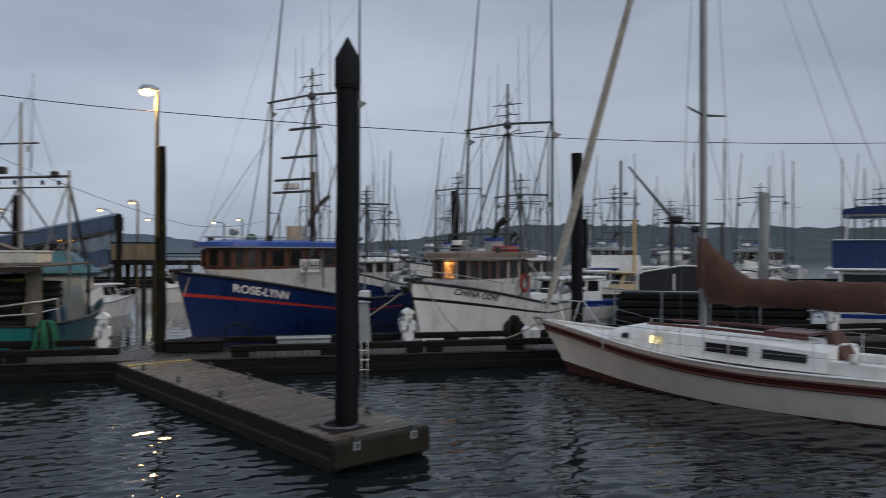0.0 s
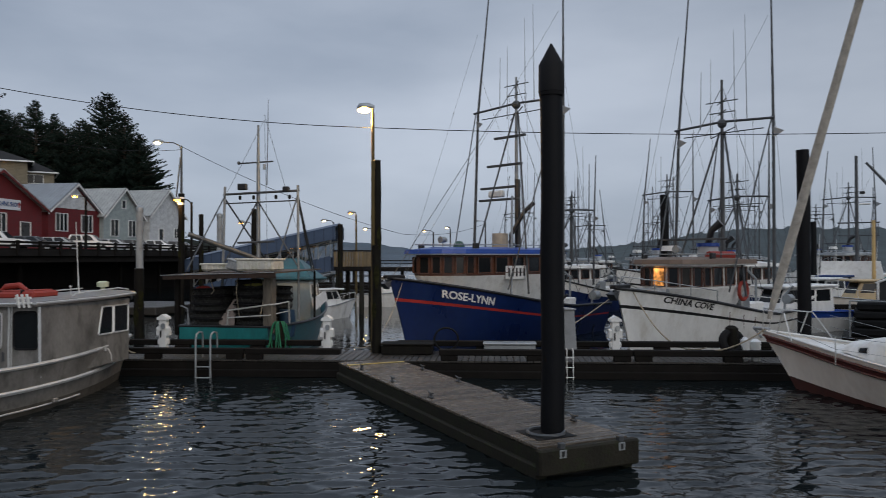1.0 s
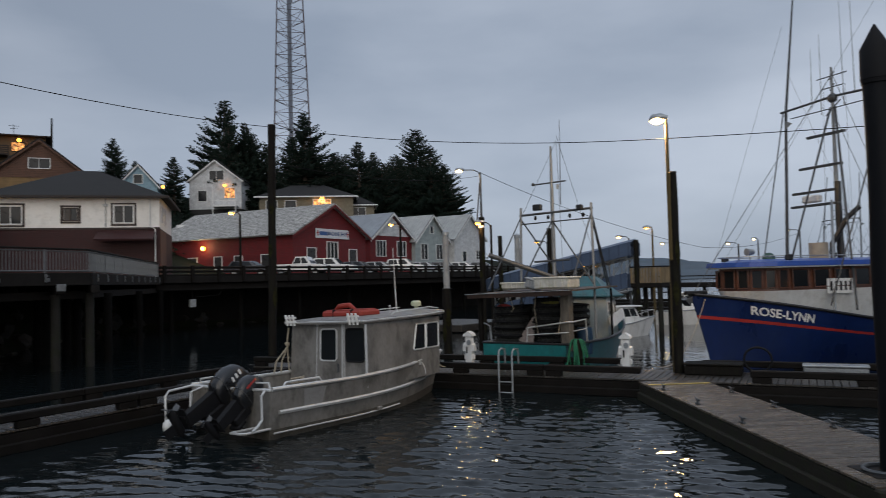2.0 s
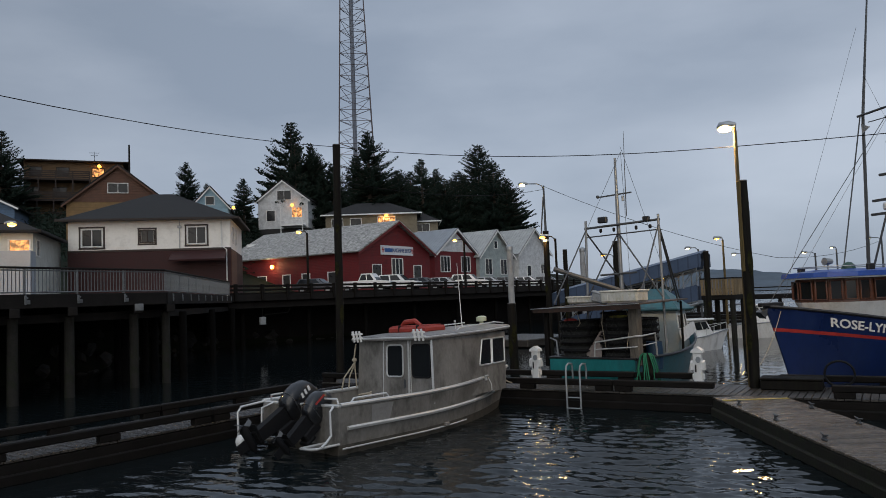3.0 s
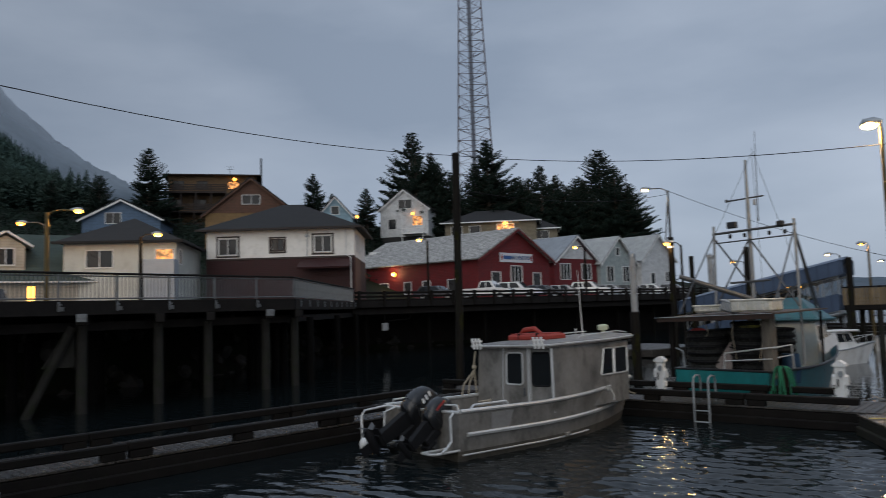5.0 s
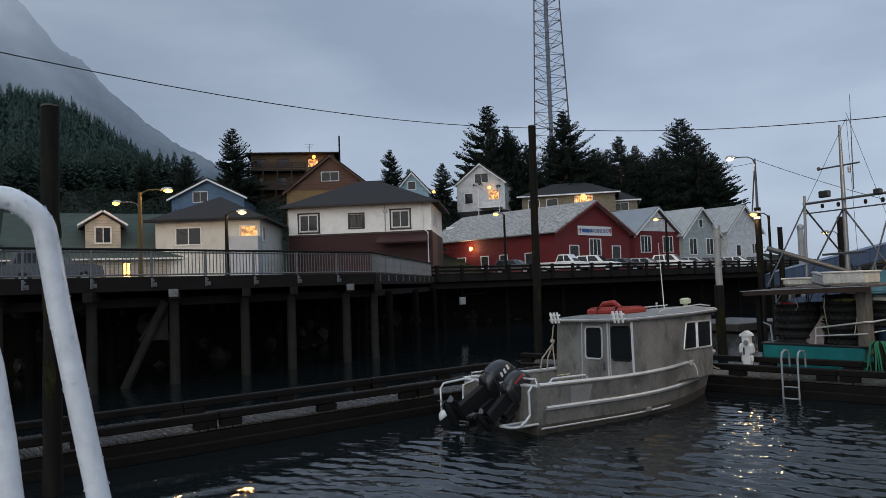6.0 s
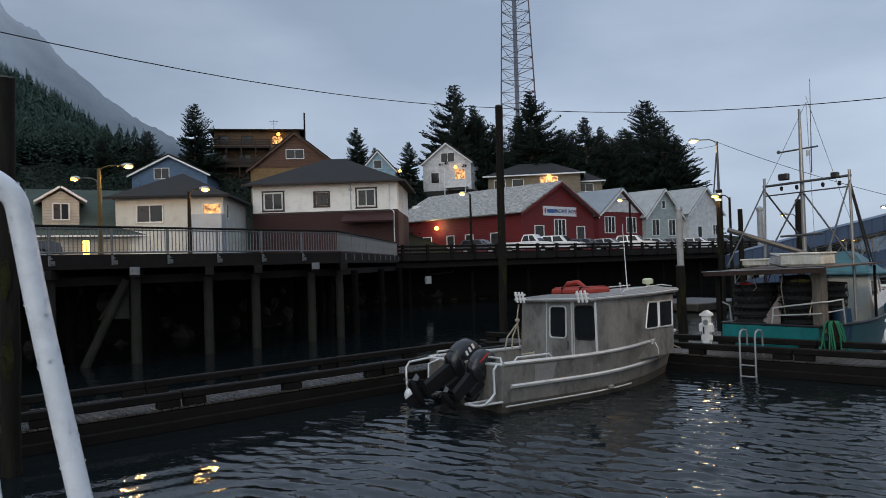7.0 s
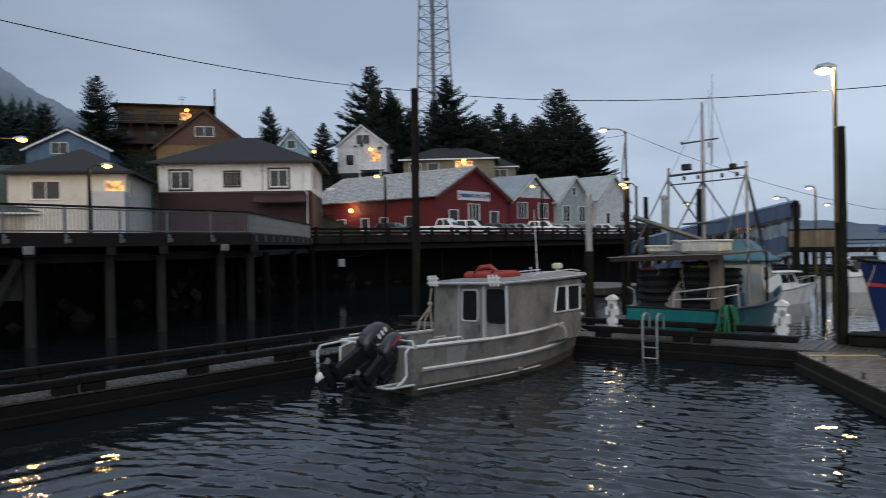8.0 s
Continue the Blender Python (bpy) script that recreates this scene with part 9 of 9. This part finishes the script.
# dark boathouse float behind the sailboat
NET_BLACK = mat("dark_heaped_net", (0.012, 0.013, 0.014), 0.9, 0.4, 2, 0.8, 14, spec=0.1)
bh = thing("net_float", pose(7.6, 33.2, 0, 0, 0, -14), "low float stacked with dark net panels", "net float")
part("float_base", Shape().box((4.0, 1.6, 0.1), (8.6, 3.8, 0.4), 0.05), WOOD_WET, bh)
for k in range(4):
    part("net_panel", Shape().box((4.0 + 0.06 * (k % 2), 1.6 - 0.05 * k, 0.5 + 0.34 * k), (8.0 - 0.12 * k, 3.2 - 0.16 * k, 0.3), 0.06), NET_BLACK, bh)
part("rail", Shape().tube([(0.0, -0.1, 1.75), (8.0, -0.1, 1.75)], 0.03, 6), GALV, bh)
for k in range(5):
    part("stanchion", Shape().tube([(k * 2.0, -0.1, 0.2), (k * 2.0, -0.1, 1.75)], 0.03, 6), GALV, bh)
cv = thing("boat_shelter", pose(9.7, 37.6, 0, 0, 0, -14), "dark tarpaulin boat shelter with a pale roof edge", "shelter")
part("cover", Shape().prism([(0, 0.2), (3.6, 0.2), (3.6, 2.7), (2.2, 2.75), (0.4, 2.45), (0, 2.3)], 0, 4, "Y"), mat("dark_tarpaulin", (0.018, 0.02, 0.022), 0.7, 0.3, 2, 0.4, 8), cv)
part("roof_edge", Shape().tube([(-0.05, -0.03, 2.32), (0.4, -0.03, 2.5), (2.2, -0.03, 2.8), (3.65, -0.03, 2.75)], 0.05, 8), WHITE_PAINT, cv)
for x in (0.05, 1.8, 3.55):
    part("post", Shape().tube([(x, -0.06, 0.0), (x, -0.06, 2.4)], 0.05, 8), WHITE_PAINT, cv)
part("float_base", Shape().box((1.8, 2, 0.1), (4.4, 4.8, 0.4), 0.05), WOOD_WET, cv)

# work boat with a crane boom
cb = thing("crane_boat", pose(10.6, 59.4, 0, 0, 0, -16), "grey work boat with a raised crane boom", "boat", "moored boats")
hw = Hull(11.5, 4.0, (1.2, 1.2, 1.8), 0.5, 0.9, 0.8, 0.4, 0.7)
part("hull", hw.shell([(0.75, 0), (1, 1)], 20, 8), [BLACK_PAINT, GALV], cb, smooth=True)
part("deck", hw.deck(0.1), WOOD_WET, cb)
part("wheelhouse", cabin_shell(1.2, 5.2, 2.6, 2.2, 1.1, 3.2, 0.4, 0.1), WHITE_PAINT, cb)
part("mast", Shape().tube([(3.4, 0, 3.1), (3.4, 0, 10.6)], [0.14, 0.1], 10), SPAR, cb)
part("crosstree", Shape().tube([(2.2, 0, 5.9), (4.8, 0, 5.9)], 0.05, 6).tube([(2.2, 0, 5.0), (4.8, 0, 5.0)], 0.04, 6).tube([(2.3, 0, 5.0), (2.3, 0, 5.9)], 0.03, 6).tube([(4.7, 0, 5.0), (4.7, 0, 5.9)], 0.03, 6), SPAR, cb)
part("floodlight", Shape().box((3.75, 0, 8.0), (0.35, 0.3, 0.2), 0.04), BLACK_PAINT, cb)
part("radar", Shape().box((3.9, 0, 7.2), (0.7, 0.25, 0.12), 0.04), WHITE_PAINT, cb)
part("crane_post", Shape().tube([(7.2, 0, 1.1), (7.2, 0, 6.2)], [0.2, 0.14], 10), BLACK_PAINT, cb)
part("crane_boom", Shape().tube([(7.2, 0, 6.1), (4.0, 0, 10.1)], [0.15, 0.08], 8), SPAR, cb)
part("crane_winch", Shape().box((7.5, 0, 6.0), (1.1, 0.6, 0.5), 0.1), BLACK_PAINT, cb)
part("net_gear", Shape().tube([(6.6, 0, 5.7), (11.0, 0, 5.6)], 0.08, 8).box((9.2, 0, 5.2), (1.2, 0.7, 0.5), 0.12), BLACK_PAINT, cb)
part("gear_post", Shape().tube([(10.8, 0, 1.4), (10.8, 0, 5.7)], 0.1, 8), BLACK_PAINT, cb)
tan_boat = cruiser(pose(15.7, 49.5, 0, 0, 0, 200), 7.5, "cream and tan cabin boat with a yellow mast", hull=CREAM_HULL, top=mat("buff_cabin_paint", (0.50, 0.38, 0.22), 0.5, 0.15, 2))
part("mast", Shape().tube([(3.6, 0, 2.1), (3.6, 0, 5.6)], [0.11, 0.09], 8), mat("yellow_spar_paint", (0.55, 0.38, 0.16), 0.5, 0.2, 2), tan_boat, "yellow mast")



# ---- float furniture ----
def pedestal(m):
    p = thing("power_pedestal", m, "white wooden power pedestal on the mooring float", "power pedestal", "power pedestals")
    part("post", Shape().box((0, 0, 0.5), (0.30, 0.28, 1.0), 0.02), WHITE_PAINT, p, "worn white box")
    part("cap", Shape().prism([(-0.22, 1.0), (0.22, 1.0), (0.2, 1.07), (0, 1.17), (-0.2, 1.07)], -0.2, 0.2, "Y"), WHITE_PAINT, p)
    for sg in (-1, 1):
        part("socket_hood", Shape().prism([(-0.13, 0.5), (0.13, 0.5), (0.13, 0.62), (0, 0.78), (-0.13, 0.72)], 0, 0.11, "X", m=pose(0.15 if sg > 0 else -0.26, 0, 0)), WHITE_PAINT, p)
        part("lower_hood", Shape().box((sg * 0.18, 0, 0.3), (0.08, 0.2, 0.18), 0.03), WHITE_PAINT, p)
    part("meter", Shape().tube([(0.05, -0.16, 0.8), (0.05, -0.23, 0.8)], 0.09, 12), GALV, p)
    part("breaker", Shape().box((-0.06, -0.175, 0.55), (0.05, 0.04, 0.22), 0.005), BLACK_PAINT, p)
    return p


p1 = pedestal(pose(-15.3, 21.0, 0.5, 0, 0, U) @ Matrix.Diagonal((0.8, 0.8, 1.03, 1)))
for x, y, a in ((-9.92, 21.85, U), (-1.12, 23.7, U + 8), (14.0, 26.9, U)):
    copy_thing(p1, pose(x, y, 0.5, 0, 0, a))

lad = thing("dock_ladder", pose(-12.75, 19.4, 0, 0, 0, U), "aluminium ladder hung on the float's edge", "ladder")
for x in (-0.22, 0.22):
    part("stile", Shape().tube([(x, 0.45, 0.55), (x, 0.45, 1.15), (x, 0.4, 1.28), (x, 0.15, 1.32), (x, -0.05, 1.26), (x, -0.1, 1.1), (x, -0.1, -0.6)], 0.028, 8), GALV, lad, smooth=True)
for z in (0.0, 0.32, -0.35):
    part("rung", Shape().tube([(-0.22, -0.1, z), (0.22, -0.1, z)], 0.022, 8), GALV, lad)

bol = thing("mooring_post", pose(-11.75, 22.15, 0.5), "short dark mooring post", "bollard")
part("post", Shape().tube([(0, 0, 0), (0, 0, 0.85), (0, 0, 0.95)], [0.17, 0.16, 0.1], 12), PILE_WOOD, bol, smooth=True)
rope = thing("rope_coil", pose(-11.75, 22.15, 0.5), "tangled bright green rope draped over a post", "rope")
rng = random.Random(5)
for k in range(13):
    a = rng.uniform(0, 6.28)
    r1 = rng.uniform(0.25, 0.5)
    part("strand", Shape().tube([(0.12 * math.cos(a), 0.12 * math.sin(a), 0.94), (0.22 * math.cos(a), 0.22 * math.sin(a), 0.85), (0.3 * math.cos(a + 0.2), 0.3 * math.sin(a + 0.2), 0.5), (r1 * math.cos(a + 0.3), r1 * math.sin(a + 0.3), 0.05), ((r1 + 0.2) * math.cos(a + 0.7), (r1 + 0.2) * math.sin(a + 0.7), 0.03)], 0.022, 6), ROPE_GREEN, rope, smooth=True)

# dark pallet, hoses and gear on the main float
MB = pose(-13.35, 19.45, 0.5, 0, 0, U)
for x, y, sx, sy, sz, mm, lab in ((6.4, 1.7, 1.6, 0.7, 0.28, PILE_WOOD, "low dark timber box on the float"), (9.6, 1.75, 1.6, 0.5, 0.3, GALV, "stack of pale planks on the float")):
    bx = thing("dock_box", MB @ pose(x, y, 0), lab, "box", "float clutter")
    part("body", Shape().box((0, 0, sz / 2), (sx, sy, sz), 0.03), mm, bx)
    part("lid", Shape().box((0, 0, sz + 0.03), (sx + 0.06, sy + 0.06, 0.06), 0.02), mm, bx)
stool = thing("step_box", pose(-2.75, 24.0, 0.5, 0, 0, 30), "tall grey boarding step box on the float", "box", "float clutter")
part("side", Shape().prism([(-0.35, 0), (0.35, 0), (0.25, 1.35), (-0.25, 1.35)], -0.3, 0.3, "Y"), mat("grey_painted_plywood", (0.24, 0.25, 0.26), 0.6, 0.2, 2), stool)
part("top", Shape().box((0, 0, 1.37), (0.6, 0.7, 0.05), 0.01), mat("grey_painted_plywood", (0.24, 0.25, 0.26)), stool)
wheel = thing("hose_reel", MB @ pose(7.6, 2.0, 0.0), "black hose coiled on the float", "hose")
for k in range(4):
    part("loop", Shape().tube([(0.38 * math.cos(a), -0.05 + 0.03 * k, 0.42 + 0.36 * math.sin(a)) for a in [q * math.pi / 9 for q in range(18)]], 0.03, 6, closed=True), RUBBER, wheel)


rl = thing("rope_ladder", pose(-2.3, 21.78, 0, 0, 0, U), "white rope ladder hanging on the float's edge", "ladder")
for x in (-0.09, 0.09):
    part("rope", Shape().tube([(x, 0.12, 0.86), (x, -0.03, 0.82), (x, -0.05, 0.3), (x, -0.05, -0.25)], 0.014, 6), WHITE_PAINT, rl)
for z in (0.62, 0.34, 0.06):
    part("rung", Shape().tube([(-0.13, -0.05, z), (0.13, -0.05, z)], 0.016, 6), WHITE_PAINT, rl)
post_lamp = thing("post_lamp", pose(-39.5, 6.4, DECK), "small glowing amber post lamp behind the pier railing", "lamp")
part("post", Shape().tube([(0, 0, 0), (0, 0, 0.25)], 0.07, 8), SPAR, post_lamp)
part("lantern", Shape().box((0, 0, 0.6), (0.26, 0.26, 0.7), 0.03), mat("amber_lantern_glow", (0.6, 0.35, 0.1), 0.4, 0.1, 3, emit=(1.0, 0.45, 0.07), emit_strength=5.0), post_lamp)
part("cap", Shape().box((0, 0, 0.98), (0.32, 0.32, 0.06), 0.01), SPAR, post_lamp)
upole = thing("utility_pole", pose(-101.0, 46.0, 12), "tall thin utility pole behind the houses", "pole")
part("shaft", Shape().tube([(0, 0, -1), (0, 0, 14.2)], [0.16, 0.12], 8), PILE_WOOD, upole)
porch_lamp(*(AP.matrix_basis @ Vector((3.4, -1.0, 25.2))), 0.28)
porch_lamp(*(WHH.matrix_basis @ Vector((1.6, -0.6, 18.9))), 0.25)
porch_lamp(*(TN.matrix_basis @ Vector((2.3, -0.5, 16.3))), 0.28, power=90)
porch_lamp(*(LB.matrix_basis @ Vector((3.2, 0.4, 17.4))), 0.22)


# mooring lines
def line(a, b, sag, r, label, material=ROPE_MAT):
    o = thing("mooring_line", pose(0, 0, 0), label, "rope", "mooring lines")
    part("strand", Shape().tube(sagging(a, b, sag, 12), r, 6), material, o, smooth=True)


bow_alu = ALU_M @ Vector((7.5, 0, 1.4))
line(bow_alu, (-16.9, 21.1, 0.75), 0.15, 0.022, "beige line from the aluminium boat to the float")
line(bow_alu, (-14.9, 19.4, 0.75), 0.3, 0.022, "slack beige line at the boat's bow")
line(ROSE_M @ Vector((11.9, 0.2, 2.6)), (-9.4, 22.5, 0.7), 0.9, 0.012, "line from the blue troller to the float")
line(CHINA_M @ Vector((10.9, 0.3, 2.3)), (1.6, 24.6, 0.7), 0.7, 0.022, "sagging line from the white troller to the float")
line(CHINA_M @ Vector((10.9, -0.3, 2.3)), (-3.6, 24.0, 0.7), 0.1, 0.018, "taut line from the white troller to the float")
line((3.0, 22.4, 1.5), (1.0, 22.9, 0.8), 0.25, 0.022, "beige line from the sailboat to the float")

# bumpers of old tyres and floats by the sailboat's bow
for x, y, z, mm in ((2.55, 23.1, 0.85, WHITE_BOAT), (2.85, 23.2, 0.8, WHITE_BOAT)):
    fb = thing("fender_buoy", pose(x, y, z), "white fender hanging at the float", "fender", "fenders")
    fender(fb, (0, 0, 0), 0.15, 0.7, mm)
tyre = thing("old_tyre", pose(2.2, 23.0, 1.05, 75, 0, 30), "old black tyre fender on the float", "tyre")
part("tread", Shape().tube([(0.3 * math.cos(a), 0.3 * math.sin(a), 0) for a in [k * math.pi / 8 for k in range(16)]], 0.12, 8, closed=True), RUBBER, tyre, smooth=True)
bit = thing("mooring_post", pose(2.2, 23.1, 0.5), "thick dark mooring post at the float's edge", "bollard")
part("post", Shape().tube([(0, 0, 0), (0, 0, 0.95), (0, 0, 1.02)], [0.2, 0.18, 0.1], 12), PILE_WOOD, bit, smooth=True)


# ---- overhead cables ----
def cable(pts, sags, r, label):
    o = thing("overhead_cable", pose(0, 0, 0), label, "cable", "cables")
    for a, b, s in zip(pts, pts[1:], sags):
        part("span", Shape().tube(sagging(a, b, s, 20), r, 5), RUBBER, o)


cable([(-16.0, -14.0, 10.8), (-23.3, 18.95, 9.7), (-8.62, 22.42, 7.68), (32.0, 34.0, 9.0)], [1.25, 0.35, 0.75], 0.013, "black power cable strung between posts")
cable([(-28.6, 41.0, 10.6), (-19.0, 56.0, 5.4), (-18.2, 83.0, 7.4)], [0.5, 0.5], 0.016, "thin lamp cable between posts")
cable([(-23.3, 18.95, 8.3), (-28.6, 41.0, 10.4)], [0.5], 0.014, "thin lamp cable to the banded pile")
pole_off = pile("timber_pile", -16.0, -14.0, 10.9, 0.2, PILE_WOOD, "tall timber pole carrying a cable")
pole_off2 = pile("timber_pile", 32.0, 34.0, 9.5, 0.2, PILE_WOOD, "tall timber pole carrying a cable")

# ---- the rail beside the camera, on the deck of the boat that carries it ----
def smooth_path(pts, n=6):
    """A smooth curve through the points."""
    p = [Vector(q) for q in pts]
    out = []
    for i in range(len(p) - 1):
        a, b, c, d = p[max(i - 1, 0)], p[i], p[i + 1], p[min(i + 2, len(p) - 1)]
        for k in range(n):
            s = k / n
            out.append(0.5 * (2 * b + (c - a) * s + (2 * a - 5 * b + 4 * c - d) * s * s + (3 * b - a - 3 * c + d) * s ** 3))
    return out + [p[-1]]


host = thing("host_boat", pose(0, 0, 0), "deck of the boat with painted tube rails", "boat")
host_hull = Hull(6.2, 3.1, (2.05, 2.0, 2.1), 0.5, 0.5, 0.92, 0.4, 0.8)
HM = pose(0.1, -4.4, 0, 0, 0, 90)
part("hull", host_hull.shell([(1, 0)]), WHITE_BOAT, host, smooth=True, m=HM)
part("deck", host_hull.deck(0.06), mat("grey_deck_paint", (0.25, 0.26, 0.26)), host, m=HM)
part("cap_rail", host_hull.rim(0.04), WHITE_PAINT, host, smooth=True, m=HM)
TUBE = mat("wet_white_painted_tube", (0.70, 0.72, 0.75), 0.26, 0.1, 9, 0.05, 300, stain=(0.45, 0.46, 0.48), stain_amount=0.4)
rail_pts = [(-1.23, -0.32, 3.58), (-1.215, -0.08, 3.635), (-1.205, 0.012, 3.645), (-1.20, 0.045, 3.635), (-1.20, 0.07, 3.61), (-1.20, 0.079, 3.57), (-1.197, 0.091, 3.49), (-1.194, 0.107, 3.395), (-1.19, 0.125, 3.29), (-1.187, 0.141, 3.2), (-1.17, 0.23, 2.7), (-1.15, 0.32, 1.98)]
part("hand_rail", Shape().tube(smooth_path([(x, y + 0.012, z) for x, y, z in rail_pts]), 0.016, 16), TUBE, host, "wet white painted tube rail", smooth=True)
part("rail_post", Shape().tube([(-1.225, -0.02, 3.6), (-1.20, 0.02, 3.41), (-1.20, 0.034, 3.31), (-1.195, 0.045, 3.2), (-1.17, 0.10, 2.6), (-1.15, 0.16, 1.98)], 0.016, 16), TUBE, host, smooth=True)
# rain drops clinging to the rail
BEAD = mat("clear_rain_drop", (0.9, 0.93, 0.95), 0.05, 0.0, 1)
BEAD.node_tree.nodes["Principled BSDF"].inputs["Transmission Weight"].default_value = 1.0
BEAD.node_tree.nodes["Principled BSDF"].inputs["IOR"].default_value = 1.333
curve = smooth_path([(x, y + 0.012, z) for x, y, z in rail_pts], 40)
rng = random.Random(77)
drops = Shape()
for k in range(260):
    i = rng.randrange(2, len(curve) - 2)
    way = (curve[i + 1] - curve[i - 1]).normalized()
    u = way.orthogonal().normalized()
    a = rng.random() * 6.28
    out = u * math.cos(a) + way.cross(u) * math.sin(a)
    if out.z < -0.2 or out.x > -0.3:
        drops.ball(curve[i] + out * 0.016, rng.uniform(0.0008, 0.0024), 6, 4, squash=(1, 1, 1.25))
beads = part("rain_beading", drops, BEAD, host, "clear rain drops on the tube", smooth=True)
beads["kind"] = "stuff"
